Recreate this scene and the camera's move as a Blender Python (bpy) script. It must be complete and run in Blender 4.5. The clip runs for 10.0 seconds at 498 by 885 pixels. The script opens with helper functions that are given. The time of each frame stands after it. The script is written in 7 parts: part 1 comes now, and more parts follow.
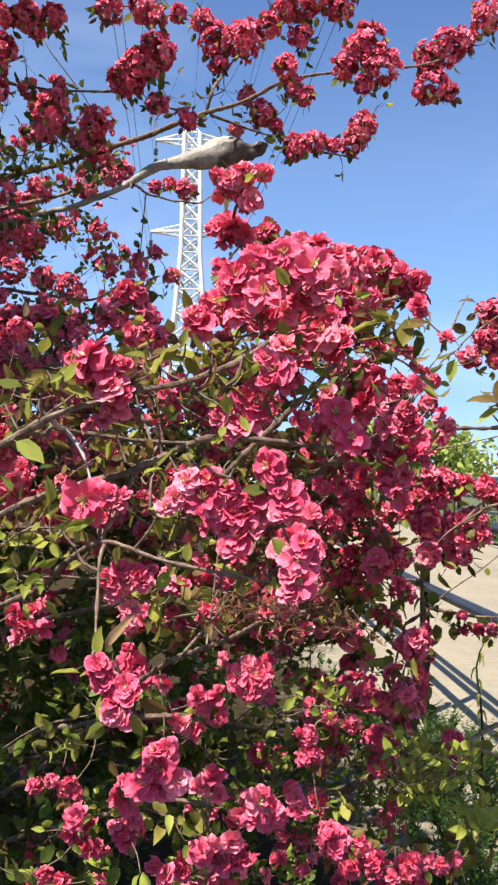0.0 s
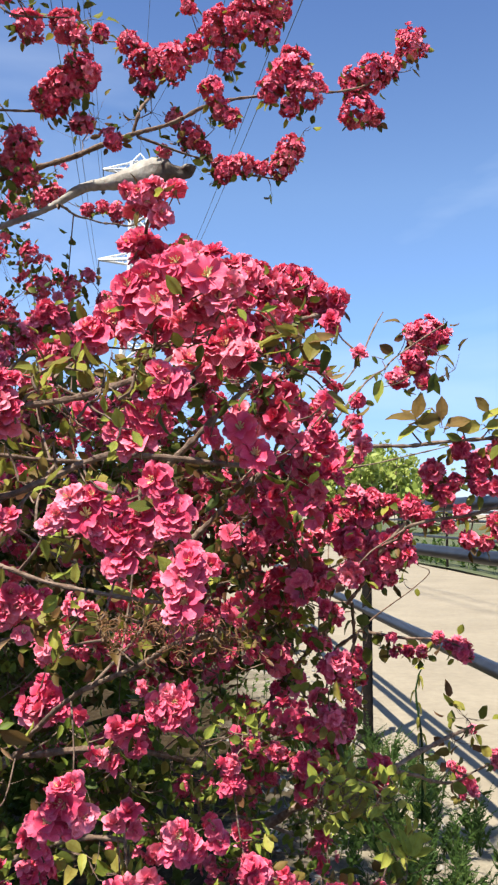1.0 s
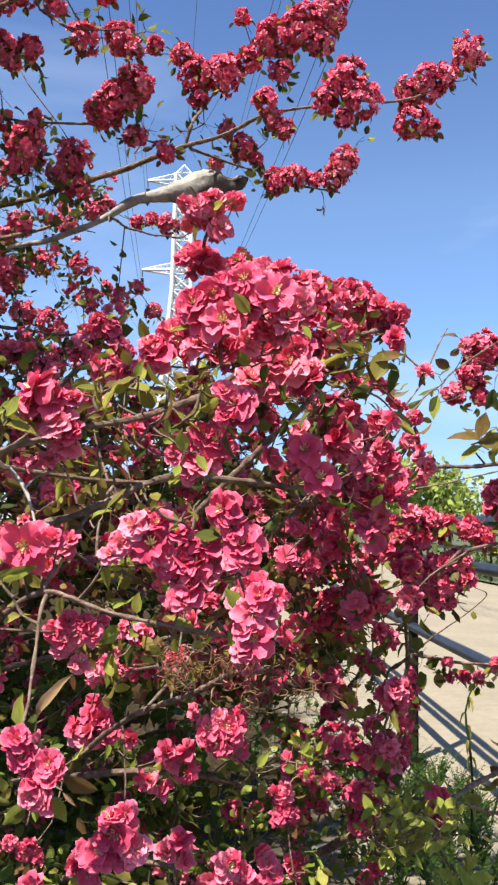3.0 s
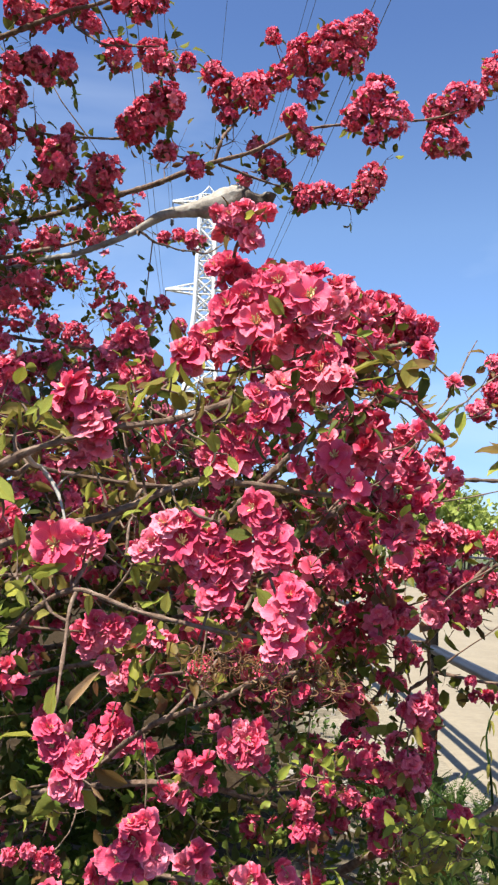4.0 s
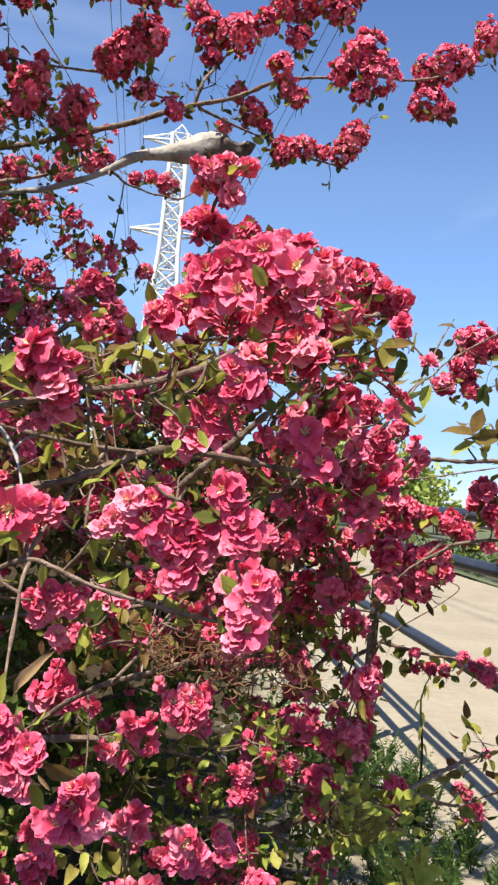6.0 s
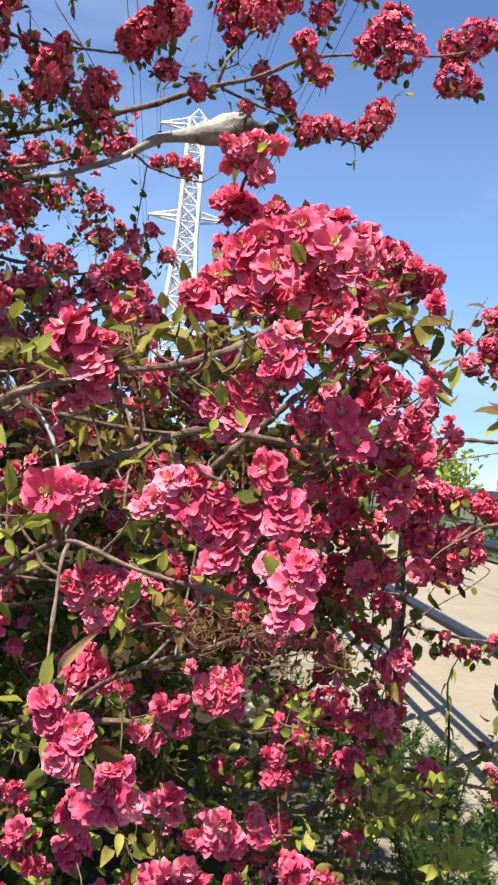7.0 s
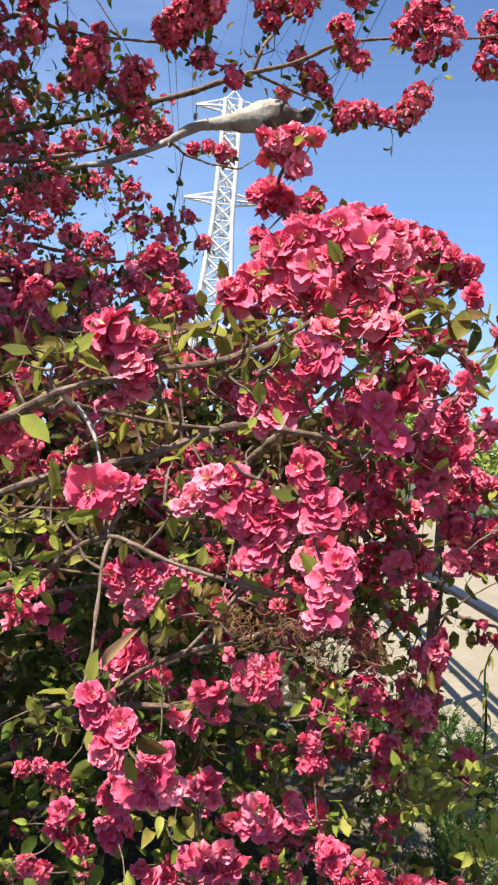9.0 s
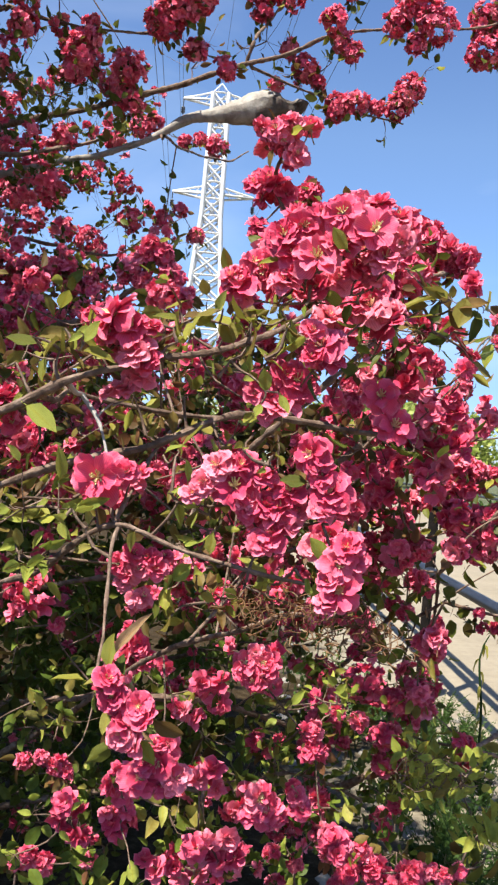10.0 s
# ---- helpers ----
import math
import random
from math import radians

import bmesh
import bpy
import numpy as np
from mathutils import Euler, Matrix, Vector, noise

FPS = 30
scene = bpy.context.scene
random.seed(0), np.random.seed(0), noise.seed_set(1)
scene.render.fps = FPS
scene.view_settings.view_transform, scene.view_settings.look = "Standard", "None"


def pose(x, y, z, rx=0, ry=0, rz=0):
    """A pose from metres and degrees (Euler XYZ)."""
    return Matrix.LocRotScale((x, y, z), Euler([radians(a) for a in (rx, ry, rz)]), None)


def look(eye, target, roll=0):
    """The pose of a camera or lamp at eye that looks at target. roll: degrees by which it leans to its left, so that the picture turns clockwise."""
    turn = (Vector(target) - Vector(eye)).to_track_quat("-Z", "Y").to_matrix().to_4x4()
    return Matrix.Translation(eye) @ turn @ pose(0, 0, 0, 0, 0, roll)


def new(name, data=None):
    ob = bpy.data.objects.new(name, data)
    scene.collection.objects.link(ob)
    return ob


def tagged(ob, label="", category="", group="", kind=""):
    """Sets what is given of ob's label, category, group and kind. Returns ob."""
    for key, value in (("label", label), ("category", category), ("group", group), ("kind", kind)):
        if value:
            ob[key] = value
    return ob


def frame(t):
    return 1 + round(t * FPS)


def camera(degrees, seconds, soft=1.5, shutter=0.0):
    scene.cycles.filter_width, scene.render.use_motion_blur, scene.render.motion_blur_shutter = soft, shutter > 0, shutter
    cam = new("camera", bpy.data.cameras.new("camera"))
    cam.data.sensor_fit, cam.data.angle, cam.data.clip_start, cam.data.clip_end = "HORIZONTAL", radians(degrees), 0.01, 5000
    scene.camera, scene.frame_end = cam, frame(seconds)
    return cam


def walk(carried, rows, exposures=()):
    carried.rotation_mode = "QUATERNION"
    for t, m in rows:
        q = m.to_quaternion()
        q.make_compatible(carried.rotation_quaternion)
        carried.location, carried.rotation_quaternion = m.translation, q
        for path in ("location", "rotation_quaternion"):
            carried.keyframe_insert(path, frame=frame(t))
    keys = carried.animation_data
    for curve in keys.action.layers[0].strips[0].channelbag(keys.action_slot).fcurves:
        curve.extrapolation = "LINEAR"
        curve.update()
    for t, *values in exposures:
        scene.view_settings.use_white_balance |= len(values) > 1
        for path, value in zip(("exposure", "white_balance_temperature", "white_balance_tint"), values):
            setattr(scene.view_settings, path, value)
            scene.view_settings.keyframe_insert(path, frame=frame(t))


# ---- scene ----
cam = camera(33.0, 10.0, soft=2.4)
PATH = [
    (0, (0.004, 0.0528, 1.2443), (0.073, 2.0486, 1.3485), 0.8),
    (0.5, (0.046, 0.0764, 1.2361), (0.143, 2.0701, 1.3584), -0.0),
    (1, (0.062, 0.0813, 1.2339), (0.248, 2.0654, 1.4037), -0.0),
    (1.5, (0.054, 0.0847, 1.2417), (0.283, 2.0615, 1.444), 1.0),
    (2, (0.048, 0.0933, 1.2543), (0.252, 2.0743, 1.4403), 1.2),
    (2.5, (0.032, 0.1134, 1.2543), (0.156, 2.1057, 1.3876), 0.6),
    (2.7, (0.038, 0.1185, 1.256), (0.143, 2.1099, 1.4125), 0.7),
    (3.8, (0.032, 0.1192, 1.2309), (0.092, 2.1044, 1.4618), 1.4),
    (4, (0.027, 0.1213, 1.2338), (0.069, 2.106, 1.4727), 2.0),
    (4.5, (0.011, 0.105, 1.2467), (-0.026, 2.0919, 1.4714), 4.2),
    (5, (-0.023, 0.1169, 1.2651), (-0.012, 2.1026, 1.505), 6.2),
    (5.5, (-0.007, 0.1187, 1.26), (0.134, 2.1015, 1.483), 6.0),
    (5.7, (0.013, 0.1357, 1.2611), (0.181, 2.1204, 1.441), 5.7),
    (6.8, (-0.004, 0.1638, 1.2607), (0.105, 2.1588, 1.3499), 5.4),
    (7, (-0.005, 0.1644, 1.2547), (0.111, 2.1594, 1.3419), 5.3),
    (7.5, (0.002, 0.1643, 1.2517), (0.051, 2.1636, 1.2856), 5.1),
    (8, (0.002, 0.1618, 1.2618), (-0.028, 2.1614, 1.2436), 4.3),
    (8.5, (-0.014, 0.1579, 1.264), (-0.001, 2.158, 1.2939), 5.2),
    (9, (-0.008, 0.1521, 1.2673), (0.026, 2.1516, 1.3062), 5.3),
    (9.5, (-0.015, 0.1567, 1.2601), (0.015, 2.1565, 1.2849), 5.4),
    (10, (-0.022, 0.1487, 1.2595), (0.036, 2.1476, 1.2874), 4.8),
]
walk(cam, [(t, look(eye, target, roll)) for t, eye, target, roll in PATH])

# ---- world, sun, exposure ----
SUN_WAY = Vector((0.385, 0.40, -1.0)).normalized()
sun = new("sun", bpy.data.lights.new("sun", "SUN"))
sun.data.energy, sun.data.angle, sun.data.color = 4.7, radians(0.7), (1.0, 0.945, 0.83)
sun.matrix_world = look((0, 0, 12), Vector((0, 0, 12)) + SUN_WAY)
world = bpy.data.worlds.new("sky")
scene.world = world
world.use_nodes = True
wt = world.node_tree
sky = wt.nodes.new("ShaderNodeTexSky")
sky.sky_type, sky.sun_disc = "NISHITA", False
sky.sun_elevation = math.asin(-SUN_WAY.z)
sky.sun_rotation = math.atan2(-SUN_WAY.x, -SUN_WAY.y)
sky.air_density, sky.dust_density, sky.ozone_density = 1.0, 0.0, 5.0
sky.altitude = 3500
# clear blue that pales only a little towards the horizon, with thin wisps of cloud
way = wt.nodes.new("ShaderNodeTexCoord")
height = wt.nodes.new("ShaderNodeSeparateXYZ")
wt.links.new(way.outputs["Generated"], height.inputs[0])
clear = wt.nodes.new("ShaderNodeValToRGB")
shades = [(0.0, (0.50, 0.45, 0.49)), (0.12, (0.73, 0.71, 0.74)), (0.22, (0.95, 0.95, 0.93)), (0.36, (1.10, 1.06, 0.98)), (0.55, (0.85, 0.87, 0.94)), (1.0, (0.84, 0.85, 0.92))]
while len(clear.color_ramp.elements) < len(shades):
    clear.color_ramp.elements.new(0.5)
for e, (p, c) in zip(clear.color_ramp.elements, shades):
    e.position, e.color = p, (*c, 1)
wt.links.new(height.outputs[2], clear.inputs[0])
tint = wt.nodes.new("ShaderNodeMix")
tint.data_type, tint.blend_type = "RGBA", "MULTIPLY"
tint.inputs[0].default_value = 1.0
wt.links.new(sky.outputs[0], tint.inputs[6])
wt.links.new(clear.outputs[0], tint.inputs[7])
spread = wt.nodes.new("ShaderNodeMapping")
spread.inputs["Rotation"].default_value, spread.inputs["Scale"].default_value = (0.35, 0.75, 0.3), (1.4, 1.4, 3.0)
wt.links.new(way.outputs["Generated"], spread.inputs[0])
wisps = wt.nodes.new("ShaderNodeTexNoise")
wisps.inputs["Scale"].default_value, wisps.inputs["Detail"].default_value, wisps.inputs["Distortion"].default_value = 1.6, 5.0, 0.6
wt.links.new(spread.outputs[0], wisps.inputs["Vector"])
thin_cloud = wt.nodes.new("ShaderNodeMapRange")
for k, v in (("From Min", 0.45), ("From Max", 0.85), ("To Max", 0.42)):
    thin_cloud.inputs[k].default_value = v
wt.links.new(wisps.outputs["Fac"], thin_cloud.inputs["Value"])
cloudy = wt.nodes.new("ShaderNodeMix")
cloudy.data_type = "RGBA"
cloudy.inputs[7].default_value = (4.2, 4.7, 5.3, 1)
wt.links.new(thin_cloud.outputs[0], cloudy.inputs[0])
wt.links.new(tint.outputs[2], cloudy.inputs[6])
wt.links.new(cloudy.outputs[2], wt.nodes["Background"].inputs[0])
wt.nodes["Background"].inputs[1].default_value = 0.111
scene.view_settings.exposure = 1.31


# ---- materials ----
def material(name):
    m = bpy.data.materials.new(name)
    m.use_nodes = True
    t = m.node_tree
    b = t.nodes["Principled BSDF"]
    return m, t, b


def node(t, kind, **inputs):
    n = t.nodes.new("ShaderNode" + kind)
    for k, v in inputs.items():
        n.inputs[k.replace("_", " ")].default_value = v
    return n


def ramp(t, source, stops):
    r = t.nodes.new("ShaderNodeValToRGB")
    while len(r.color_ramp.elements) < len(stops):
        r.color_ramp.elements.new(0.5)
    for e, (p, c) in zip(r.color_ramp.elements, stops):
        e.position, e.color = p, (*c, 1)
    t.links.new(source, r.inputs[0])
    return r.outputs[0]


def mixed(t, factor, a, b, blend="MIX"):
    n = t.nodes.new("ShaderNodeMix")
    n.data_type, n.blend_type = "RGBA", blend
    for s, v in ((n.inputs[0], factor), (n.inputs[6], a), (n.inputs[7], b)):
        if isinstance(v, (int, float)):
            s.default_value = v
        elif isinstance(v, tuple):
            s.default_value = (*v, 1)
        else:
            t.links.new(v, s)
    return n.outputs[2]


def noisy(t, scale, detail=4.0, rough=0.6, coords="Object", stretch=None):
    c = t.nodes.new("ShaderNodeTexCoord")
    n = node(t, "TexNoise", Scale=scale, Detail=detail, Roughness=rough)
    src = c.outputs[coords]
    if stretch:
        mp = node(t, "Mapping", Scale=stretch)
        t.links.new(src, mp.inputs[0])
        src = mp.outputs[0]
    t.links.new(src, n.inputs["Vector"])
    return n.outputs["Fac"]


def bump(t, b, height, strength, distance):
    n = node(t, "Bump", Strength=strength, Distance=distance)
    t.links.new(height, n.inputs["Height"])
    t.links.new(n.outputs[0], b.inputs["Normal"])


def tone(t):
    """One random number for each flower or leaf, whether it is an object or a piece of a joined mesh."""
    a = t.nodes.new("ShaderNodeAttribute")
    a.attribute_name = "tone"
    o = t.nodes.new("ShaderNodeObjectInfo")
    w = t.nodes.new("ShaderNodeAttribute")
    w.attribute_name = "own"
    s = t.nodes.new("ShaderNodeMath")
    s.operation = "MULTIPLY_ADD"
    t.links.new(o.outputs["Random"], s.inputs[0])
    t.links.new(w.outputs["Fac"], s.inputs[1])
    t.links.new(a.outputs["Fac"], s.inputs[2])
    f = t.nodes.new("ShaderNodeMath")
    f.operation = "FRACT"
    t.links.new(s.outputs[0], f.inputs[0])
    return f.outputs[0]


def thin(m, t, b, colour, through_share):
    """A thin sheet that lets light through: petal and leaf."""
    tr = node(t, "BsdfTranslucent")
    mix = t.nodes.new("ShaderNodeMixShader")
    mix.inputs[0].default_value = through_share
    t.links.new(colour, b.inputs["Base Color"])
    t.links.new(colour, tr.inputs[0])
    t.links.new(b.outputs[0], mix.inputs[1])
    t.links.new(tr.outputs[0], mix.inputs[2])
    t.links.new(mix.outputs[0], t.nodes["Material Output"].inputs[0])


def make_petal():
    m, t, b = material("petal")
    uv = t.nodes.new("ShaderNodeUVMap")
    sep = t.nodes.new("ShaderNodeSeparateXYZ")
    t.links.new(uv.outputs[0], sep.inputs[0])
    along = ramp(t, sep.outputs[1], [(0.0, (0.90, 0.56, 0.508)), (0.09, (0.83, 0.28, 0.320)), (0.24, (0.76, 0.080, 0.167)), (0.68, (0.78, 0.096, 0.194)), (0.90, (0.82, 0.17, 0.266)), (1.0, (0.90, 0.40, 0.461))])
    deep = ramp(t, tone(t), [(0.0, (0.65, 0.048, 0.128)), (0.3, (0.79, 0.106, 0.201)), (0.55, (0.87, 0.25, 0.338)), (0.68, (0.91, 0.40, 0.461)), (0.78, (0.78, 0.095, 0.179)), (1.0, (0.53, 0.028, 0.086))])
    c = mixed(t, 0.5, along, deep)
    wave = node(t, "TexWave", Scale=3.4, Distortion=2.5, Detail=3.0)
    wave.bands_direction = "X"
    t.links.new(uv.outputs[0], wave.inputs["Vector"])
    veins = ramp(t, wave.outputs["Fac"], [(0.0, (0.86, 0.64, 0.70)), (0.55, (1, 1, 1))])
    c = mixed(t, 0.8, c, veins, "MULTIPLY")
    blotch = ramp(t, noisy(t, 90.0), [(0.3, (0.86, 0.76, 0.78)), (0.65, (1, 1, 1))])
    c = mixed(t, 1.0, c, blotch, "MULTIPLY")
    b.inputs["Roughness"].default_value = 0.5
    b.inputs["Specular IOR Level"].default_value = 0.18
    bump(t, b, noisy(t, 260.0, 3.0), 0.5, 0.0012)
    thin(m, t, b, c, 0.12)
    return m


def make_leaf(name, stops):
    m, t, b = material(name)
    uv = t.nodes.new("ShaderNodeUVMap")
    sep = t.nodes.new("ShaderNodeSeparateXYZ")
    t.links.new(uv.outputs[0], sep.inputs[0])
    c = ramp(t, tone(t), stops)
    mid = ramp(t, sep.outputs[0], [(0.40, (1, 1, 1)), (0.485, (1.0, 0.93, 0.72)), (0.515, (1.0, 0.93, 0.72)), (0.60, (1, 1, 1))])
    c = mixed(t, 1.0, c, mid, "MULTIPLY")
    spots = ramp(t, noisy(t, 70.0), [(0.35, (0.72, 0.70, 0.66)), (0.6, (1, 1, 1))])
    c = mixed(t, 1.0, c, spots, "MULTIPLY")
    bump(t, b, noisy(t, 160.0, 3.0), 0.5, 0.0012)
    b.inputs["Roughness"].default_value = 0.48
    b.inputs["Specular IOR Level"].default_value = 0.14
    thin(m, t, b, c, 0.36)
    return m


def make_bark(name, stops, scale=60.0, scarred=False):
    m, t, b = material(name)
    n = noisy(t, scale, 6.0, 0.65)
    c = ramp(t, n, stops)
    spots = node(t, "TexVoronoi", Scale=140.0)
    tc = t.nodes.new("ShaderNodeTexCoord")
    t.links.new(tc.outputs["Object"], spots.inputs["Vector"])
    pores = ramp(t, spots.outputs["Distance"], [(0.0, (0.55, 0.50, 0.46)), (0.22, (1, 1, 1))])
    c = mixed(t, 0.6, c, pores, "MULTIPLY")
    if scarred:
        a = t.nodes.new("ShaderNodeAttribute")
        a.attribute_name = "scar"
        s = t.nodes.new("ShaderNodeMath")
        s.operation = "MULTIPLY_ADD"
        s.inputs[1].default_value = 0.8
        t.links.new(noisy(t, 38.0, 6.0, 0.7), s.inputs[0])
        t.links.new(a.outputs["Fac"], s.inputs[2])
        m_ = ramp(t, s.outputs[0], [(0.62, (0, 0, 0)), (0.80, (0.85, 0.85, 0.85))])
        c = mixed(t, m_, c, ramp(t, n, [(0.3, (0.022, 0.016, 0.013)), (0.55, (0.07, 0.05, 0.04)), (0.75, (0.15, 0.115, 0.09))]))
    t.links.new(c, b.inputs["Base Color"])
    b.inputs["Roughness"].default_value = 0.85
    b.inputs["Specular IOR Level"].default_value = 0.15
    bump(t, b, n, 0.9, 0.006)
    return m


def make_plain(name, stops, scale, roughness, metallic=0.0, relief=0.3, distance=0.01):
    m, t, b = material(name)
    n = noisy(t, scale, 8.0, 0.65)
    c = ramp(t, n, stops)
    wide = ramp(t, noisy(t, scale * 0.09, 3.0), [(0.3, (0.80, 0.79, 0.78)), (0.7, (1, 1, 1))])
    c = mixed(t, 1.0, c, wide, "MULTIPLY")
    t.links.new(c, b.inputs["Base Color"])
    b.inputs["Roughness"].default_value, b.inputs["Metallic"].default_value = roughness, metallic
    bump(t, b, n, relief, distance)
    return m


PETAL = make_petal()
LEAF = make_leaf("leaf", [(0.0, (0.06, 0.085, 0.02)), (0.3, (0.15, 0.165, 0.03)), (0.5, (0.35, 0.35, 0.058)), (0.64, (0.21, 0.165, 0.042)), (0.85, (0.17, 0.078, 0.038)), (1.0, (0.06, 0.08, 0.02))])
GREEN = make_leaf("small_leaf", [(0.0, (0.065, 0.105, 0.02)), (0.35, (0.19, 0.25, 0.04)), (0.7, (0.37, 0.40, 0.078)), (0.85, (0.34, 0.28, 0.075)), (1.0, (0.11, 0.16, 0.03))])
DRY = make_leaf("withered_leaf", [(0.0, (0.26, 0.14, 0.075)), (0.4, (0.38, 0.245, 0.135)), (0.8, (0.50, 0.37, 0.22)), (1.0, (0.28, 0.15, 0.075))])
WEED = make_leaf("weed_leaf", [(0.0, (0.03, 0.065, 0.018)), (0.5, (0.07, 0.125, 0.03)), (1.0, (0.14, 0.19, 0.05))])
FAR_LEAF = make_leaf("distant_foliage", [(0.0, (0.20, 0.27, 0.06)), (0.5, (0.32, 0.39, 0.09)), (1.0, (0.42, 0.46, 0.15))])
BARK = make_bark("bark", [(0.25, (0.045, 0.027, 0.019)), (0.45, (0.135, 0.088, 0.064)), (0.62, (0.225, 0.16, 0.121)), (0.8, (0.35, 0.27, 0.212))])
PALE_BARK = make_bark("pale_bark", [(0.3, (0.06, 0.05, 0.045)), (0.42, (0.25, 0.225, 0.20)), (0.6, (0.38, 0.355, 0.32)), (0.8, (0.50, 0.475, 0.44))], 22.0, True)
STAMEN = make_plain("stamen", [(0.3, (0.85, 0.68, 0.28)), (0.7, (0.93, 0.83, 0.55))], 200.0, 0.6)
SEPAL = make_plain("sepal", [(0.3, (0.20, 0.09, 0.06)), (0.7, (0.22, 0.26, 0.08))], 120.0, 0.6)
SAND = make_plain("sand", [(0.25, (0.215, 0.178, 0.124)), (0.5, (0.25, 0.21, 0.148)), (0.75, (0.285, 0.243, 0.173))], 14.0, 0.95, relief=0.35, distance=0.01)
GRASS = make_plain("grass", [(0.25, (0.030, 0.042, 0.014)), (0.5, (0.07, 0.085, 0.030)), (0.75, (0.14, 0.13, 0.07))], 5.0, 0.95, relief=0.9, distance=0.05)


def make_bed():
    """Pale sand that runs from the path in under the tree and gives way to soil, darkened to carry the tree's shade.
    """
    m, t, b = material("sandy_soil")
    c = t.nodes.new("ShaderNodeTexCoord")
    sep = t.nodes.new("ShaderNodeSeparateXYZ")
    t.links.new(c.outputs["Object"], sep.inputs[0])
    s = t.nodes.new("ShaderNodeMath")
    s.operation = "MULTIPLY_ADD"
    s.inputs[1].default_value = 1.6
    t.links.new(noisy(t, 1.6, 6.0, 0.65), s.inputs[0])
    t.links.new(sep.outputs[0], s.inputs[2])
    half = node(t, "Math")
    half.operation = "MULTIPLY"
    half.inputs[1].default_value = 0.5
    t.links.new(s.outputs[0], half.inputs[0])
    share = ramp(t, half.outputs[0], [(0.62, (0, 0, 0)), (0.86, (1, 1, 1))])
    n = noisy(t, 30.0, 8.0, 0.7)
    dark = ramp(t, n, [(0.25, (0.016, 0.010, 0.005)), (0.5, (0.034, 0.023, 0.012)), (0.8, (0.09, 0.066, 0.038))])
    pale = ramp(t, n, [(0.25, (0.15, 0.128, 0.092)), (0.5, (0.25, 0.215, 0.158)), (0.75, (0.34, 0.30, 0.225))])
    t.links.new(mixed(t, share, dark, pale), b.inputs["Base Color"])
    b.inputs["Roughness"].default_value = 1.0
    b.inputs["Specular IOR Level"].default_value = 0.05
    bump(t, b, n, 0.7, 0.02)
    return m


BED = make_bed()
RUBBLE = make_plain("rubble", [(0.25, (0.15, 0.135, 0.115)), (0.5, (0.24, 0.22, 0.19)), (0.75, (0.33, 0.30, 0.26))], 25.0, 0.95, relief=0.6)
PIPE = make_plain("rail_paint", [(0.25, (0.009, 0.010, 0.016)), (0.5, (0.016, 0.018, 0.026)), (0.75, (0.035, 0.037, 0.046))], 18.0, 0.42, 0.0, 0.15, 0.002)
PIPE.node_tree.nodes["Principled BSDF"].inputs["Specular IOR Level"].default_value = 0.35
POST = make_plain("post_paint", [(0.25, (0.006, 0.006, 0.006)), (0.5, (0.012, 0.010, 0.009)), (0.75, (0.026, 0.02, 0.017))], 30.0, 1.0, 0.0, 0.3, 0.003)
POST.node_tree.nodes["Principled BSDF"].inputs["Specular IOR Level"].default_value = 0.1
STEEL = make_plain("white_steel", [(0.25, (0.70, 0.71, 0.71)), (0.5, (0.80, 0.80, 0.79)), (0.75, (0.85, 0.85, 0.83))], 0.8, 0.5, 0.1, 0.1)
RUST = make_plain("rusted_steel", [(0.25, (0.45, 0.36, 0.28)), (0.5, (0.62, 0.54, 0.46)), (0.75, (0.74, 0.69, 0.62))], 1.2, 0.7, 0.1, 0.1)
DARK = make_plain("insulator_glaze", [(0.3, (0.02, 0.02, 0.025)), (0.7, (0.06, 0.06, 0.065))], 4.0, 0.3)
WIRE = make_plain("wire", [(0.3, (0.08, 0.09, 0.11)), (0.7, (0.15, 0.16, 0.18))], 1.0, 0.5, 0.5)


# ---- mesh tools ----
class Soup:
    """Quads gathered from many small shapes, with a place on each shape (uv) and one random tone for each."""

    def __init__(self):
        self.v, self.f, self.uv, self.m, self.t, self.n = [], [], [], [], [], 0

    def add(self, shape, matrix, tone_value=0.0):
        v, f, uv, m = shape
        a = np.array(matrix)
        self.v.append(v @ a[:3, :3].T + a[:3, 3])
        self.f.append(f + self.n)
        self.uv.append(uv)
        self.m.append(m)
        self.t.append(np.full(len(v), tone_value))
        self.n += len(v)

    def mesh(self, name, mats):
        me = bpy.data.meshes.new(name)
        v, f = np.concatenate(self.v), np.concatenate(self.f)
        uv, mi, tn = np.concatenate(self.uv), np.concatenate(self.m), np.concatenate(self.t)
        me.vertices.add(len(v))
        me.vertices.foreach_set("co", v.astype(np.float32).ravel())
        me.loops.add(f.size)
        me.loops.foreach_set("vertex_index", f.astype(np.int32).ravel())
        me.polygons.add(len(f))
        me.polygons.foreach_set("loop_start", np.arange(0, f.size, 4, dtype=np.int32))
        me.polygons.foreach_set("material_index", mi.astype(np.int32))
        me.uv_layers.new(name="UVMap").data.foreach_set("uv", uv[f.ravel()].astype(np.float32).ravel())
        me.attributes.new("tone", "FLOAT", "POINT").data.foreach_set("value", tn.astype(np.float32))
        for k in mats:
            me.materials.append(k)
        me.update(calc_edges=True)
        me.polygons.foreach_set("use_smooth", np.ones(len(f), dtype=bool))
        return me


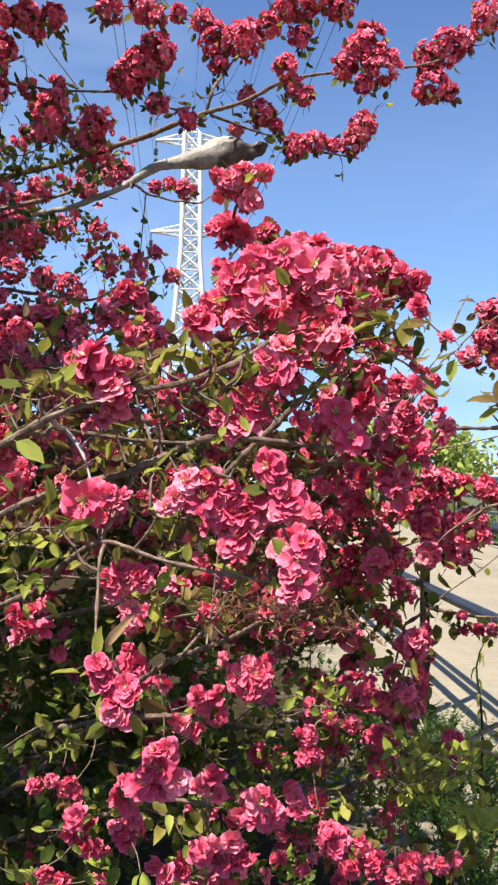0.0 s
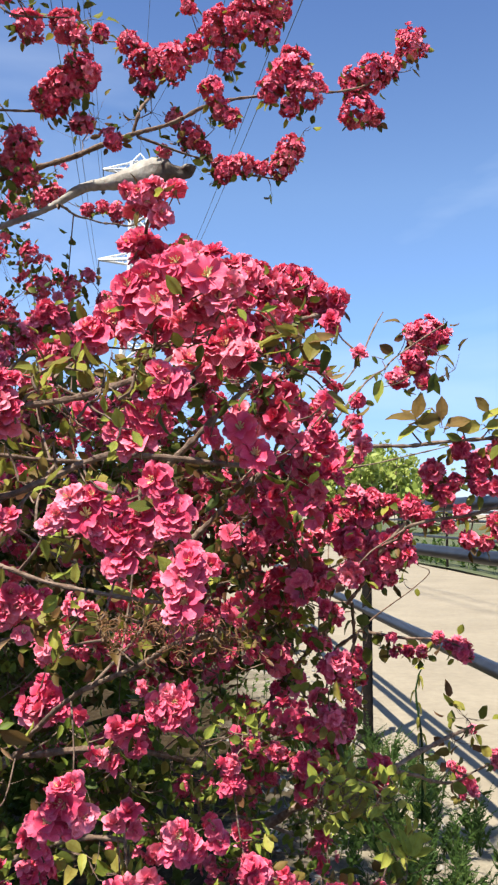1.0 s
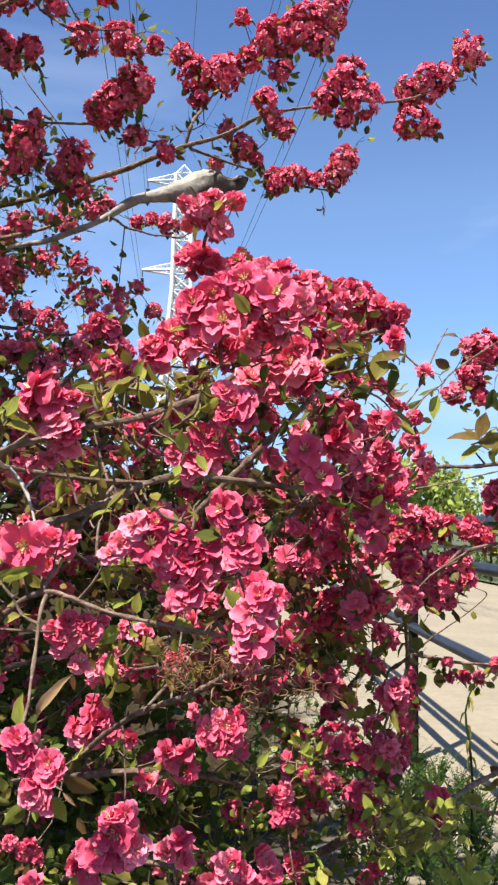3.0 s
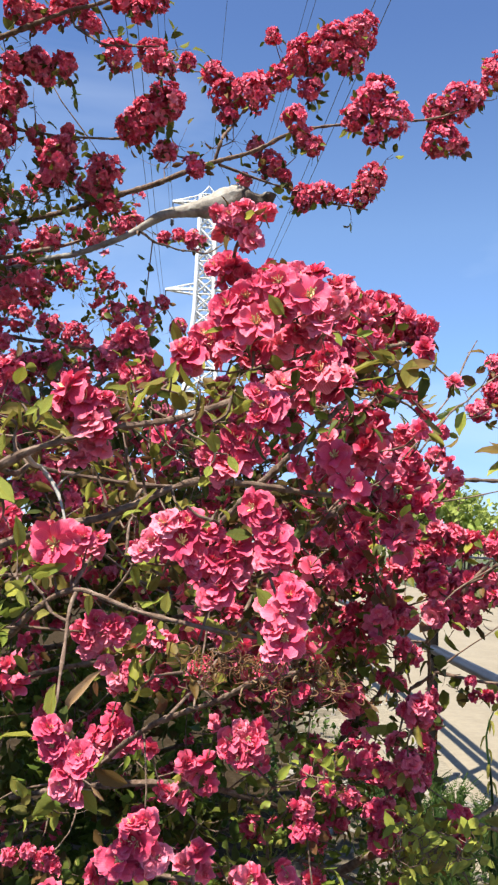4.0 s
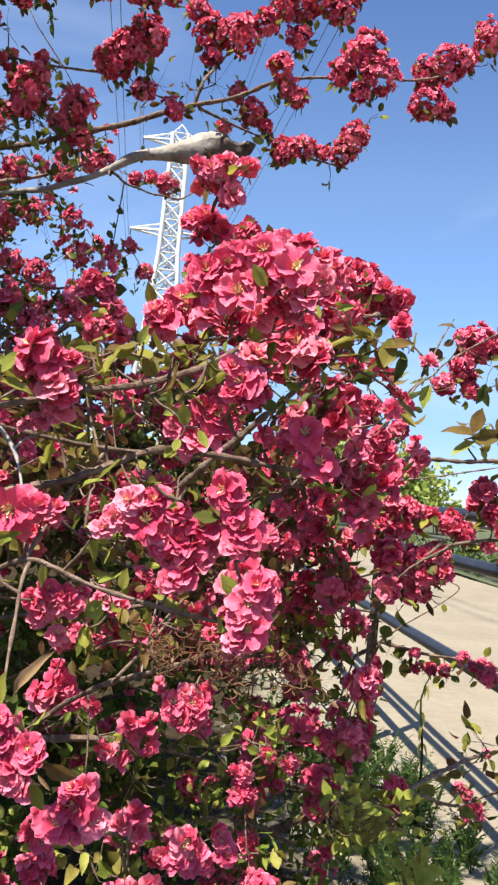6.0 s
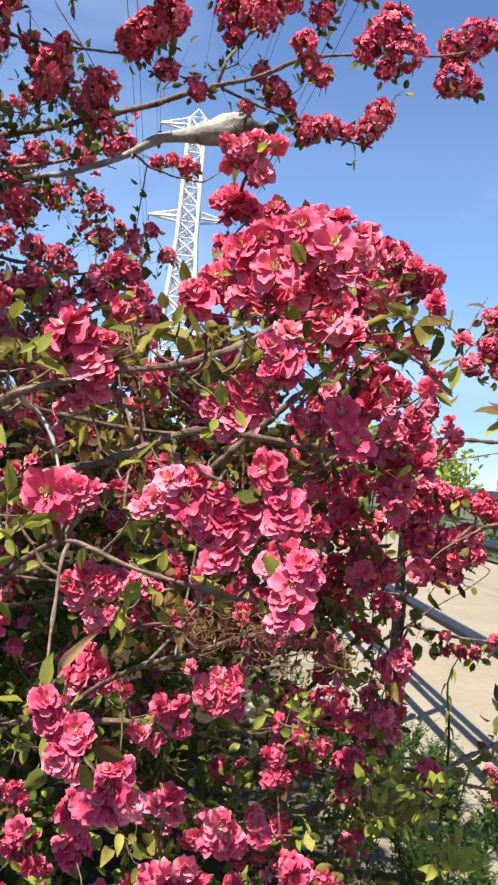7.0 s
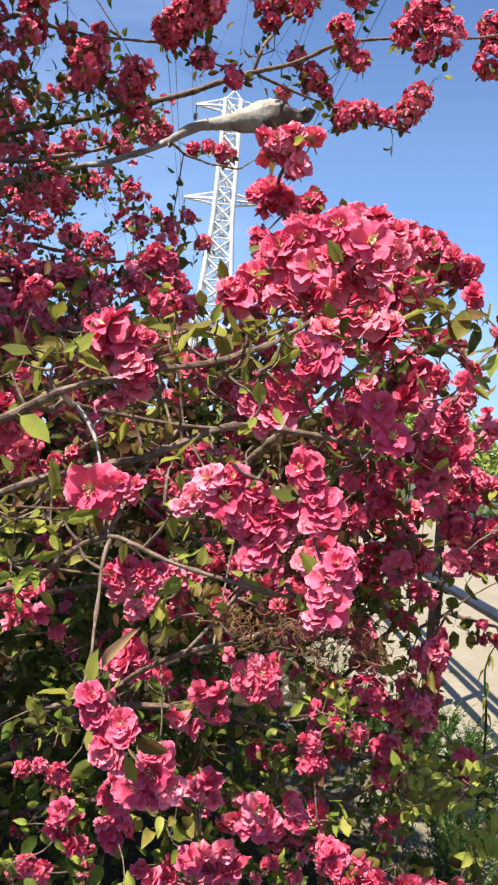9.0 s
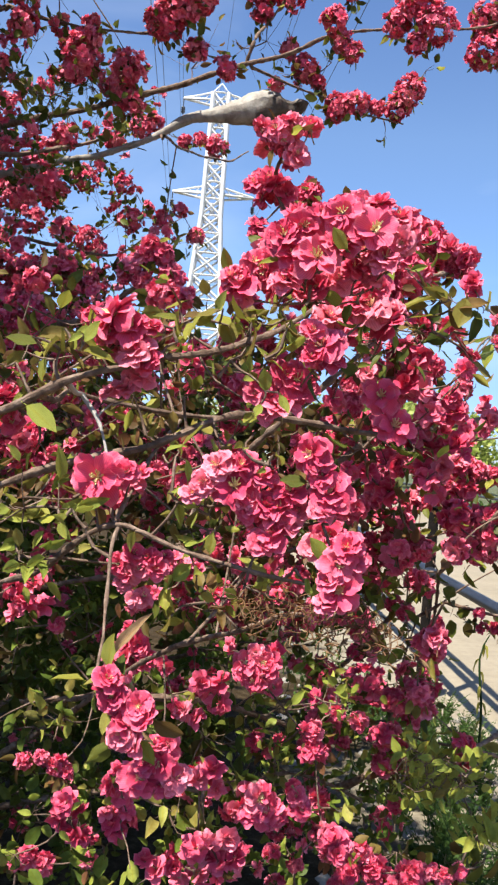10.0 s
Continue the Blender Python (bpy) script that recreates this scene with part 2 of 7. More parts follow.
def grid_faces(a, b):
    i, j = np.meshgrid(np.arange(a - 1), np.arange(b - 1), indexing="ij")
    k = (i * b + j).ravel()
    return np.stack([k, k + b, k + b + 1, k + 1], axis=1)


def joined(shapes):
    v, f, uv, m, n = [], [], [], [], 0
    for s in shapes:
        v.append(s[0]), f.append(s[1] + n), uv.append(s[2]), m.append(s[3])
        n += len(s[0])
    return tuple(np.concatenate(k) for k in (v, f, uv, m))


def tube(points, radii, sides=7, mat=0):
    """A round stem through the points, as one shape."""
    p = np.array(points, float)
    d = np.gradient(p, axis=0)
    d /= np.linalg.norm(d, axis=1)[:, None] + 1e-9
    side = np.cross(d, (0.31, 0.17, 0.93))
    side /= np.linalg.norm(side, axis=1)[:, None] + 1e-9
    up = np.cross(side, d)
    a = np.linspace(0, 2 * math.pi, sides + 1)
    r = np.array(radii, float)[:, None, None]
    v = p[:, None, :] + r * (np.cos(a)[None, :, None] * side[:, None, :] + np.sin(a)[None, :, None] * up[:, None, :])
    uv = np.stack(np.meshgrid(np.linspace(0, 1, len(p)), np.linspace(0, 1, sides + 1), indexing="ij"), -1).reshape(-1, 2)
    f = grid_faces(len(p), sides + 1)
    return v.reshape(-1, 3), f, uv, np.full(len(f), mat)


def smooth_line(points, step):
    """A soft curve through the points; the fourth number is the radius."""
    p = np.array(points, float)
    q = np.vstack([2 * p[0] - p[1], p, 2 * p[-1] - p[-2]])
    out = []
    for i in range(1, len(q) - 2):
        n = max(2, int(np.linalg.norm(q[i + 1][:3] - q[i][:3]) / step))
        for u in np.arange(n) / n:
            a, b, c, d = q[i - 1:i + 3]
            out.append(0.5 * (2 * b + (c - a) * u + (2 * a - 5 * b + 4 * c - d) * u * u + (3 * b - a - 3 * c + d) * u ** 3))
    out.append(p[-1])
    return np.array(out)


def part(name, me, parent, label="", kind=""):
    ob = new(name, me)
    ob.parent = parent
    return tagged(ob, label, kind=kind)


def solid(name, shapes, mats):
    s = Soup()
    for k in shapes:
        s.add(k, Matrix())
    return s.mesh(name, mats)


def box(cx, cy, cz, sx, sy, sz, mat=0):
    """A block with its edges cut, as one shape of quads."""
    c = min(sx, sy, sz) * 0.12
    x, y = sx / 2, sy / 2
    ring = [(x - c, -y), (x, -y + c), (x, y - c), (x - c, y), (-x + c, y), (-x, y - c), (-x, -y + c), (-x + c, -y)]
    v = []
    for k, z in ((0.9, -sz / 2), (1, -sz / 2 + c), (1, sz / 2 - c), (0.9, sz / 2)):
        v += [(cx + a * k, cy + b * k, cz + z) for a, b in ring]
    f = [(r * 8 + i, r * 8 + (i + 1) % 8, r * 8 + 8 + (i + 1) % 8, r * 8 + 8 + i) for r in range(3) for i in range(8)]
    for r in (0, 24):
        f += [(r, r + 1, r + 2, r + 3), (r, r + 3, r + 4, r + 7), (r + 4, r + 5, r + 6, r + 7)]
    return np.array(v), np.array(f), np.zeros((len(v), 2)), np.full(len(f), mat)


def turn_to(way, spin):
    """A turn that sends z along way."""
    return Vector(way).to_track_quat("Z", "Y").to_matrix().to_4x4() @ Matrix.Rotation(spin, 4, "Z")


# ---- flowers and leaves ----
rng = np.random.default_rng(7)


def petal_shape(length, width, rise0, rise1, cup, wave, fine=True, rows=4):
    """A broad petal with a narrow claw, a round and slightly notched tip and soft ruffles."""
    nu, nv = (7, 7) if fine else (3, rows)
    v = np.linspace(0, 1, nv)
    rise = np.radians(rise0 + (rise1 - rise0) * v)
    step = length / (nv - 1)
    r = np.concatenate([[0], np.cumsum(np.cos(rise[1:]) * step)]) + 0.0012
    z = np.concatenate([[0], np.cumsum(np.sin(rise[1:]) * step)])
    w = width * np.array([0.15, 0.52, 0.84, 1.06, 1.16, 1.12, 0.80] if fine else [0.2, 0.9, 1.2, 0.86] if rows == 4 else [0.22, 1.1, 0.92])
    u = np.linspace(-1, 1, nu)
    tip = np.array([0.80, 0.945, 1.0, 0.975, 1.0, 0.945, 0.80] if fine else [0.80, 1.0, 0.80])
    y = w[:, None] * u[None, :]
    if fine:
        y[-1] *= np.array([1, 1.06, 1.1, 1, 1.1, 1.06, 1])
    ph = rng.uniform(0, 6.3)
    x = r[:, None] * (1 - (1 - tip[None, :]) * v[:, None] ** 3)
    zz = z[:, None] + cup * w[:, None] * (u ** 2)[None, :] - 0.13 * w[:, None] * ((1 - np.abs(u)) ** 2)[None, :] * v[:, None] + wave * v[:, None] ** 2 * np.sin(u[None, :] * 3.0 + ph) + wave * (0.10 if fine else 0.35) * rng.standard_normal((nv, nu)) * v[:, None] ** 2
    vv = np.stack([x, y, zz], -1).reshape(-1, 3)
    uv = np.stack(np.meshgrid(v, (u + 1) / 2, indexing="ij")[::-1], -1).reshape(-1, 2)
    f = grid_faces(nv, nu)
    return vv, f, uv, np.zeros(len(f))


def spun(shape, angle, tilt=0.0):
    a = np.array((Matrix.Rotation(angle, 4, "Z") @ Matrix.Rotation(tilt, 4, "X")))
    return shape[0] @ a[:3, :3].T, shape[1], shape[2], shape[3]


def flower_shape(openness, fine=True, rows=3, single=False):
    """A half-double flower, about 4.5 cm across: three rings of petals, stamens, and the cup below."""
    out = []
    start = rng.uniform(0, 6.3)
    rings = ((6, 0.0220, 0.0094, -14), (6, 0.0200, 0.0084, 3), (5, 0.0166, 0.0072, 22), (3, 0.0118, 0.0054, 48)) if fine else ((7, 0.0220, 0.0074, -6), (6, 0.0185, 0.0068, 22), (3, 0.0145, 0.0060, 48))
    if fine and single:
        rings = ((6, 0.0226, 0.0083, 2), (5, 0.0186, 0.0074, 26))
    for count, length, width, rise in rings if fine else rings[:rows]:
        lift = (1 - openness) * 50
        for i in range(count):
            a = start + 2 * math.pi * (i + rng.uniform(-0.22, 0.22)) / count
            e = rise + lift + (rng.uniform(-17, 17) if fine else rng.uniform(-28, 28))
            p = petal_shape(length * rng.uniform(0.86, 1.12), width * rng.uniform(0.86, 1.12), e + 16, e - 18 * openness, rng.uniform(-0.02, 0.40), 0.0019 if fine else 0.0024, fine, 4 if rows == 3 else 3)
            out.append(spun(p, a, rng.uniform(-0.38, 0.38)))
        start += 0.55
    for i in range((18 if single else 10) if fine else rows - 2):
        a, s = rng.uniform(0, 6.3), rng.uniform(0.002, 0.0065)
        top = (s * math.cos(a), s * math.sin(a), rng.uniform(0.006, 0.010))
        out.append(tube([(0, 0, 0.001), (top[0] * 0.7, top[1] * 0.7, 0.005), top], [0.0004, 0.0004, 0.0009], 3, 1))
    out.append(tube([(0, 0, 0.002), (0, 0, -0.003), (0.0005, 0, -0.007), (0.001, 0.0005, -0.022)], [0.0045, 0.0034, 0.0012, 0.0009], 5 if fine else 3, 2))
    return joined(out)


def bud_shape():
    out = [spun(petal_shape(0.013, 0.0075, 70 + 8 * (i % 2), 112, 0.5, 0.0006), i * 2.1) for i in range(5)]
    out.append(tube([(0, 0, 0.003), (0, 0, -0.003), (0.001, 0, -0.024)], [0.0045, 0.003, 0.0008], 5, 2))
    return joined(out)


def leaf_shape(fold, curl, broad, fine=True):
    nu, nv = (5, 6) if fine else (3, 5)
    v = np.linspace(0, 1, nv)
    u = np.linspace(-1, 1, nu)
    w = broad * np.array([0.16, 0.88, 1.12, 1.02, 0.66, 0.04] if fine else [0.18, 0.98, 1.1, 0.80, 0.06])
    w = w * rng.uniform(0.92, 1.08, nv)
    x = v[:, None] * np.ones(nu)[None, :]
    y = w[:, None] * u[None, :]
    z = fold * np.abs(u)[None, :] * w[:, None] + curl * (v ** 2)[:, None] + 0.035 * np.sin(v * 9)[:, None] * (u ** 2)[None, :]
    uv = np.stack(np.meshgrid(v, (u + 1) / 2, indexing="ij")[::-1], -1).reshape(-1, 2)
    f = grid_faces(nv, nu)
    blade = (np.stack([x, y, z], -1).reshape(-1, 3), f, uv, np.zeros(len(f)))
    return blade if not fine else joined([blade, tube([(-0.22, 0, -0.03), (0.0, 0, 0.0), (0.5, 0, curl * 0.25 - 0.008)], [0.011, 0.011, 0.008], 3, 0)])


FLOWERS = [flower_shape(o) for o in (1.0, 0.95, 0.9, 0.82, 0.75, 0.65, 0.55, 0.45)] + [flower_shape(o, single=True) for o in (1.0, 0.92)]
FAR_FLOWERS = [flower_shape(o, False) for o in (1.0, 0.95, 0.85, 0.75, 0.6, 0.45)]
TINY_FLOWERS = [flower_shape(o, False, 2) for o in (1.0, 0.8, 0.75, 0.65, 0.6, 0.45)]
FLOWERS += [bud_shape() for _ in range(2)]
LEAVES = [leaf_shape(f, c, b) for f, c, b in ((0.35, -0.12, 0.25), (0.5, -0.25, 0.21), (0.2, 0.05, 0.28), (0.6, -0.4, 0.19))]

FAR_LEAVES = [leaf_shape(f, c, b, False) for f, c, b in ((0.35, -0.12, 0.28), (0.5, -0.25, 0.24), (0.2, 0.05, 0.31), (0.6, -0.4, 0.22))]


def as_mesh(shape, name, mats, tone_value=0.0, own=1.0):
    s = Soup()
    s.add(shape, Matrix(), tone_value)
    me = s.mesh(name, mats)
    me.attributes.new("own", "FLOAT", "POINT").data.foreach_set("value", np.full(s.n, own, np.float32))
    return me


FLOWER_MESHES = [as_mesh(s, "blossom", (PETAL, STAMEN, SEPAL)) for s in FLOWERS] + [as_mesh(s, "blossom", (PETAL, STAMEN, SEPAL), 0.02, 0.1) for s in FLOWERS[8:10]]
LEAF_MESHES = {}


def leaf_mesh(k, mat, hue):
    """One shared mesh for each shape, material and hue."""
    key = (k, mat.name, None if hue is None else int(hue * 12))
    if key not in LEAF_MESHES:
        LEAF_MESHES[key] = as_mesh(LEAVES[k], "leaf", (mat,), 0.0 if hue is None else int(hue * 12) / 12, 1.0 if hue is None else 0.08)
    return LEAF_MESHES[key]


# ---- ground, path, verge ----
def sheet(name, x0, x1, y0, y1, nx, ny, height, mat, label):
    x, y = np.meshgrid(np.linspace(x0, x1, nx), np.linspace(y0, y1, ny), indexing="ij")
    z = np.array([[height(a, b) for a, b in zip(r, s)] for r, s in zip(x, y)])
    v = np.stack([x, y, z], -1).reshape(-1, 3)
    f = grid_faces(nx, ny)
    s = Soup()
    s.add((v, f, v[:, :2], np.zeros(len(f))), Matrix())
    return tagged(new(name, s.mesh(name, (mat,))), label, name, kind="structure")


def lump(x, y, scale, amount):
    return amount * noise.noise(Vector((x * scale, y * scale, 0.3)))


sheet("ground", -900, 900, -300, 1500, 40, 40, lambda a, b: -0.06, BED, "dry sandy ground with thin grass reaching the horizon")
sheet("soil_bed", -3.5, 1.36, -2.5, 14, 70, 150, lambda a, b: -0.02 + lump(a, b, 1.7, 0.02) + lump(a, b, 7, 0.008), BED, "uneven sandy soil under the blossoming tree")
sheet("path", 1.22, 6.2, -20, 130, 24, 260, lambda a, b: lump(a, b, 0.8, 0.008) - 0.07 * max(0.0, (1.5 - a) / 0.28), SAND, "wide pale sandy path in full sun")
sheet("verge", 6.2, 40, -20, 140, 20, 60, lambda a, b: 0.03 + lump(a, b, 0.6, 0.05), GRASS, "rough grassy verge beyond the sandy path")


def stones():
    s = Soup()
    for _ in range(450):
        x, y = min(rng.normal(1.05, 0.18), 1.35), rng.uniform(2.2, 9.0)
        if rng.random() < 0.35:
            x, y = rng.uniform(0.35, 1.0), rng.uniform(2.4, 5.0)
        k = rng.uniform(0.005, 0.02)
        b = box(0, 0, 0, 2 * k * rng.uniform(0.7, 1.4), 2 * k * rng.uniform(0.7, 1.3), k * rng.uniform(0.7, 1.2))
        s.add(b, pose(x, y, -0.02 + lump(x, y, 1.7, 0.02) + lump(x, y, 7, 0.008) + k * 0.1, rng.uniform(-30, 30), rng.uniform(-30, 30), rng.uniform(0, 360)))
    return tagged(new("gravel", s.mesh("gravel", (RUBBLE,))), "grey broken stones along the foot of the fence", "gravel", kind="stuff")


stones()


# ---- pipe fences ----
def rail_piece(x, z, y0, y1, r):
    n = 14
    y = np.linspace(y0, y1, n)
    return tube([(x + 0.004 * math.sin(k * 2.1), k, z + 0.004 * math.sin(k * 1.3)) for k in y], [r] * n, 12)


def fence(x, posts, label, r):
    root = tagged(new("pipe_fence"), label, "fence")
    root.location = (x, posts[0], 0)
    for z in (1.27, 1.08, 0.705):
        part("rail", solid("rail", [rail_piece(0, z, -2.9, posts[-1] - posts[0] + 0.4, r)], (PIPE,)), root, "blue-grey painted steel pipe")
    me = solid("post", [tube([(0, 0, -0.1), (0, 0, 0.2), (0.002, 0, 0.7), (0, 0, 1.24), (0, 0, 1.262)], [0.03, 0.028, 0.028, 0.028, 0.02], 12), tube([(0, 0, 0.0), (0, 0, 0.02), (0, 0, 0.024)], [0.07, 0.07, 0.03], 12)], (POST,))
    for y in posts:
        p = part("post", me, root, "dark rusty steel post")
        p.location = (0, y - posts[0], 0)
    return root


fence(1.16, [1.75, 4.75, 7.75, 10.75, 13.75, 16.75, 19.75, 22.75], "dark blue-grey pipe fence beside the sandy path", 0.026)
fence(6.3, [11.3, 15.0, 18.7, 22.4, 26.1, 29.8], "dark pipe fence on the far edge of the path", 0.03)


# ---- power tower ----
def tower():
    root = tagged(new("power_tower"), "white lattice steel power line tower with cross-arms", "tower")
    root.location = (-2.9, 75, 0)

    def half(z):
        return 2.6 - (2.6 - 0.85) * min(z / 22.0, 1) - 0.15 * max(0, (z - 22) / 11)

    def bar(a, b, r, mat=0):
        return tube([a, b], [r, r], 4, mat)

    levels = [0, 4.5, 8.5, 11.8, 14.4, 16.6, 18.6, 20.4, 22, 23.5, 25, 26.6, 28.2, 29.8, 31.4, 33]
    legs, lattice = [], []
    for sx, sy in ((-1, -1), (1, -1), (1, 1), (-1, 1)):
        v, f, uv, m = tube([(sx * half(a), sy * half(a), a) for a in levels], [0.22] * len(levels), 4)
        part("leg", solid("leg", [(v, f, uv, np.array([1 if v[q].mean(0)[2] < 13 else 0 for q in f]))], (STEEL, RUST)), root)
    ring = [(-1, -1), (1, -1), (1, 1), (-1, 1)]
    for a, b in zip(levels, levels[1:]):
        panel = []
        for i in range(4):
            (p, q), (u, w) = ring[i], ring[(i + 1) % 4]
            ha, hb = half(a), half(b)
            panel.append(bar((p * ha, q * ha, a), (u * hb, w * hb, b), 0.125))
            panel.append(bar((u * ha, w * ha, a), (p * hb, q * hb, b), 0.125))
            panel.append(bar((p * hb, q * hb, b), (u * hb, w * hb, b), 0.09))
        part("lattice_panel", solid("lattice_panel", panel, (STEEL,)), root)
    tips = []
    for z, reach in ((32.3, 3.3), (23.9, 3.6)):
        for s in (-1, 1):
            h = half(z)
            arm = []
            for sy in (-1, 1):
                arm.append(bar((s * h, sy * h, z), (s * reach, 0, z + 0.15), 0.12))
                arm.append(bar((s * h, sy * h, z + 0.6), (s * reach, 0, z + 0.2), 0.10))
                for k in (0.3, 0.6, 0.8):
                    x = h + (reach - h) * k
                    arm.append(bar((s * x, sy * h * (1 - k), z), (s * (x - 0.4), sy * h * (1 - k) * 1.1, z + 0.6 - 0.5 * k), 0.05))
            a = part("cross_arm", solid("cross_arm", arm, (STEEL,)), root)
            discs = [tube([(s * reach, 0, z + 0.1), (s * reach, 0, z - 0.5)], [0.05, 0.05], 6)]
            for d in range(2):
                c = z - 0.55 - d * 0.95
                prof = [(0, 0.05)] + [(k * 0.1 + 0.05 * (k % 2), 0.21 if k % 2 else 0.12) for k in range(1, 7)] + [(0.75, 0.04)]
                discs.append(tube([(s * reach, 0, c - q) for q, _ in prof], [w for _, w in prof], 8))
            part("insulator", solid("insulator", discs, (DARK,)), a, "dark ribbed insulator string")
            tips.append((s * reach - 2.9, z - 2.0))
    cap = [bar((sx * half(33), sy * half(33), 33), (0, 0, 34.1), 0.04) for sx, sy in ring]
    part("peak", solid("peak", cap, (STEEL,)), root)
    return tips


def wire(x, z, x1, z1, sag):
    n = 60
    pts = []
    for k in np.linspace(0, 1, n):
        pts.append((x + (x1 - x) * k, 75 - 190 * k, z + (z1 - z) * k - sag * 4 * k * (1 - k)))
    w = tagged(new("power_line", solid("power_line", [tube(pts, [0.016] * n, 5)], (WIRE,))), "thin dark overhead power line from the tower", "power line", "power lines")
    return w


for x, z in tower():
    far = 3.4 if x < -2.9 else 14.0
    wire(x - 0.12, z + 0.1, far, z + 2.0, 5.0)
    wire(x + 0.12, z + 0.1, far + 0.9, z + 2.0, 5.2)
wire(-2.9, 34.1, 8.2, 36, 4.0)


# ---- distant trees ----
def far_tree(x, y, h, label, loose=1.0):
    root = tagged(new("distant_tree"), label, "tree", "trees beyond the path")
    root.location = (x, y, 0)
    stem = smooth_line([(0, 0, -0.1, h * 0.03), (h * 0.02, 0, h * 0.3, h * 0.022), (-h * 0.02, 0.02 * h, h * 0.7, h * 0.01), (0, 0, h * 0.92, h * 0.003)], 0.4)
    shapes = [tube(stem[:, :3], stem[:, 3], 7)]
    ends = []
    for k in range(16):
        s = stem[int(len(stem) * rng.uniform(0.25, 0.9))]
        a, l = rng.uniform(0, 6.3), h * rng.uniform(0.16, 0.34)
        e = s[:3] + np.array([math.cos(a) * l, math.sin(a) * l, l * rng.uniform(0.3, 0.9)])
        b = smooth_line([(*s[:3], s[3] * 0.6), (*(0.5 * (s[:3] + e) + (0, 0, -0.05 * l)), s[3] * 0.35), (*e, 0.01)], 0.5)
        shapes.append(tube(b[:, :3], b[:, 3], 5))
        ends += [e, 0.6 * e + 0.4 * s[:3]]
    part("trunk", solid("trunk", shapes, (BARK,)), root)
    crown = Soup()
    for e in ends:
        for _ in range(15):
            p = e + rng.normal(0, 0.09 * h * loose, 3) * (1, 1, 0.8)
            crown.add(FAR_LEAVES[rng.integers(4)], Matrix.Translation(p) @ turn_to(rng.normal(0, 1, 3), rng.uniform(0, 6.3)) @ Matrix.Scale(h * rng.uniform(0.05, 0.11), 4), rng.random())
    part("crown", crown.mesh("crown", (FAR_LEAF,)), root, "loose fresh-green spring foliage", "stuff")


for k, (x, y, h) in enumerate(((8.6, 50, 4.8), (10.0, 52, 5.2), (11.3, 49, 5.0), (12.6, 51, 5.2), (13.8, 50, 4.9), (14.9, 52, 4.4), (15.8, 50, 3.8), (9.4, 57, 5.8), (11.4, 58, 6.0), (13.6, 58, 5.6), (7.0, 54, 4.8), (5.2, 52, 4.4), (2.5, 55, 4.2), (-1.0, 52, 4.0), (-5.0, 54, 4.2), (-9.0, 52, 4.0))):
    far_tree(x, y, h, "small bushy tree in fresh green spring leaf beyond the path")


# ---- the blossoming tree ----
tree = tagged(new("crabapple_tree"), "double-flowered pink crabapple tree in full bloom, many crossing branches", "tree")
TRUNK = np.array([-1.05, 1.75, 0.0])
tree.location = TRUNK
BOUGHS = {}


def limb(name, nodes, mat):
    line = smooth_line(nodes, 0.007)
    n = len(line)
    wob = np.array([[noise.noise(Vector((p[0] * 9 + k, p[1] * 9, p[2] * 9))) for k in (0, 5, 11)] for p in line])
    fine = np.array([noise.noise(Vector(p[:3]) * 70) for p in line])
    line[:, :3] += wob * 0.006
    line[:, 3] *= 1 + 0.22 * wob[:, 1] * np.minimum(1, 0.012 / line[:, 3]) + 0.45 * fine * np.minimum(1, 0.006 / line[:, 3])
    run = np.concatenate([[0], np.cumsum(np.linalg.norm(np.diff(line[:, :3], axis=0), axis=1))])
    knot = 0.02
    while knot < run[-1]:
        line[:, 3] *= 1 + rng.uniform(0.15, 0.5) * min(1, 0.006 / line[:, 3].max()) * np.exp(-((run - knot) / 0.006) ** 2)
        knot += rng.uniform(0.025, 0.06)
    BOUGHS[name] = dict(line=line, mat=mat, twigs=[], flowers=[], leaves=[], curls=[])


BUNCHES, SPRIGS, BLOOMS = [], [], []


def bunch(x, y, z, radius, count):
    BUNCHES.append((x, y, z, radius, count))


def bloom(x, y, z, size, openness, single=False, deep=False):
    """One flower near the camera, by its place, its size and how far it has opened."""
    BLOOMS.append((x, y, z, size, openness, single, deep))


LONE_LEAVES = []


def lone_leaf(x, y, z, dx, dy, dz, mat, hue):
    """One leaf from its stalk to its tip."""
    LONE_LEAVES.append((x, y, z, dx, dy, dz, mat, hue))


def sprig(x, y, z, spread, count, length, mat, hue=None):
    SPRIGS.append((x, y, z, spread, count, length, mat, hue))


limb("main_bough", [(-0.430, 1.110, 1.235, 0.0076), (-0.313, 1.008, 1.259, 0.0059), (-0.232, 0.956, 1.283, 0.0046), (-0.199, 0.945, 1.300, 0.0044), (-0.166, 0.944, 1.317, 0.0042), (-0.121, 0.953, 1.333, 0.0040), (-0.078, 0.972, 1.350, 0.0039), (-0.008, 1.050, 1.376, 0.0034), (0.068, 1.138, 1.435, 0.0029), (0.116, 1.096, 1.497, 0.0021)], BARK)
limb("second_bough", [(-0.421, 1.112, 1.140, 0.0067), (-0.242, 1.017, 1.211, 0.0042), (-0.201, 1.006, 1.227, 0.0042), (-0.162, 1.006, 1.239, 0.0040), (-0.107, 1.014, 1.255, 0.0038), (-0.080, 1.024, 1.267, 0.0038), (-0.036, 1.042, 1.288, 0.0034), (0.006, 1.082, 1.301, 0.0038), (0.086, 1.130, 1.303, 0.0034), (0.169, 1.149, 1.298, 0.0025)], BARK)
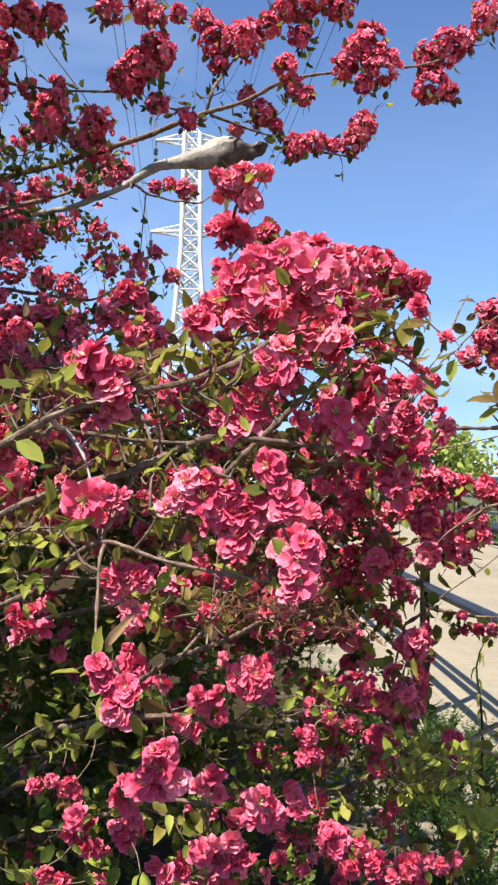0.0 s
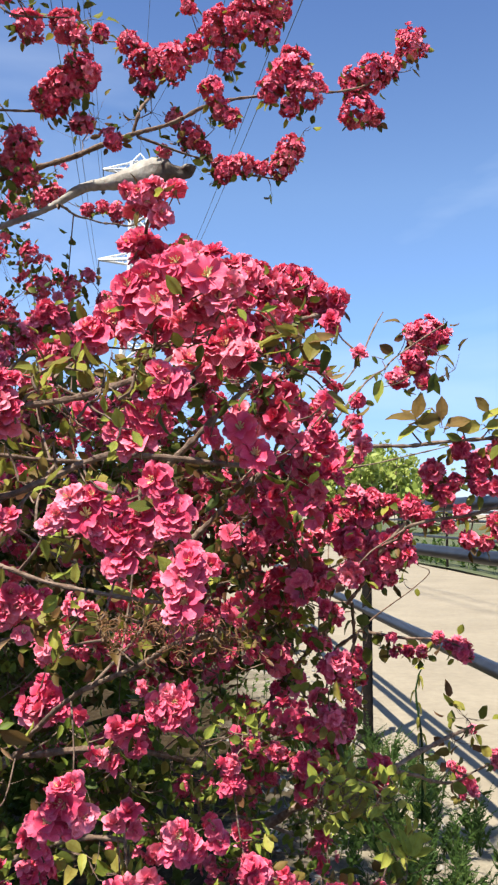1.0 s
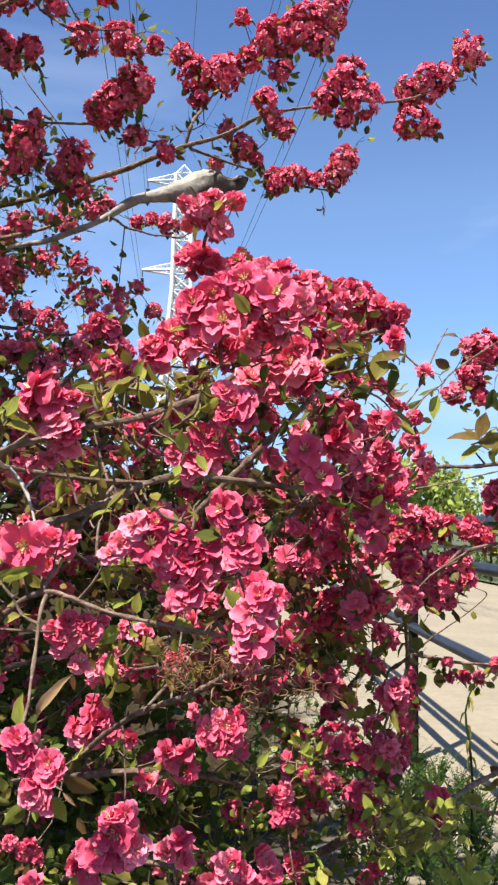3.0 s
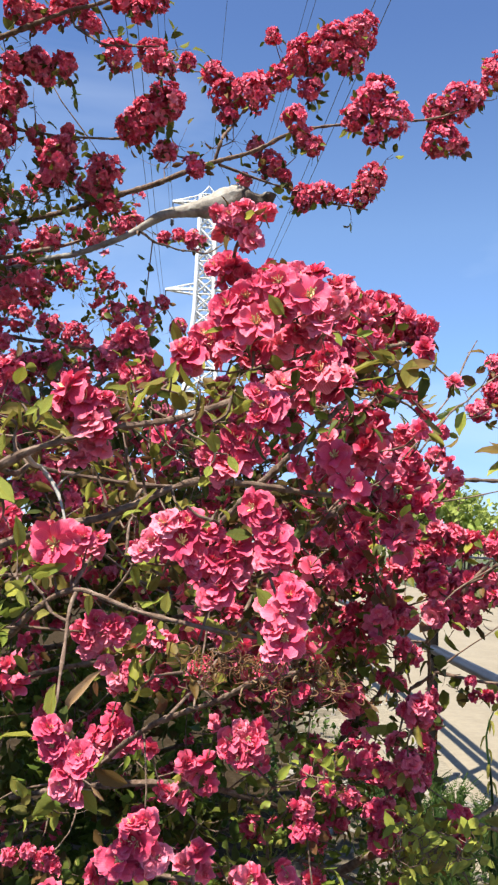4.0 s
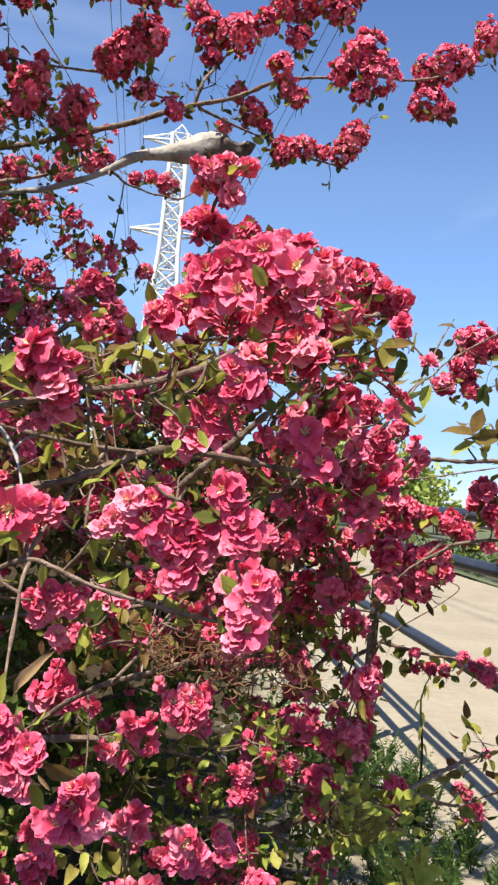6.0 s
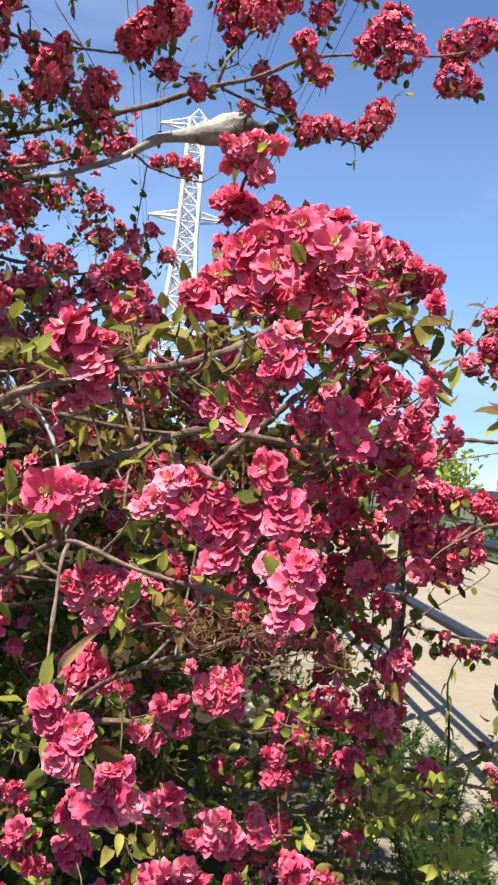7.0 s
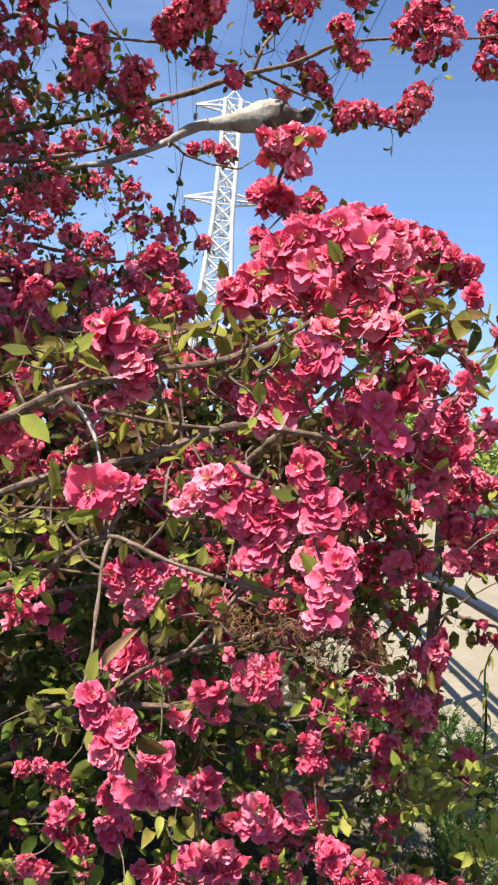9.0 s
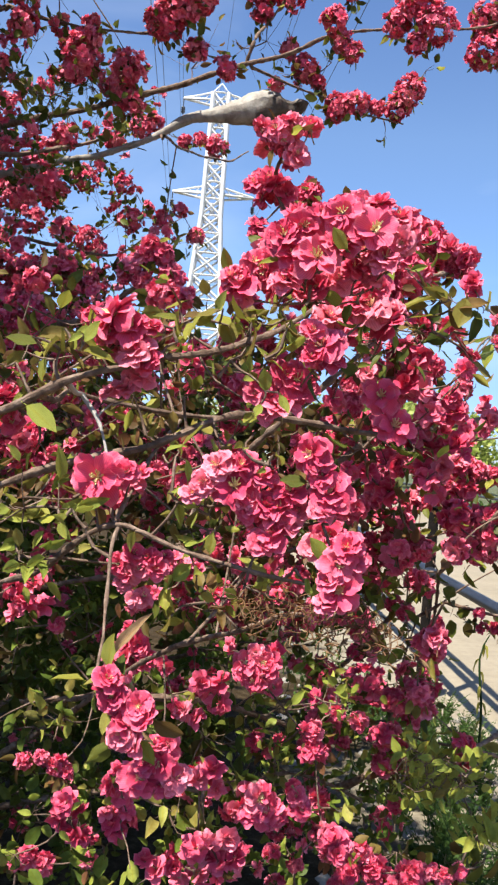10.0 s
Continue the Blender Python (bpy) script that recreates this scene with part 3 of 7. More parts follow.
limb("thin_twig", [(-0.188, 1.015, 1.311, 0.0025), (-0.143, 1.074, 1.302, 0.0025), (-0.084, 1.113, 1.296, 0.0025), (-0.033, 1.132, 1.298, 0.0021)], BARK)
limb("pale_twig", [(-0.165, 0.984, 1.306, 0.0025), (-0.147, 0.974, 1.282, 0.0021), (-0.138, 0.965, 1.261, 0.0020), (-0.132, 0.955, 1.240, 0.0015)], PALE_BARK)
limb("forked_twig", [(-0.321, 1.142, 1.057, 0.0034), (-0.233, 1.019, 1.108, 0.0030), (-0.186, 0.958, 1.138, 0.0029), (-0.156, 0.927, 1.163, 0.0029), (-0.131, 0.921, 1.181, 0.0027), (-0.110, 0.916, 1.188, 0.0025), (-0.088, 0.905, 1.186, 0.0024), (-0.040, 0.895, 1.170, 0.0021), (0.015, 0.874, 1.157, 0.0021), (0.056, 0.884, 1.150, 0.0017)], BARK)
limb("hanging_twig", [(-0.110, 0.916, 1.186, 0.0021), (-0.113, 0.906, 1.174, 0.0019), (-0.112, 0.886, 1.155, 0.0018), (-0.109, 0.857, 1.131, 0.0017), (-0.103, 0.817, 1.105, 0.0013)], BARK)
limb("brown_twig", [(-0.115, 0.916, 1.188, 0.0020), (-0.108, 0.945, 1.210, 0.0020), (-0.095, 1.014, 1.248, 0.0020), (-0.074, 1.083, 1.287, 0.0020)], BARK)
limb("lower_bough", [(-0.682, 2.383, 0.330, 0.0101), (-0.331, 1.970, 0.655, 0.0067), (-0.132, 1.512, 0.906, 0.0042), (-0.083, 1.410, 0.956, 0.0037), (-0.041, 1.359, 0.984, 0.0035), (0.026, 1.256, 1.033, 0.0034), (0.078, 1.105, 1.083, 0.0034), (0.107, 0.953, 1.111, 0.0025)], BARK)
limb("galled_limb", [(-0.826, 2.659, 2.002, 0.0120), (-0.594, 2.584, 2.048, 0.0080), (-0.452, 2.540, 2.072, 0.0075), (-0.340, 2.508, 2.101, 0.0080), (-0.265, 2.498, 2.138, 0.0100), (-0.225, 2.493, 2.164, 0.0135), (-0.186, 2.488, 2.182, 0.0145), (-0.140, 2.484, 2.190, 0.0180), (-0.100, 2.480, 2.197, 0.0255), (-0.060, 2.477, 2.206, 0.0350), (-0.022, 2.474, 2.216, 0.0425), (0.012, 2.470, 2.224, 0.0440), (0.042, 2.467, 2.228, 0.0370), (0.064, 2.464, 2.228, 0.0240), (0.084, 2.462, 2.226, 0.0175), (0.106, 2.459, 2.229, 0.0190), (0.122, 2.458, 2.236, 0.0130), (0.130, 2.457, 2.240, 0.0040)], PALE_BARK)
limb("upper_limb", [(-0.877, 2.747, 2.187, 0.0140), (-0.596, 2.621, 2.205, 0.0090), (-0.368, 2.499, 2.225, 0.0075), (-0.192, 2.430, 2.261, 0.0070), (-0.054, 2.366, 2.292, 0.0060), (0.051, 2.354, 2.318, 0.0060), (0.154, 2.341, 2.367, 0.0050), (0.245, 2.331, 2.391, 0.0040), (0.413, 2.316, 2.408, 0.0040), (0.622, 2.392, 2.477, 0.0030), (0.793, 2.512, 2.669, 0.0020)], BARK)
limb("rising_twig", [(-0.054, 2.366, 2.292, 0.0040), (-0.030, 2.358, 2.356, 0.0040), (0.003, 2.399, 2.430, 0.0030), (0.065, 2.386, 2.516, 0.0030), (0.142, 2.423, 2.590, 0.0030), (0.279, 2.405, 2.661, 0.0030), (0.371, 2.392, 2.710, 0.0020)], BARK)
limb("drooping_twig", [(-0.038, 2.365, 2.285, 0.0040), (0.111, 2.435, 2.264, 0.0030), (0.261, 2.445, 2.228, 0.0030), (0.394, 2.437, 2.196, 0.0020)], BARK)
limb("arched_twig", [(-0.669, 2.311, 2.355, 0.0060), (-0.535, 2.254, 2.299, 0.0040), (-0.422, 2.198, 2.264, 0.0035), (-0.295, 2.235, 2.287, 0.0030), (-0.217, 2.253, 2.353, 0.0030)], BARK)
limb("crown_limb", [(-1.099, 2.304, 2.386, 0.0120), (-0.768, 2.194, 2.449, 0.0090), (-0.668, 2.142, 2.460, 0.0080), (-0.565, 2.090, 2.470, 0.0060), (-0.426, 2.035, 2.496, 0.0050), (-0.312, 1.984, 2.498, 0.0040), (-0.211, 1.976, 2.562, 0.0030)], BARK)
limb("crown_twig", [(-0.395, 2.039, 2.465, 0.0030), (-0.343, 1.994, 2.414, 0.0030), (-0.293, 1.950, 2.366, 0.0025), (-0.171, 1.902, 2.335, 0.0020)], BARK)
limb("left_limb", [(-1.357, 3.046, 2.091, 0.0160), (-0.994, 3.129, 2.225, 0.0100), (-0.788, 3.124, 2.257, 0.0080), (-0.603, 3.213, 2.344, 0.0060), (-0.417, 3.203, 2.418, 0.0040)], BARK)
limb("far_limb", [(-1.409, 3.282, 1.807, 0.0160), (-0.935, 3.358, 1.990, 0.0100), (-0.734, 3.357, 1.990, 0.0070), (-0.509, 3.359, 1.970, 0.0050), (-0.373, 3.250, 2.026, 0.0030), (-0.252, 3.240, 2.103, 0.0020)], BARK)
limb("gall_shoot", [(-0.259, 2.434, 2.104, 0.0040), (-0.213, 2.631, 2.141, 0.0030), (-0.096, 2.923, 2.224, 0.0030), (-0.022, 3.014, 2.295, 0.0020)], BARK)
limb("mid_limb", [(-0.956, 2.314, 1.462, 0.0140), (-0.527, 2.105, 1.508, 0.0100), (-0.351, 2.001, 1.525, 0.0070), (-0.238, 1.942, 1.592, 0.0050), (-0.156, 1.936, 1.638, 0.0030)], BARK)
limb("peak_shoot", [(0.088, 1.075, 1.387, 0.0050), (0.076, 1.218, 1.493, 0.0045), (0.056, 1.362, 1.589, 0.0040), (0.024, 1.408, 1.669, 0.0030), (0.034, 1.323, 1.703, 0.0020)], BARK)
limb("shoulder_limb", [(0.011, 1.445, 1.265, 0.0050), (0.110, 1.378, 1.359, 0.0045), (0.200, 1.412, 1.459, 0.0040), (0.262, 1.499, 1.555, 0.0035), (0.368, 1.586, 1.605, 0.0030)], BARK)
limb("right_limb", [(0.091, 1.605, 1.174, 0.0050), (0.231, 1.524, 1.315, 0.0050), (0.309, 1.464, 1.323, 0.0045), (0.383, 1.452, 1.348, 0.0040), (0.472, 1.493, 1.348, 0.0035), (0.536, 1.505, 1.356, 0.0030), (0.646, 1.521, 1.373, 0.0030), (0.768, 1.555, 1.391, 0.0030)], BARK)
limb("right_twig", [(0.498, 1.660, 1.188, 0.0030), (0.490, 1.555, 1.214, 0.0030), (0.597, 1.561, 1.233, 0.0028), (0.692, 1.578, 1.255, 0.0028), (0.816, 1.611, 1.290, 0.0030)], BARK)
limb("crossing_twig", [(0.169, 1.149, 1.298, 0.0018), (0.273, 1.380, 1.309, 0.0016), (0.313, 1.400, 1.303, 0.0014), (0.377, 1.420, 1.315, 0.0012), (0.445, 1.440, 1.328, 0.0010), (0.533, 1.460, 1.348, 0.0008)], BARK)
limb("bare_twig", [(0.286, 1.258, 1.384, 0.0016), (0.332, 1.296, 1.449, 0.0014), (0.363, 1.338, 1.501, 0.0013), (0.401, 1.378, 1.557, 0.0010)], BARK)
limb("bare_shoot", [(0.364, 1.652, 1.399, 0.0020), (0.463, 1.832, 1.502, 0.0020), (0.558, 2.016, 1.574, 0.0020), (0.666, 2.147, 1.658, 0.0020), (0.767, 2.179, 1.728, 0.0020)], BARK)
limb("fence_twig", [(0.457, 2.095, 0.918, 0.0040), (0.562, 2.074, 1.000, 0.0018), (0.640, 2.060, 1.054, 0.0014), (0.679, 2.051, 1.095, 0.0012), (0.654, 2.052, 1.111, 0.0010)], BARK)
limb("fence_limb", [(0.275, 2.133, 0.754, 0.0060), (0.395, 2.051, 0.925, 0.0050), (0.461, 1.876, 1.071, 0.0040), (0.469, 1.715, 1.152, 0.0040), (0.523, 1.702, 1.219, 0.0030)], BARK)
limb("rail_twig", [(0.498, 2.035, 0.966, 0.0040), (0.588, 1.975, 0.955, 0.0030), (0.658, 1.947, 0.954, 0.0020), (0.721, 1.921, 0.933, 0.0015)], BARK)
limb("hanging_shoot", [(0.494, 2.080, 1.025, 0.0040), (0.527, 2.213, 0.871, 0.0030), (0.535, 2.256, 0.736, 0.0020)], BARK)
limb("low_right_limb", [(0.316, 1.837, 0.635, 0.0090), (0.439, 1.765, 0.699, 0.0060), (0.504, 1.754, 0.736, 0.0050), (0.639, 1.889, 0.747, 0.0045), (0.765, 2.027, 0.742, 0.0030)], BARK)
limb("low_right_twig", [(0.493, 1.755, 0.733, 0.0045), (0.593, 1.902, 0.674, 0.0040), (0.733, 2.096, 0.595, 0.0030), (0.852, 2.077, 0.650, 0.0020)], BARK)
limb("low_limb", [(-0.809, 2.186, 0.263, 0.0100), (-0.458, 2.077, 0.419, 0.0070), (-0.249, 1.921, 0.525, 0.0055), (-0.102, 1.767, 0.617, 0.0045), (0.039, 1.765, 0.614, 0.0045), (0.175, 1.862, 0.620, 0.0040), (0.326, 1.911, 0.555, 0.0030)], BARK)
limb("shade_limb", [(-0.830, 2.182, 0.490, 0.0090), (-0.480, 2.073, 0.648, 0.0070), (-0.160, 1.765, 0.779, 0.0060), (0.026, 1.862, 0.744, 0.0055), (0.231, 2.010, 0.666, 0.0060), (0.380, 1.957, 0.709, 0.0040)], BARK)
limb("upright_shoot", [(-0.008, 1.618, 0.495, 0.0035), (-0.009, 1.566, 0.588, 0.0032), (-0.008, 1.544, 0.653, 0.0030), (-0.008, 1.563, 0.711, 0.0025)], BARK)
limb("inner_limb", [(-0.687, 1.872, 0.870, 0.0070), (-0.338, 1.964, 0.951, 0.0055), (-0.112, 1.960, 0.994, 0.0050), (0.092, 1.955, 1.041, 0.0045), (0.234, 1.952, 1.108, 0.0040)], BARK)
limb("low_back_limb", [(-1.220, 2.800, -0.089, 0.0140), (-0.651, 2.887, 0.098, 0.0100), (-0.210, 2.876, 0.248, 0.0080), (0.088, 2.769, 0.365, 0.0050)], BARK)
limb("rear_limb", [(-1.310, 2.893, 0.328, 0.0140), (-0.710, 2.981, 0.429, 0.0100), (-0.247, 2.971, 0.528, 0.0080), (0.063, 2.864, 0.637, 0.0050)], BARK)
limb("rear_bough", [(-1.346, 2.887, 0.707, 0.0140), (-0.747, 2.974, 0.822, 0.0100), (-0.194, 2.962, 0.968, 0.0080), (0.162, 2.754, 1.074, 0.0050)], BARK)
limb("back_limb", [(-1.163, 2.774, 1.179, 0.0180), (-0.538, 2.662, 1.286, 0.0120), (-0.114, 2.554, 1.307, 0.0090), (0.219, 2.449, 1.274, 0.0060), (0.456, 2.347, 1.178, 0.0040)], BARK)
bunch(-0.255, 2.229, 2.315, 0.056, 56)
bunch(-0.175, 2.216, 2.385, 0.056, 56)
bunch(-0.215, 2.223, 2.345, 0.056, 56)
bunch(-0.281, 2.023, 2.387, 0.044, 29)
bunch(-0.196, 2.016, 2.389, 0.044, 29)
bunch(-0.166, 2.016, 2.359, 0.033, 16)
bunch(-0.112, 2.011, 2.371, 0.028, 12)
bunch(-0.525, 2.237, 2.481, 0.049, 36)
bunch(-0.063, 2.401, 2.577, 0.043, 27)
bunch(-0.026, 2.403, 2.517, 0.054, 43)
bunch(0.054, 2.396, 2.525, 0.064, 62)
bunch(0.122, 2.387, 2.558, 0.045, 30)
bunch(-0.020, 2.408, 2.457, 0.036, 19)
bunch(0.103, 2.377, 2.684, 0.032, 15)
bunch(0.198, 2.375, 2.618, 0.068, 69)
bunch(0.273, 2.366, 2.653, 0.072, 76)
bunch(0.352, 2.356, 2.688, 0.064, 62)
bunch(0.326, 2.365, 2.611, 0.050, 37)
bunch(0.215, 2.382, 2.528, 0.039, 23)
bunch(0.166, 2.240, 2.362, 0.045, 30)
bunch(0.218, 2.242, 2.288, 0.032, 15)
bunch(0.190, 2.242, 2.315, 0.033, 17)
bunch(0.381, 2.216, 2.426, 0.057, 48)
bunch(0.417, 2.218, 2.367, 0.060, 54)
bunch(0.321, 2.226, 2.365, 0.043, 28)
bunch(0.370, 2.226, 2.318, 0.033, 17)
bunch(0.343, 2.221, 2.405, 0.040, 24)
bunch(0.639, 2.407, 2.524, 0.061, 54)
bunch(0.585, 2.413, 2.502, 0.046, 31)
bunch(0.686, 2.401, 2.542, 0.046, 31)
bunch(0.602, 2.420, 2.416, 0.062, 58)
bunch(0.650, 2.417, 2.400, 0.037, 20)
bunch(0.752, 2.389, 2.610, 0.059, 51)
bunch(0.403, 2.428, 2.290, 0.051, 39)
bunch(0.373, 2.435, 2.242, 0.040, 24)
bunch(0.259, 2.444, 2.247, 0.044, 28)
bunch(0.204, 2.450, 2.233, 0.044, 28)
bunch(0.317, 2.440, 2.240, 0.029, 13)
bunch(0.113, 2.449, 2.329, 0.047, 33)
bunch(0.067, 2.448, 2.381, 0.033, 16)
bunch(0.149, 2.449, 2.297, 0.029, 13)
bunch(0.038, 2.460, 2.281, 0.027, 11)
bunch(-0.376, 2.492, 2.304, 0.060, 54)
bunch(-0.367, 2.500, 2.217, 0.051, 39)
bunch(-0.423, 2.501, 2.256, 0.044, 28)
bunch(-0.451, 2.206, 2.204, 0.057, 49)
bunch(-0.431, 2.200, 2.244, 0.035, 18)
bunch(-0.467, 2.211, 2.160, 0.038, 22)
bunch(-0.175, 2.229, 2.248, 0.038, 21)
bunch(-0.096, 2.225, 2.212, 0.036, 19)
bunch(-0.417, 3.203, 2.418, 0.053, 42)
bunch(-0.375, 3.201, 2.433, 0.044, 28)
bunch(-0.447, 3.341, 2.109, 0.055, 45)
bunch(-0.325, 3.339, 2.122, 0.045, 30)
bunch(-0.263, 3.334, 2.162, 0.035, 18)
bunch(-0.197, 3.345, 2.070, 0.040, 24)
bunch(-0.269, 3.303, 2.416, 0.033, 16)
bunch(-0.214, 3.302, 2.422, 0.035, 18)
bunch(-0.145, 3.304, 2.407, 0.050, 37)
bunch(-0.826, 2.975, 1.824, 0.070, 73)
bunch(-0.734, 2.978, 1.795, 0.075, 83)
bunch(-0.659, 2.974, 1.823, 0.048, 35)
bunch(-0.846, 2.985, 1.744, 0.062, 56)
bunch(-0.765, 2.988, 1.714, 0.066, 65)
bunch(-0.567, 2.978, 1.784, 0.048, 35)
bunch(-0.517, 2.979, 1.780, 0.044, 29)
bunch(-0.480, 2.050, 1.545, 0.041, 25)
bunch(-0.444, 2.052, 1.523, 0.041, 25)
bunch(-0.502, 2.054, 1.510, 0.036, 19)
bunch(-0.555, 2.054, 1.511, 0.038, 22)
bunch(-0.410, 2.039, 1.631, 0.030, 13)
bunch(-0.523, 2.060, 1.462, 0.030, 13)
bunch(-0.249, 1.937, 1.634, 0.032, 15)
bunch(-0.227, 1.934, 1.661, 0.027, 11)
bunch(-0.210, 1.931, 1.682, 0.025, 11)
bunch(-0.228, 1.940, 1.611, 0.027, 11)
bunch(-0.167, 1.937, 1.630, 0.027, 11)
bunch(-0.147, 1.938, 1.620, 0.022, 9)
bunch(-0.184, 1.933, 1.666, 0.027, 11)
bunch(-0.126, 1.942, 1.591, 0.020, 7)
bunch(-0.198, 1.944, 1.571, 0.020, 7)
bunch(-0.265, 1.940, 1.614, 0.020, 7)
bunch(-0.726, 2.085, 2.516, 0.038, 22)
bunch(-0.537, 2.081, 2.537, 0.045, 30)
bunch(-0.491, 2.084, 2.513, 0.041, 25)
bunch(-0.437, 2.081, 2.533, 0.038, 22)
bunch(-0.397, 2.078, 2.559, 0.041, 25)
bunch(-0.363, 2.084, 2.506, 0.032, 15)
bunch(-0.284, 2.077, 2.564, 0.038, 22)
bunch(-0.239, 2.079, 2.540, 0.035, 18)
bunch(-0.200, 2.075, 2.573, 0.038, 22)
bunch(-0.504, 2.145, 2.427, 0.042, 27)
bunch(-0.432, 2.144, 2.428, 0.039, 23)
bunch(-0.479, 2.149, 2.394, 0.029, 13)
bunch(-0.562, 2.146, 2.421, 0.039, 23)
bunch(-0.568, 2.155, 2.348, 0.046, 31)
bunch(-0.585, 2.160, 2.303, 0.042, 27)
bunch(-0.586, 2.167, 2.246, 0.042, 27)
bunch(-0.691, 2.164, 2.277, 0.046, 31)
bunch(-0.699, 2.171, 2.219, 0.042, 27)
bunch(-0.632, 2.149, 2.399, 0.039, 23)
bunch(-0.682, 2.150, 2.394, 0.023, 9)
bunch(-0.640, 2.156, 2.341, 0.029, 13)
bunch(-0.634, 2.179, 2.154, 0.026, 10)
bunch(-0.447, 2.217, 2.240, 0.037, 20)
bunch(-0.434, 2.224, 2.183, 0.040, 24)
bunch(-0.470, 2.225, 2.179, 0.030, 13)
bunch(-0.430, 2.212, 2.287, 0.023, 10)
bunch(0.021, 1.324, 1.711, 0.028, 12)
bunch(-0.003, 1.325, 1.718, 0.016, 1)
bunch(0.044, 1.324, 1.685, 0.018, 1)
bunch(0.036, 1.321, 1.723, 0.018, 1)
bunch(0.066, 1.397, 1.750, 0.019, 1)
bunch(0.015, 1.408, 1.679, 0.024, 2)
bunch(-0.010, 1.411, 1.668, 0.015, 1)
bunch(0.039, 1.408, 1.655, 0.017, 1)
bunch(0.008, 1.410, 1.659, 0.017, 1)
bunch(0.001, 1.415, 1.606, 0.016, 1)
bunch(-0.005, 1.417, 1.592, 0.010, 1)
bunch(0.084, 1.521, 1.697, 0.023, 9)
bunch(0.066, 1.523, 1.690, 0.014, 4)
bunch(0.267, 1.569, 1.662, 0.030, 13)
bunch(0.298, 1.567, 1.653, 0.031, 14)
bunch(0.325, 1.567, 1.634, 0.030, 13)
bunch(0.356, 1.566, 1.617, 0.030, 13)
bunch(0.221, 1.428, 1.600, 0.025, 2)
bunch(0.283, 1.571, 1.627, 0.024, 10)
bunch(0.294, 1.278, 1.516, 0.014, 1)
bunch(0.338, 1.569, 1.598, 0.018, 6)
bunch(0.312, 1.570, 1.615, 0.022, 9)
bunch(0.275, 1.673, 1.622, 0.025, 12)
bunch(0.313, 1.721, 1.615, 0.024, 10)
bunch(0.112, 1.130, 1.432, 0.014, 1)
bunch(0.227, 1.237, 1.362, 0.018, 1)
bunch(0.239, 1.239, 1.334, 0.017, 1)
bunch(0.207, 1.238, 1.367, 0.018, 1)
bunch(0.218, 1.235, 1.389, 0.018, 1)
bunch(0.250, 1.239, 1.319, 0.014, 1)
bunch(0.203, 1.287, 1.387, 0.016, 1)
bunch(0.198, 1.234, 1.419, 0.015, 1)
bunch(0.222, 1.233, 1.406, 0.014, 1)
bunch(0.284, 1.275, 1.338, 0.017, 1)
bunch(0.274, 1.273, 1.361, 0.014, 1)
bunch(0.303, 1.276, 1.311, 0.012, 1)
bunch(0.356, 1.350, 1.335, 0.014, 1)
bunch(0.345, 1.349, 1.353, 0.009, 1)
bunch(0.333, 1.259, 1.465, 0.010, 1)
bunch(0.271, 1.191, 1.387, 0.012, 1)
bunch(0.299, 1.266, 1.415, 0.010, 1)
bunch(0.351, 1.351, 1.320, 0.008, 1)
bunch(-0.125, 1.191, 1.415, 0.016, 1)
bunch(-0.103, 1.190, 1.407, 0.013, 1)
bunch(-0.116, 1.192, 1.400, 0.013, 1)
bunch(0.670, 2.266, 1.598, 0.037, 20)
bunch(0.709, 2.259, 1.649, 0.043, 28)
bunch(0.745, 2.249, 1.719, 0.053, 42)
bunch(0.718, 2.260, 1.628, 0.037, 20)
bunch(0.788, 2.246, 1.709, 0.030, 13)
bunch(0.737, 2.261, 1.590, 0.033, 17)
bunch(0.701, 2.253, 1.722, 0.030, 13)
bunch(0.757, 2.252, 1.681, 0.030, 13)
bunch(0.721, 2.253, 1.695, 0.033, 17)
bunch(0.527, 1.541, 1.310, 0.024, 10)
bunch(0.576, 1.531, 1.351, 0.022, 9)
bunch(0.637, 1.525, 1.339, 0.026, 10)
bunch(0.607, 1.530, 1.326, 0.024, 10)
bunch(0.549, 1.543, 1.268, 0.022, 9)
bunch(0.568, 1.538, 1.293, 0.020, 7)
bunch(0.638, 1.530, 1.284, 0.022, 9)
bunch(0.608, 1.534, 1.284, 0.022, 9)
bunch(0.603, 1.533, 1.304, 0.018, 6)
bunch(0.562, 1.796, 1.247, 0.028, 12)
bunch(0.588, 1.795, 1.230, 0.026, 12)
bunch(0.681, 1.789, 1.179, 0.024, 10)
bunch(0.752, 1.778, 1.204, 0.031, 14)
bunch(0.766, 1.773, 1.245, 0.024, 10)
bunch(0.716, 1.786, 1.174, 0.021, 8)
bunch(0.607, 1.786, 1.295, 0.024, 10)
bunch(0.732, 1.779, 1.221, 0.021, 8)
bunch(0.639, 1.791, 1.208, 0.019, 6)
bunch(0.667, 1.785, 1.238, 0.021, 8)
bunch(0.507, 2.053, 1.273, 0.030, 14)
bunch(0.540, 2.049, 1.273, 0.026, 12)
bunch(0.581, 2.046, 1.254, 0.030, 14)
bunch(0.502, 2.058, 1.226, 0.039, 23)
bunch(0.468, 2.063, 1.219, 0.033, 17)
bunch(0.432, 2.066, 1.225, 0.024, 10)
bunch(0.555, 2.051, 1.233, 0.030, 14)
bunch(0.443, 2.069, 1.185, 0.030, 14)
bunch(0.471, 1.723, 1.174, 0.030, 13)
bunch(0.510, 1.717, 1.186, 0.030, 13)
bunch(0.450, 1.729, 1.140, 0.029, 12)
bunch(0.489, 1.724, 1.141, 0.030, 13)
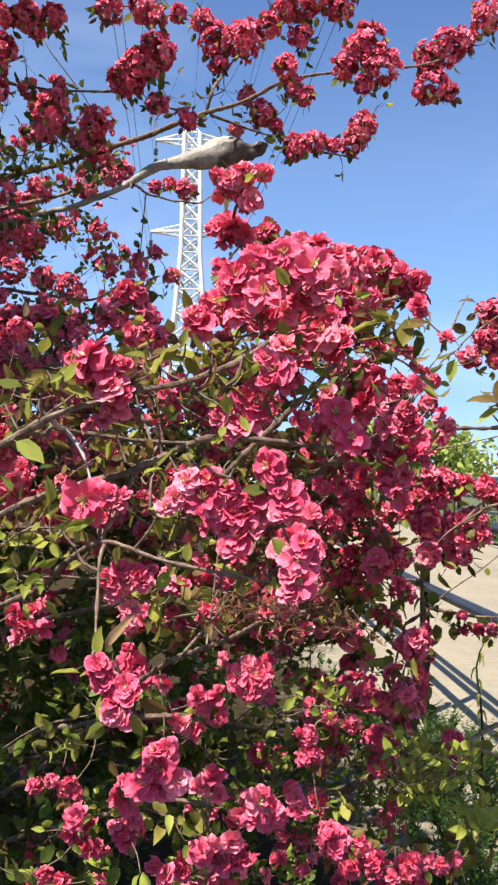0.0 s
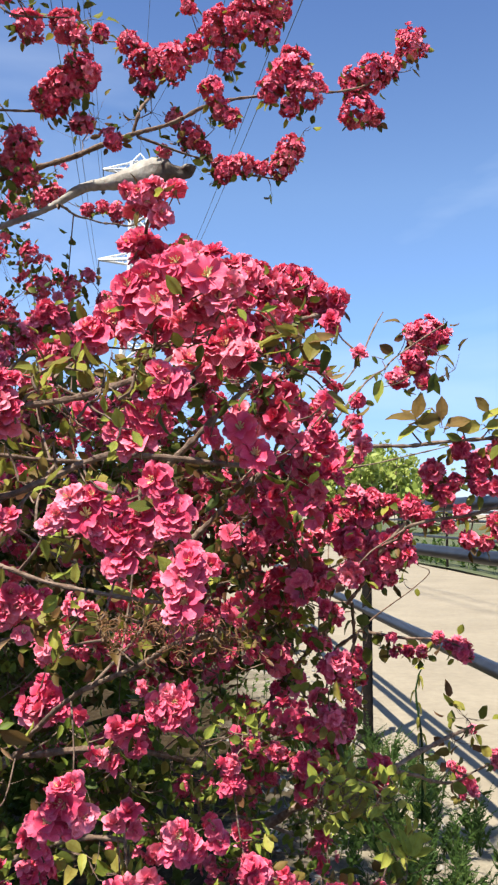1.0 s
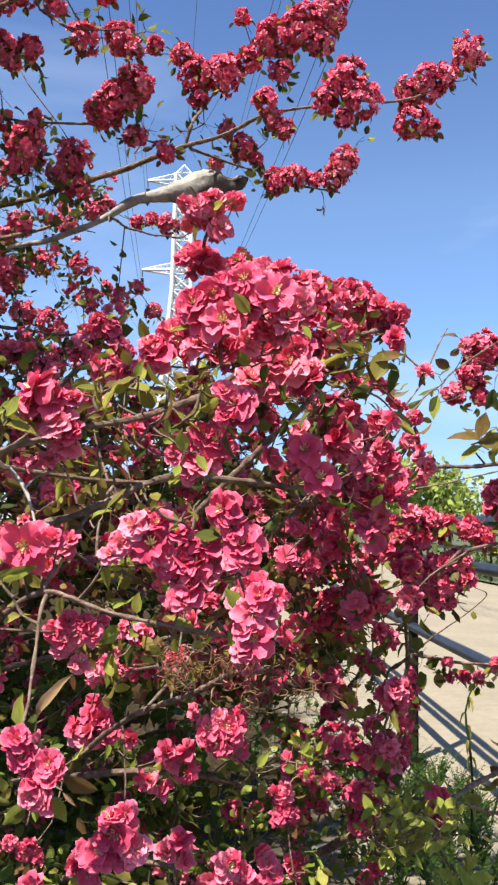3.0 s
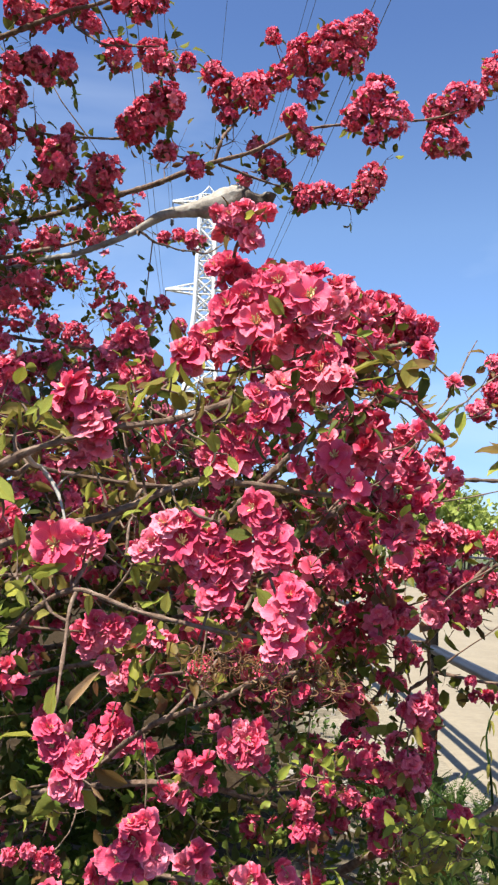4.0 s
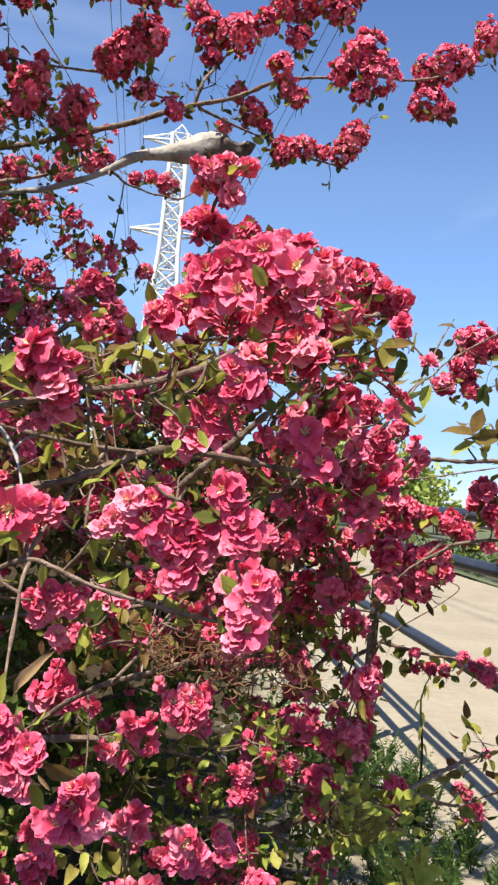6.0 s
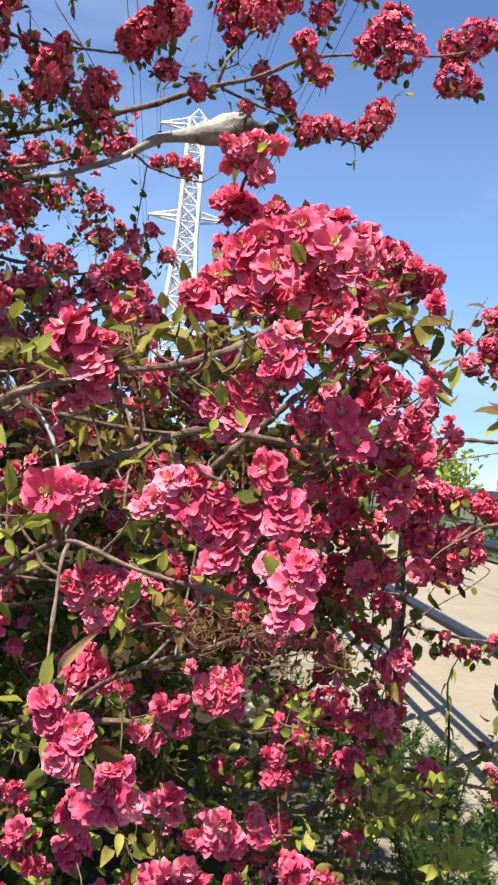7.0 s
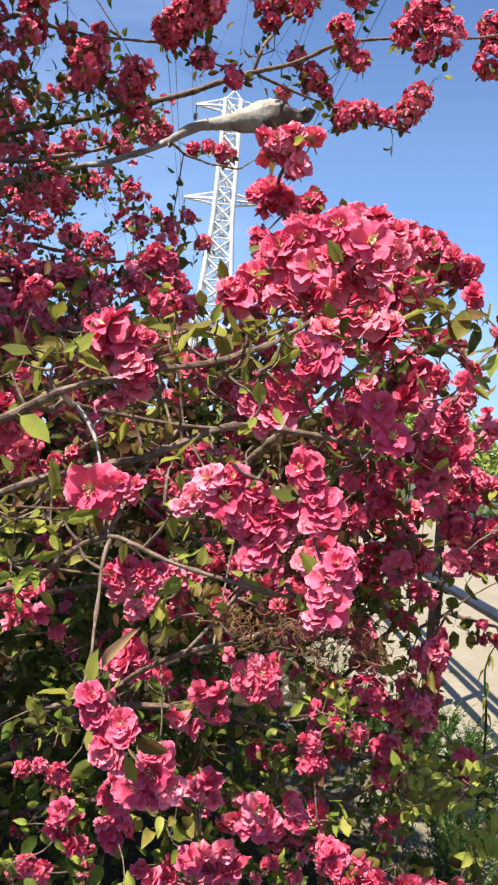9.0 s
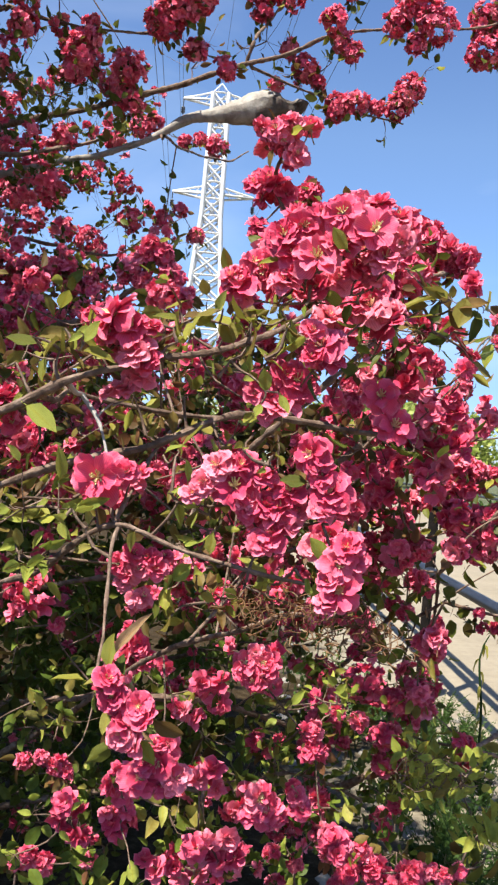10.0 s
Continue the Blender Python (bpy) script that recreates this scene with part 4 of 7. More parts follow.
bunch(0.525, 1.719, 1.153, 0.025, 11)
bunch(0.473, 1.730, 1.107, 0.025, 11)
bunch(0.498, 1.727, 1.106, 0.020, 7)
bunch(0.422, 1.731, 1.151, 0.020, 7)
bunch(0.526, 1.715, 1.186, 0.020, 7)
bunch(0.438, 1.727, 1.173, 0.022, 9)
bunch(0.371, 2.039, 1.068, 0.036, 19)
bunch(0.403, 2.033, 1.088, 0.030, 13)
bunch(0.352, 2.042, 1.054, 0.027, 11)
bunch(0.432, 2.038, 1.004, 0.030, 13)
bunch(0.394, 2.048, 0.951, 0.027, 11)
bunch(0.427, 2.046, 0.936, 0.022, 9)
bunch(0.334, 2.049, 1.015, 0.030, 13)
bunch(0.288, 2.051, 1.040, 0.036, 19)
bunch(0.260, 2.051, 1.079, 0.033, 16)
bunch(0.442, 2.029, 1.082, 0.024, 10)
bunch(0.558, 1.958, 0.958, 0.019, 6)
bunch(0.596, 1.956, 0.927, 0.020, 7)
bunch(0.628, 1.953, 0.928, 0.021, 8)
bunch(0.661, 1.946, 0.960, 0.019, 6)
bunch(0.715, 1.942, 0.929, 0.028, 11)
bunch(0.569, 1.960, 0.927, 0.015, 4)
bunch(0.684, 1.945, 0.944, 0.016, 5)
bunch(0.702, 1.942, 0.948, 0.019, 6)
bunch(0.528, 2.215, 0.849, 0.035, 19)
bunch(0.512, 2.221, 0.807, 0.032, 15)
bunch(0.530, 2.224, 0.764, 0.026, 12)
bunch(0.369, 2.133, 0.843, 0.031, 14)
bunch(0.342, 2.137, 0.831, 0.021, 8)
bunch(0.547, 2.216, 0.821, 0.023, 9)
bunch(0.538, 2.210, 0.885, 0.023, 9)
bunch(0.254, 1.275, 1.247, 0.016, 1)
bunch(0.210, 1.279, 1.262, 0.018, 1)
bunch(0.208, 1.483, 1.247, 0.017, 1)
bunch(0.162, 1.387, 1.250, 0.012, 1)
bunch(0.289, 1.266, 1.296, 0.016, 1)
bunch(0.224, 1.273, 1.303, 0.019, 1)
bunch(0.192, 1.276, 1.310, 0.018, 1)
bunch(0.274, 1.271, 1.263, 0.015, 1)
bunch(0.246, 1.481, 1.219, 0.021, 1)
bunch(0.257, 1.271, 1.287, 0.016, 1)
bunch(0.163, 1.493, 1.199, 0.021, 1)
bunch(-0.096, 0.982, 1.138, 0.011, 1)
bunch(-0.106, 0.984, 1.134, 0.009, 1)
bunch(-0.086, 0.980, 1.150, 0.010, 1)
bunch(-0.102, 0.982, 1.152, 0.009, 1)
bunch(-0.079, 0.981, 1.139, 0.008, 1)
bunch(-0.116, 0.984, 1.141, 0.009, 1)
bunch(-0.060, 1.264, 1.106, 0.013, 1)
bunch(-0.073, 1.265, 1.116, 0.010, 1)
bunch(-0.052, 1.265, 1.096, 0.009, 1)
bunch(-0.097, 1.271, 1.065, 0.007, 1)
bunch(-0.063, 2.192, 0.884, 0.020, 7)
bunch(-0.048, 2.188, 0.909, 0.018, 6)
bunch(-0.074, 2.195, 0.862, 0.018, 6)
bunch(-0.054, 2.193, 0.864, 0.017, 5)
bunch(-0.159, 1.594, 0.902, 0.023, 2)
bunch(-0.176, 1.596, 0.887, 0.019, 1)
bunch(-0.140, 1.590, 0.921, 0.019, 1)
bunch(-0.186, 1.596, 0.905, 0.017, 1)
bunch(-0.126, 1.591, 0.896, 0.017, 1)
bunch(-0.161, 1.592, 0.924, 0.017, 1)
bunch(-0.090, 1.589, 0.888, 0.015, 1)
bunch(-0.141, 1.594, 0.883, 0.015, 1)
bunch(0.065, 1.575, 0.896, 0.023, 2)
bunch(0.079, 1.573, 0.910, 0.021, 1)
bunch(0.041, 1.577, 0.901, 0.017, 1)
bunch(0.076, 1.576, 0.877, 0.017, 1)
bunch(0.019, 1.577, 0.923, 0.012, 1)
bunch(0.054, 1.575, 0.912, 0.017, 1)
bunch(-0.010, 1.586, 0.849, 0.021, 1)
bunch(0.006, 1.582, 0.870, 0.019, 1)
bunch(-0.052, 1.592, 0.815, 0.019, 1)
bunch(-0.029, 1.586, 0.864, 0.019, 1)
bunch(0.006, 1.586, 0.832, 0.017, 1)
bunch(-0.068, 1.593, 0.820, 0.013, 1)
bunch(-0.075, 1.332, 0.821, 0.027, 7)
bunch(-0.137, 1.414, 0.771, 0.014, 1)
bunch(-0.148, 1.415, 0.749, 0.014, 1)
bunch(-0.132, 1.415, 0.734, 0.014, 1)
bunch(-0.122, 1.415, 0.713, 0.013, 1)
bunch(-0.142, 1.416, 0.690, 0.014, 1)
bunch(-0.133, 1.416, 0.681, 0.013, 1)
bunch(-0.152, 1.416, 0.706, 0.013, 1)
bunch(-0.121, 1.414, 0.773, 0.011, 1)
bunch(-0.212, 1.417, 0.718, 0.018, 1)
bunch(-0.193, 1.417, 0.677, 0.018, 1)
bunch(-0.219, 1.417, 0.696, 0.017, 1)
bunch(-0.187, 1.417, 0.669, 0.012, 1)
bunch(-0.331, 1.669, 0.681, 0.020, 7)
bunch(-0.270, 1.669, 0.677, 0.022, 9)
bunch(-0.301, 1.669, 0.689, 0.018, 6)
bunch(-0.310, 1.672, 0.511, 0.022, 9)
bunch(-0.282, 1.672, 0.499, 0.022, 9)
bunch(-0.329, 1.673, 0.494, 0.018, 6)
bunch(-0.253, 1.669, 0.663, 0.016, 5)
bunch(-0.204, 1.671, 0.511, 0.018, 6)
bunch(0.418, 1.917, 0.796, 0.028, 12)
bunch(0.396, 1.922, 0.761, 0.030, 13)
bunch(0.445, 1.917, 0.766, 0.026, 10)
bunch(0.372, 1.924, 0.768, 0.026, 10)
bunch(0.423, 1.923, 0.728, 0.024, 10)
bunch(0.452, 1.914, 0.796, 0.021, 8)
bunch(0.318, 1.728, 0.751, 0.026, 10)
bunch(0.348, 1.727, 0.733, 0.026, 10)
bunch(0.329, 1.732, 0.698, 0.023, 9)
bunch(0.365, 1.728, 0.703, 0.019, 6)
bunch(0.337, 1.725, 0.764, 0.021, 8)
bunch(0.220, 1.986, 0.670, 0.027, 10)
bunch(0.209, 1.990, 0.633, 0.027, 10)
bunch(0.249, 1.987, 0.623, 0.024, 10)
bunch(0.265, 1.979, 0.699, 0.022, 8)
bunch(0.257, 1.983, 0.662, 0.027, 10)
bunch(0.315, 1.974, 0.704, 0.023, 9)
bunch(0.288, 1.981, 0.653, 0.024, 10)
bunch(0.239, 1.990, 0.600, 0.022, 8)
bunch(0.088, 1.917, 0.656, 0.023, 9)
bunch(0.100, 1.915, 0.674, 0.018, 6)
bunch(0.124, 1.916, 0.642, 0.018, 6)
bunch(0.144, 1.912, 0.667, 0.018, 6)
bunch(0.005, 1.462, 0.765, 0.017, 1)
bunch(-0.020, 1.463, 0.749, 0.016, 1)
bunch(-0.014, 1.435, 0.655, 0.019, 1)
bunch(0.010, 1.434, 0.661, 0.019, 1)
bunch(0.032, 1.433, 0.676, 0.019, 1)
bunch(0.024, 1.434, 0.637, 0.020, 1)
bunch(-0.070, 1.436, 0.620, 0.019, 1)
bunch(0.047, 1.434, 0.648, 0.017, 1)
bunch(-0.088, 1.436, 0.631, 0.014, 1)
bunch(-0.045, 1.436, 0.626, 0.014, 1)
bunch(0.262, 1.762, 0.537, 0.021, 8)
bunch(0.242, 1.763, 0.514, 0.024, 10)
bunch(0.278, 1.763, 0.501, 0.021, 8)
bunch(0.218, 1.763, 0.544, 0.017, 5)
bunch(0.363, 1.759, 0.612, 0.019, 7)
bunch(0.215, 1.762, 0.576, 0.019, 7)
bunch(0.318, 1.762, 0.510, 0.021, 8)
bunch(0.135, 1.765, 0.504, 0.021, 8)
bunch(0.180, 1.765, 0.487, 0.021, 8)
bunch(0.240, 1.532, 0.587, 0.023, 10)
bunch(0.279, 1.530, 0.597, 0.025, 11)
bunch(0.337, 1.528, 0.593, 0.027, 11)
bunch(0.368, 1.527, 0.603, 0.019, 7)
bunch(0.308, 1.530, 0.573, 0.023, 10)
bunch(0.221, 1.534, 0.565, 0.019, 7)
bunch(0.259, 1.529, 0.626, 0.019, 7)
bunch(0.220, 1.530, 0.637, 0.018, 5)
bunch(0.395, 1.526, 0.594, 0.019, 7)
bunch(0.420, 1.524, 0.609, 0.016, 4)
bunch(0.362, 1.529, 0.569, 0.021, 8)
bunch(0.195, 1.530, 0.650, 0.016, 4)
bunch(0.466, 1.707, 0.733, 0.020, 7)
bunch(0.474, 1.704, 0.758, 0.015, 4)
bunch(0.465, 1.709, 0.709, 0.017, 5)
bunch(0.829, 2.248, 0.545, 0.026, 12)
bunch(0.808, 2.247, 0.574, 0.022, 9)
bunch(0.846, 2.248, 0.522, 0.021, 8)
bunch(0.818, 2.251, 0.515, 0.016, 5)
bunch(0.789, 2.247, 0.590, 0.019, 7)
bunch(0.845, 2.076, 0.660, 0.024, 10)
bunch(0.836, 2.079, 0.641, 0.015, 4)
bunch(0.783, 2.077, 0.723, 0.017, 5)
bunch(-0.377, 1.634, 1.229, 0.022, 9)
bunch(-0.409, 1.632, 1.245, 0.020, 7)
bunch(-0.345, 1.636, 1.212, 0.024, 10)
bunch(-0.317, 1.633, 1.235, 0.020, 7)
bunch(-0.253, 1.021, 1.296, 0.016, 1)
bunch(-0.266, 1.021, 1.300, 0.012, 1)
bunch(-0.240, 1.022, 1.288, 0.012, 1)
bunch(-0.203, 1.624, 1.308, 0.014, 4)
bunch(-0.288, 1.631, 1.249, 0.018, 6)
bunch(-0.264, 1.261, 1.044, 0.015, 1)
bunch(-0.281, 1.261, 1.064, 0.013, 1)
bunch(-0.251, 1.261, 1.067, 0.013, 1)
bunch(-0.277, 1.262, 1.028, 0.013, 1)
bunch(-0.312, 1.765, 0.905, 0.021, 8)
bunch(-0.083, 1.759, 0.991, 0.017, 5)
bunch(-0.102, 1.760, 0.962, 0.014, 4)
bunch(-0.124, 1.760, 0.966, 0.013, 4)
bunch(-0.070, 1.760, 0.965, 0.013, 4)
bunch(-0.167, 1.761, 0.967, 0.015, 4)
bunch(0.006, 1.754, 1.194, 0.021, 8)
bunch(0.049, 1.753, 1.198, 0.021, 8)
bunch(-0.089, 2.065, 0.716, 0.033, 16)
bunch(-0.049, 2.064, 0.700, 0.031, 14)
bunch(-0.124, 2.066, 0.681, 0.026, 12)
bunch(-0.039, 2.064, 0.727, 0.026, 12)
bunch(-0.146, 2.067, 0.640, 0.023, 9)
bunch(-0.058, 2.065, 0.661, 0.023, 9)
# hidden bunches added behind the peak cluster to shade the flowers below
bunch(0.028, 1.240, 1.529, 0.034, 11)
bunch(0.065, 1.280, 1.567, 0.034, 11)
bunch(0.104, 1.320, 1.534, 0.034, 11)
bunch(0.135, 1.360, 1.604, 0.034, 11)
bunch(0.153, 1.240, 1.535, 0.034, 11)
bunch(0.188, 1.280, 1.572, 0.034, 11)
bunch(0.091, 1.320, 1.493, 0.034, 11)
bunch(0.143, 1.360, 1.514, 0.034, 11)
bunch(0.165, 1.240, 1.488, 0.034, 11)
bunch(0.208, 1.280, 1.520, 0.034, 11)
bunch(0.053, 1.460, 1.579, 0.038, 10)
bunch(0.099, 1.510, 1.619, 0.038, 10)
bunch(0.152, 1.560, 1.623, 0.038, 10)
bunch(0.183, 1.460, 1.620, 0.038, 10)
bunch(0.239, 1.510, 1.620, 0.038, 10)
bunch(0.289, 1.560, 1.609, 0.038, 10)
bunch(0.076, 1.460, 1.523, 0.038, 10)
bunch(0.135, 1.510, 1.525, 0.038, 10)
bunch(0.197, 1.560, 1.546, 0.038, 10)
bunch(0.228, 1.460, 1.526, 0.038, 10)
sprig(0.334, 1.585, 0.758, 0.034, 6, 0.028, GREEN, (0.58, 0.76))
sprig(0.366, 1.585, 0.776, 0.034, 6, 0.028, GREEN, (0.58, 0.76))
sprig(0.411, 1.585, 0.763, 0.034, 7, 0.028, GREEN, (0.58, 0.76))
sprig(0.446, 1.585, 0.749, 0.034, 6, 0.028, GREEN, (0.58, 0.76))
sprig(0.380, 1.585, 0.733, 0.034, 6, 0.028, GREEN, (0.58, 0.76))
sprig(0.427, 1.585, 0.722, 0.034, 5, 0.028, GREEN, (0.58, 0.76))
sprig(0.355, 1.585, 0.707, 0.034, 4, 0.028, GREEN, (0.58, 0.76))
sprig(0.457, 1.500, 0.691, 0.028, 5, 0.042, GREEN, (0.55, 0.78))
sprig(0.433, 1.500, 0.672, 0.028, 4, 0.038, GREEN, (0.55, 0.78))
sprig(0.194, 1.520, 0.890, 0.028, 6, 0.020, GREEN, (0.55, 0.78))
sprig(0.206, 1.520, 0.866, 0.028, 6, 0.022, GREEN, (0.55, 0.78))
sprig(0.173, 1.520, 0.868, 0.028, 5, 0.020, GREEN, (0.55, 0.78))
bunch(0.295, 1.600, 1.421, 0.026, 10)
bunch(0.272, 1.620, 1.385, 0.026, 10)
bunch(0.328, 1.600, 1.380, 0.024, 9)
bunch(0.233, 1.650, 1.429, 0.026, 10)
bunch(0.349, 1.580, 1.356, 0.022, 7)
bunch(0.198, 1.650, 1.365, 0.026, 10)
bunch(0.243, 1.650, 1.319, 0.026, 10)
bunch(0.212, 1.700, 1.286, 0.024, 9)
bunch(0.276, 1.600, 1.291, 0.022, 7)
bunch(0.175, 1.700, 1.231, 0.024, 9)
bunch(0.271, 1.750, 1.195, 0.026, 10)
bunch(0.230, 1.750, 1.159, 0.026, 10)
bunch(0.332, 1.800, 1.154, 0.030, 13)
bunch(0.352, 1.800, 1.128, 0.026, 10)
bunch(0.319, 1.800, 1.119, 0.024, 9)
bunch(0.334, 1.800, 1.082, 0.028, 12)
bunch(0.364, 1.800, 1.099, 0.024, 9)
bunch(0.407, 1.850, 1.022, 0.024, 9)
bunch(0.371, 1.850, 0.963, 0.022, 7)
bunch(0.285, 1.800, 1.260, 0.030, 13)
bunch(0.225, 1.800, 1.056, 0.026, 10)
bunch(0.285, 1.850, 1.100, 0.028, 12)
bunch(0.336, 1.900, 1.012, 0.022, 7)
bunch(0.444, 1.800, 1.270, 0.024, 9)
bunch(0.481, 1.800, 1.263, 0.024, 9)
bunch(0.422, 1.800, 1.228, 0.026, 10)
bunch(0.462, 1.800, 1.226, 0.024, 9)
bunch(0.519, 1.800, 1.259, 0.022, 7)
bunch(0.392, 1.820, 1.242, 0.022, 7)
bunch(0.404, 1.800, 1.204, 0.020, 6)
bunch(0.318, 1.700, 0.762, 0.028, 12)
bunch(0.327, 1.720, 0.706, 0.028, 12)
bunch(0.334, 1.720, 0.823, 0.026, 10)
bunch(0.363, 1.660, 0.859, 0.026, 10)
bunch(0.384, 1.680, 0.822, 0.022, 7)
bunch(0.211, 1.600, 0.828, 0.018, 5)
bunch(0.249, 1.600, 0.816, 0.020, 6)
bunch(0.170, 1.580, 0.797, 0.022, 7)
bunch(0.175, 1.580, 0.767, 0.024, 9)
bunch(0.441, 1.640, 0.780, 0.020, 6)
bunch(0.449, 1.640, 0.749, 0.020, 6)
bunch(0.202, 1.450, 0.670, 0.030, 13)
bunch(0.194, 1.600, 0.675, 0.022, 7)
sprig(-0.212, 0.954, 1.354, 0.032, 2, 0.03, LEAF, (0.35, 0.72))
sprig(-0.179, 0.954, 1.351, 0.021, 2, 0.03, LEAF, (0.35, 0.72))
sprig(-0.159, 0.953, 1.364, 0.019, 1, 0.03, LEAF, (0.35, 0.72))
sprig(-0.079, 0.951, 1.374, 0.021, 1, 0.03, LEAF, (0.35, 0.72))
sprig(-0.226, 0.955, 1.328, 0.021, 1, 0.03, LEAF, (0.35, 0.72))
sprig(-0.008, 0.950, 1.365, 0.019, 1, 0.03, LEAF, (0.35, 0.72))
sprig(-0.023, 0.951, 1.347, 0.016, 1, 0.03, LEAF, (0.35, 0.72))
sprig(0.009, 0.950, 1.355, 0.013, 1, 0.03, LEAF, (0.35, 0.72))
sprig(-0.237, 1.035, 1.347, 0.027, 3, 0.026, LEAF, (0.4, 0.7))
sprig(-0.207, 1.034, 1.341, 0.027, 3, 0.026, LEAF, (0.4, 0.7))
sprig(-0.244, 1.036, 1.293, 0.024, 2, 0.026, LEAF, (0.4, 0.7))
sprig(-0.068, 1.031, 1.381, 0.021, 3, 0.026, LEAF, (0.4, 0.7))
sprig(-0.052, 1.031, 1.403, 0.018, 2, 0.026, LEAF, (0.4, 0.7))
sprig(-0.104, 1.032, 1.389, 0.021, 2, 0.026, LEAF, (0.4, 0.7))
sprig(-0.196, 1.035, 1.292, 0.024, 2, 0.026, LEAF, (0.4, 0.7))
sprig(-0.216, 1.036, 1.254, 0.027, 2, 0.026, LEAF, (0.4, 0.7))
sprig(-0.121, 1.033, 1.311, 0.024, 2, 0.026, LEAF, (0.4, 0.7))
sprig(-0.068, 1.032, 1.315, 0.024, 2, 0.026, LEAF, (0.4, 0.7))
sprig(-0.105, 1.034, 1.270, 0.021, 1, 0.026, LEAF, (0.4, 0.7))
sprig(-0.227, 1.039, 1.111, 0.024, 3, 0.026, LEAF, (0.4, 0.7))
sprig(-0.178, 1.037, 1.163, 0.024, 3, 0.026, LEAF, (0.4, 0.7))
sprig(-0.106, 1.035, 1.217, 0.024, 2, 0.026, LEAF, (0.4, 0.7))
sprig(-0.068, 1.035, 1.191, 0.024, 2, 0.026, LEAF, (0.4, 0.7))
sprig(-0.031, 1.035, 1.176, 0.021, 2, 0.026, LEAF, (0.4, 0.7))
sprig(-0.046, 1.035, 1.145, 0.024, 2, 0.026, LEAF, (0.4, 0.7))
sprig(0.010, 1.035, 1.121, 0.021, 2, 0.026, LEAF, (0.4, 0.7))
sprig(-0.240, 1.016, 1.310, 0.017, 2, 0.03, LEAF)
sprig(-0.214, 1.016, 1.278, 0.017, 1, 0.03, LEAF)
sprig(-0.111, 1.012, 1.357, 0.020, 3, 0.03, LEAF)
sprig(-0.068, 1.011, 1.390, 0.026, 4, 0.03, LEAF)
sprig(-0.021, 1.013, 1.266, 0.023, 3, 0.03, LEAF)
sprig(-0.198, 0.917, 1.194, 0.031, 7, 0.028, GREEN, (0.4, 0.8))
sprig(-0.167, 0.916, 1.196, 0.026, 6, 0.028, GREEN, (0.4, 0.8))
sprig(-0.199, 0.918, 1.152, 0.026, 4, 0.028, GREEN, (0.4, 0.8))
sprig(-0.178, 0.918, 1.149, 0.020, 3, 0.028, GREEN, (0.4, 0.8))
sprig(-0.057, 0.915, 1.173, 0.010, 1, 0.028, GREEN, (0.4, 0.8))
sprig(-0.065, 0.914, 1.252, 0.015, 1, 0.028, GREEN, (0.4, 0.8))
sprig(-0.061, 0.914, 1.214, 0.020, 3, 0.028, GREEN, (0.4, 0.8))
sprig(-0.036, 0.915, 1.168, 0.018, 2, 0.028, GREEN, (0.4, 0.8))
sprig(0.033, 0.914, 1.143, 0.018, 2, 0.028, GREEN, (0.4, 0.8))
sprig(0.234, 1.109, 1.452, 0.022, 3, 0.034, LEAF, (0.58, 0.76))
sprig(0.194, 1.113, 1.445, 0.018, 1, 0.034, LEAF, (0.58, 0.76))
sprig(0.255, 1.111, 1.420, 0.012, 1, 0.034, LEAF, (0.58, 0.76))
sprig(0.231, 1.113, 1.421, 0.015, 1, 0.034, LEAF, (0.58, 0.76))
sprig(0.251, 1.114, 1.393, 0.008, 1, 0.034, LEAF, (0.58, 0.76))
sprig(0.207, 1.115, 1.419, 0.016, 1, 0.034, LEAF, (0.58, 0.76))
sprig(0.261, 1.107, 1.452, 0.012, 1, 0.034, LEAF, (0.58, 0.76))
sprig(0.262, 1.477, 1.569, 0.021, 6, 0.028, LEAF, (0.1, 0.3))
sprig(0.282, 1.477, 1.557, 0.017, 4, 0.028, LEAF, (0.1, 0.3))
sprig(0.243, 1.479, 1.567, 0.017, 3, 0.028, LEAF, (0.1, 0.3))
sprig(0.267, 1.404, 1.483, 0.031, 8, 0.03, LEAF, (0.55, 0.9))
sprig(0.252, 1.407, 1.464, 0.026, 6, 0.03, LEAF, (0.55, 0.9))
sprig(0.305, 1.403, 1.461, 0.026, 6, 0.03, LEAF, (0.55, 0.9))
sprig(0.518, 1.510, 1.420, 0.045, 2, 0.03, LEAF, (0.5, 0.8))
sprig(0.479, 1.518, 1.390, 0.040, 1, 0.03, LEAF, (0.5, 0.8))
sprig(0.568, 1.507, 1.391, 0.035, 1, 0.03, LEAF, (0.5, 0.8))
sprig(0.637, 1.497, 1.412, 0.045, 2, 0.03, LEAF, (0.5, 0.8))
sprig(0.618, 1.503, 1.382, 0.040, 1, 0.03, LEAF, (0.5, 0.8))
sprig(0.380, 1.528, 1.398, 0.025, 1, 0.03, LEAF, (0.5, 0.8))
sprig(0.799, 2.187, 1.611, 0.052, 3, 0.045, LEAF)
sprig(0.682, 2.202, 1.594, 0.044, 2, 0.045, LEAF)
sprig(0.766, 2.177, 1.743, 0.030, 1, 0.045, LEAF)
sprig(0.610, 2.213, 1.564, 0.030, 1, 0.045, LEAF)
sprig(-0.159, 2.467, 2.383, 0.048, 5, 0.034, LEAF)
sprig(-0.061, 2.459, 2.376, 0.064, 6, 0.034, LEAF)
sprig(0.001, 2.452, 2.399, 0.064, 7, 0.034, LEAF)
sprig(0.091, 2.452, 2.311, 0.073, 9, 0.034, LEAF)
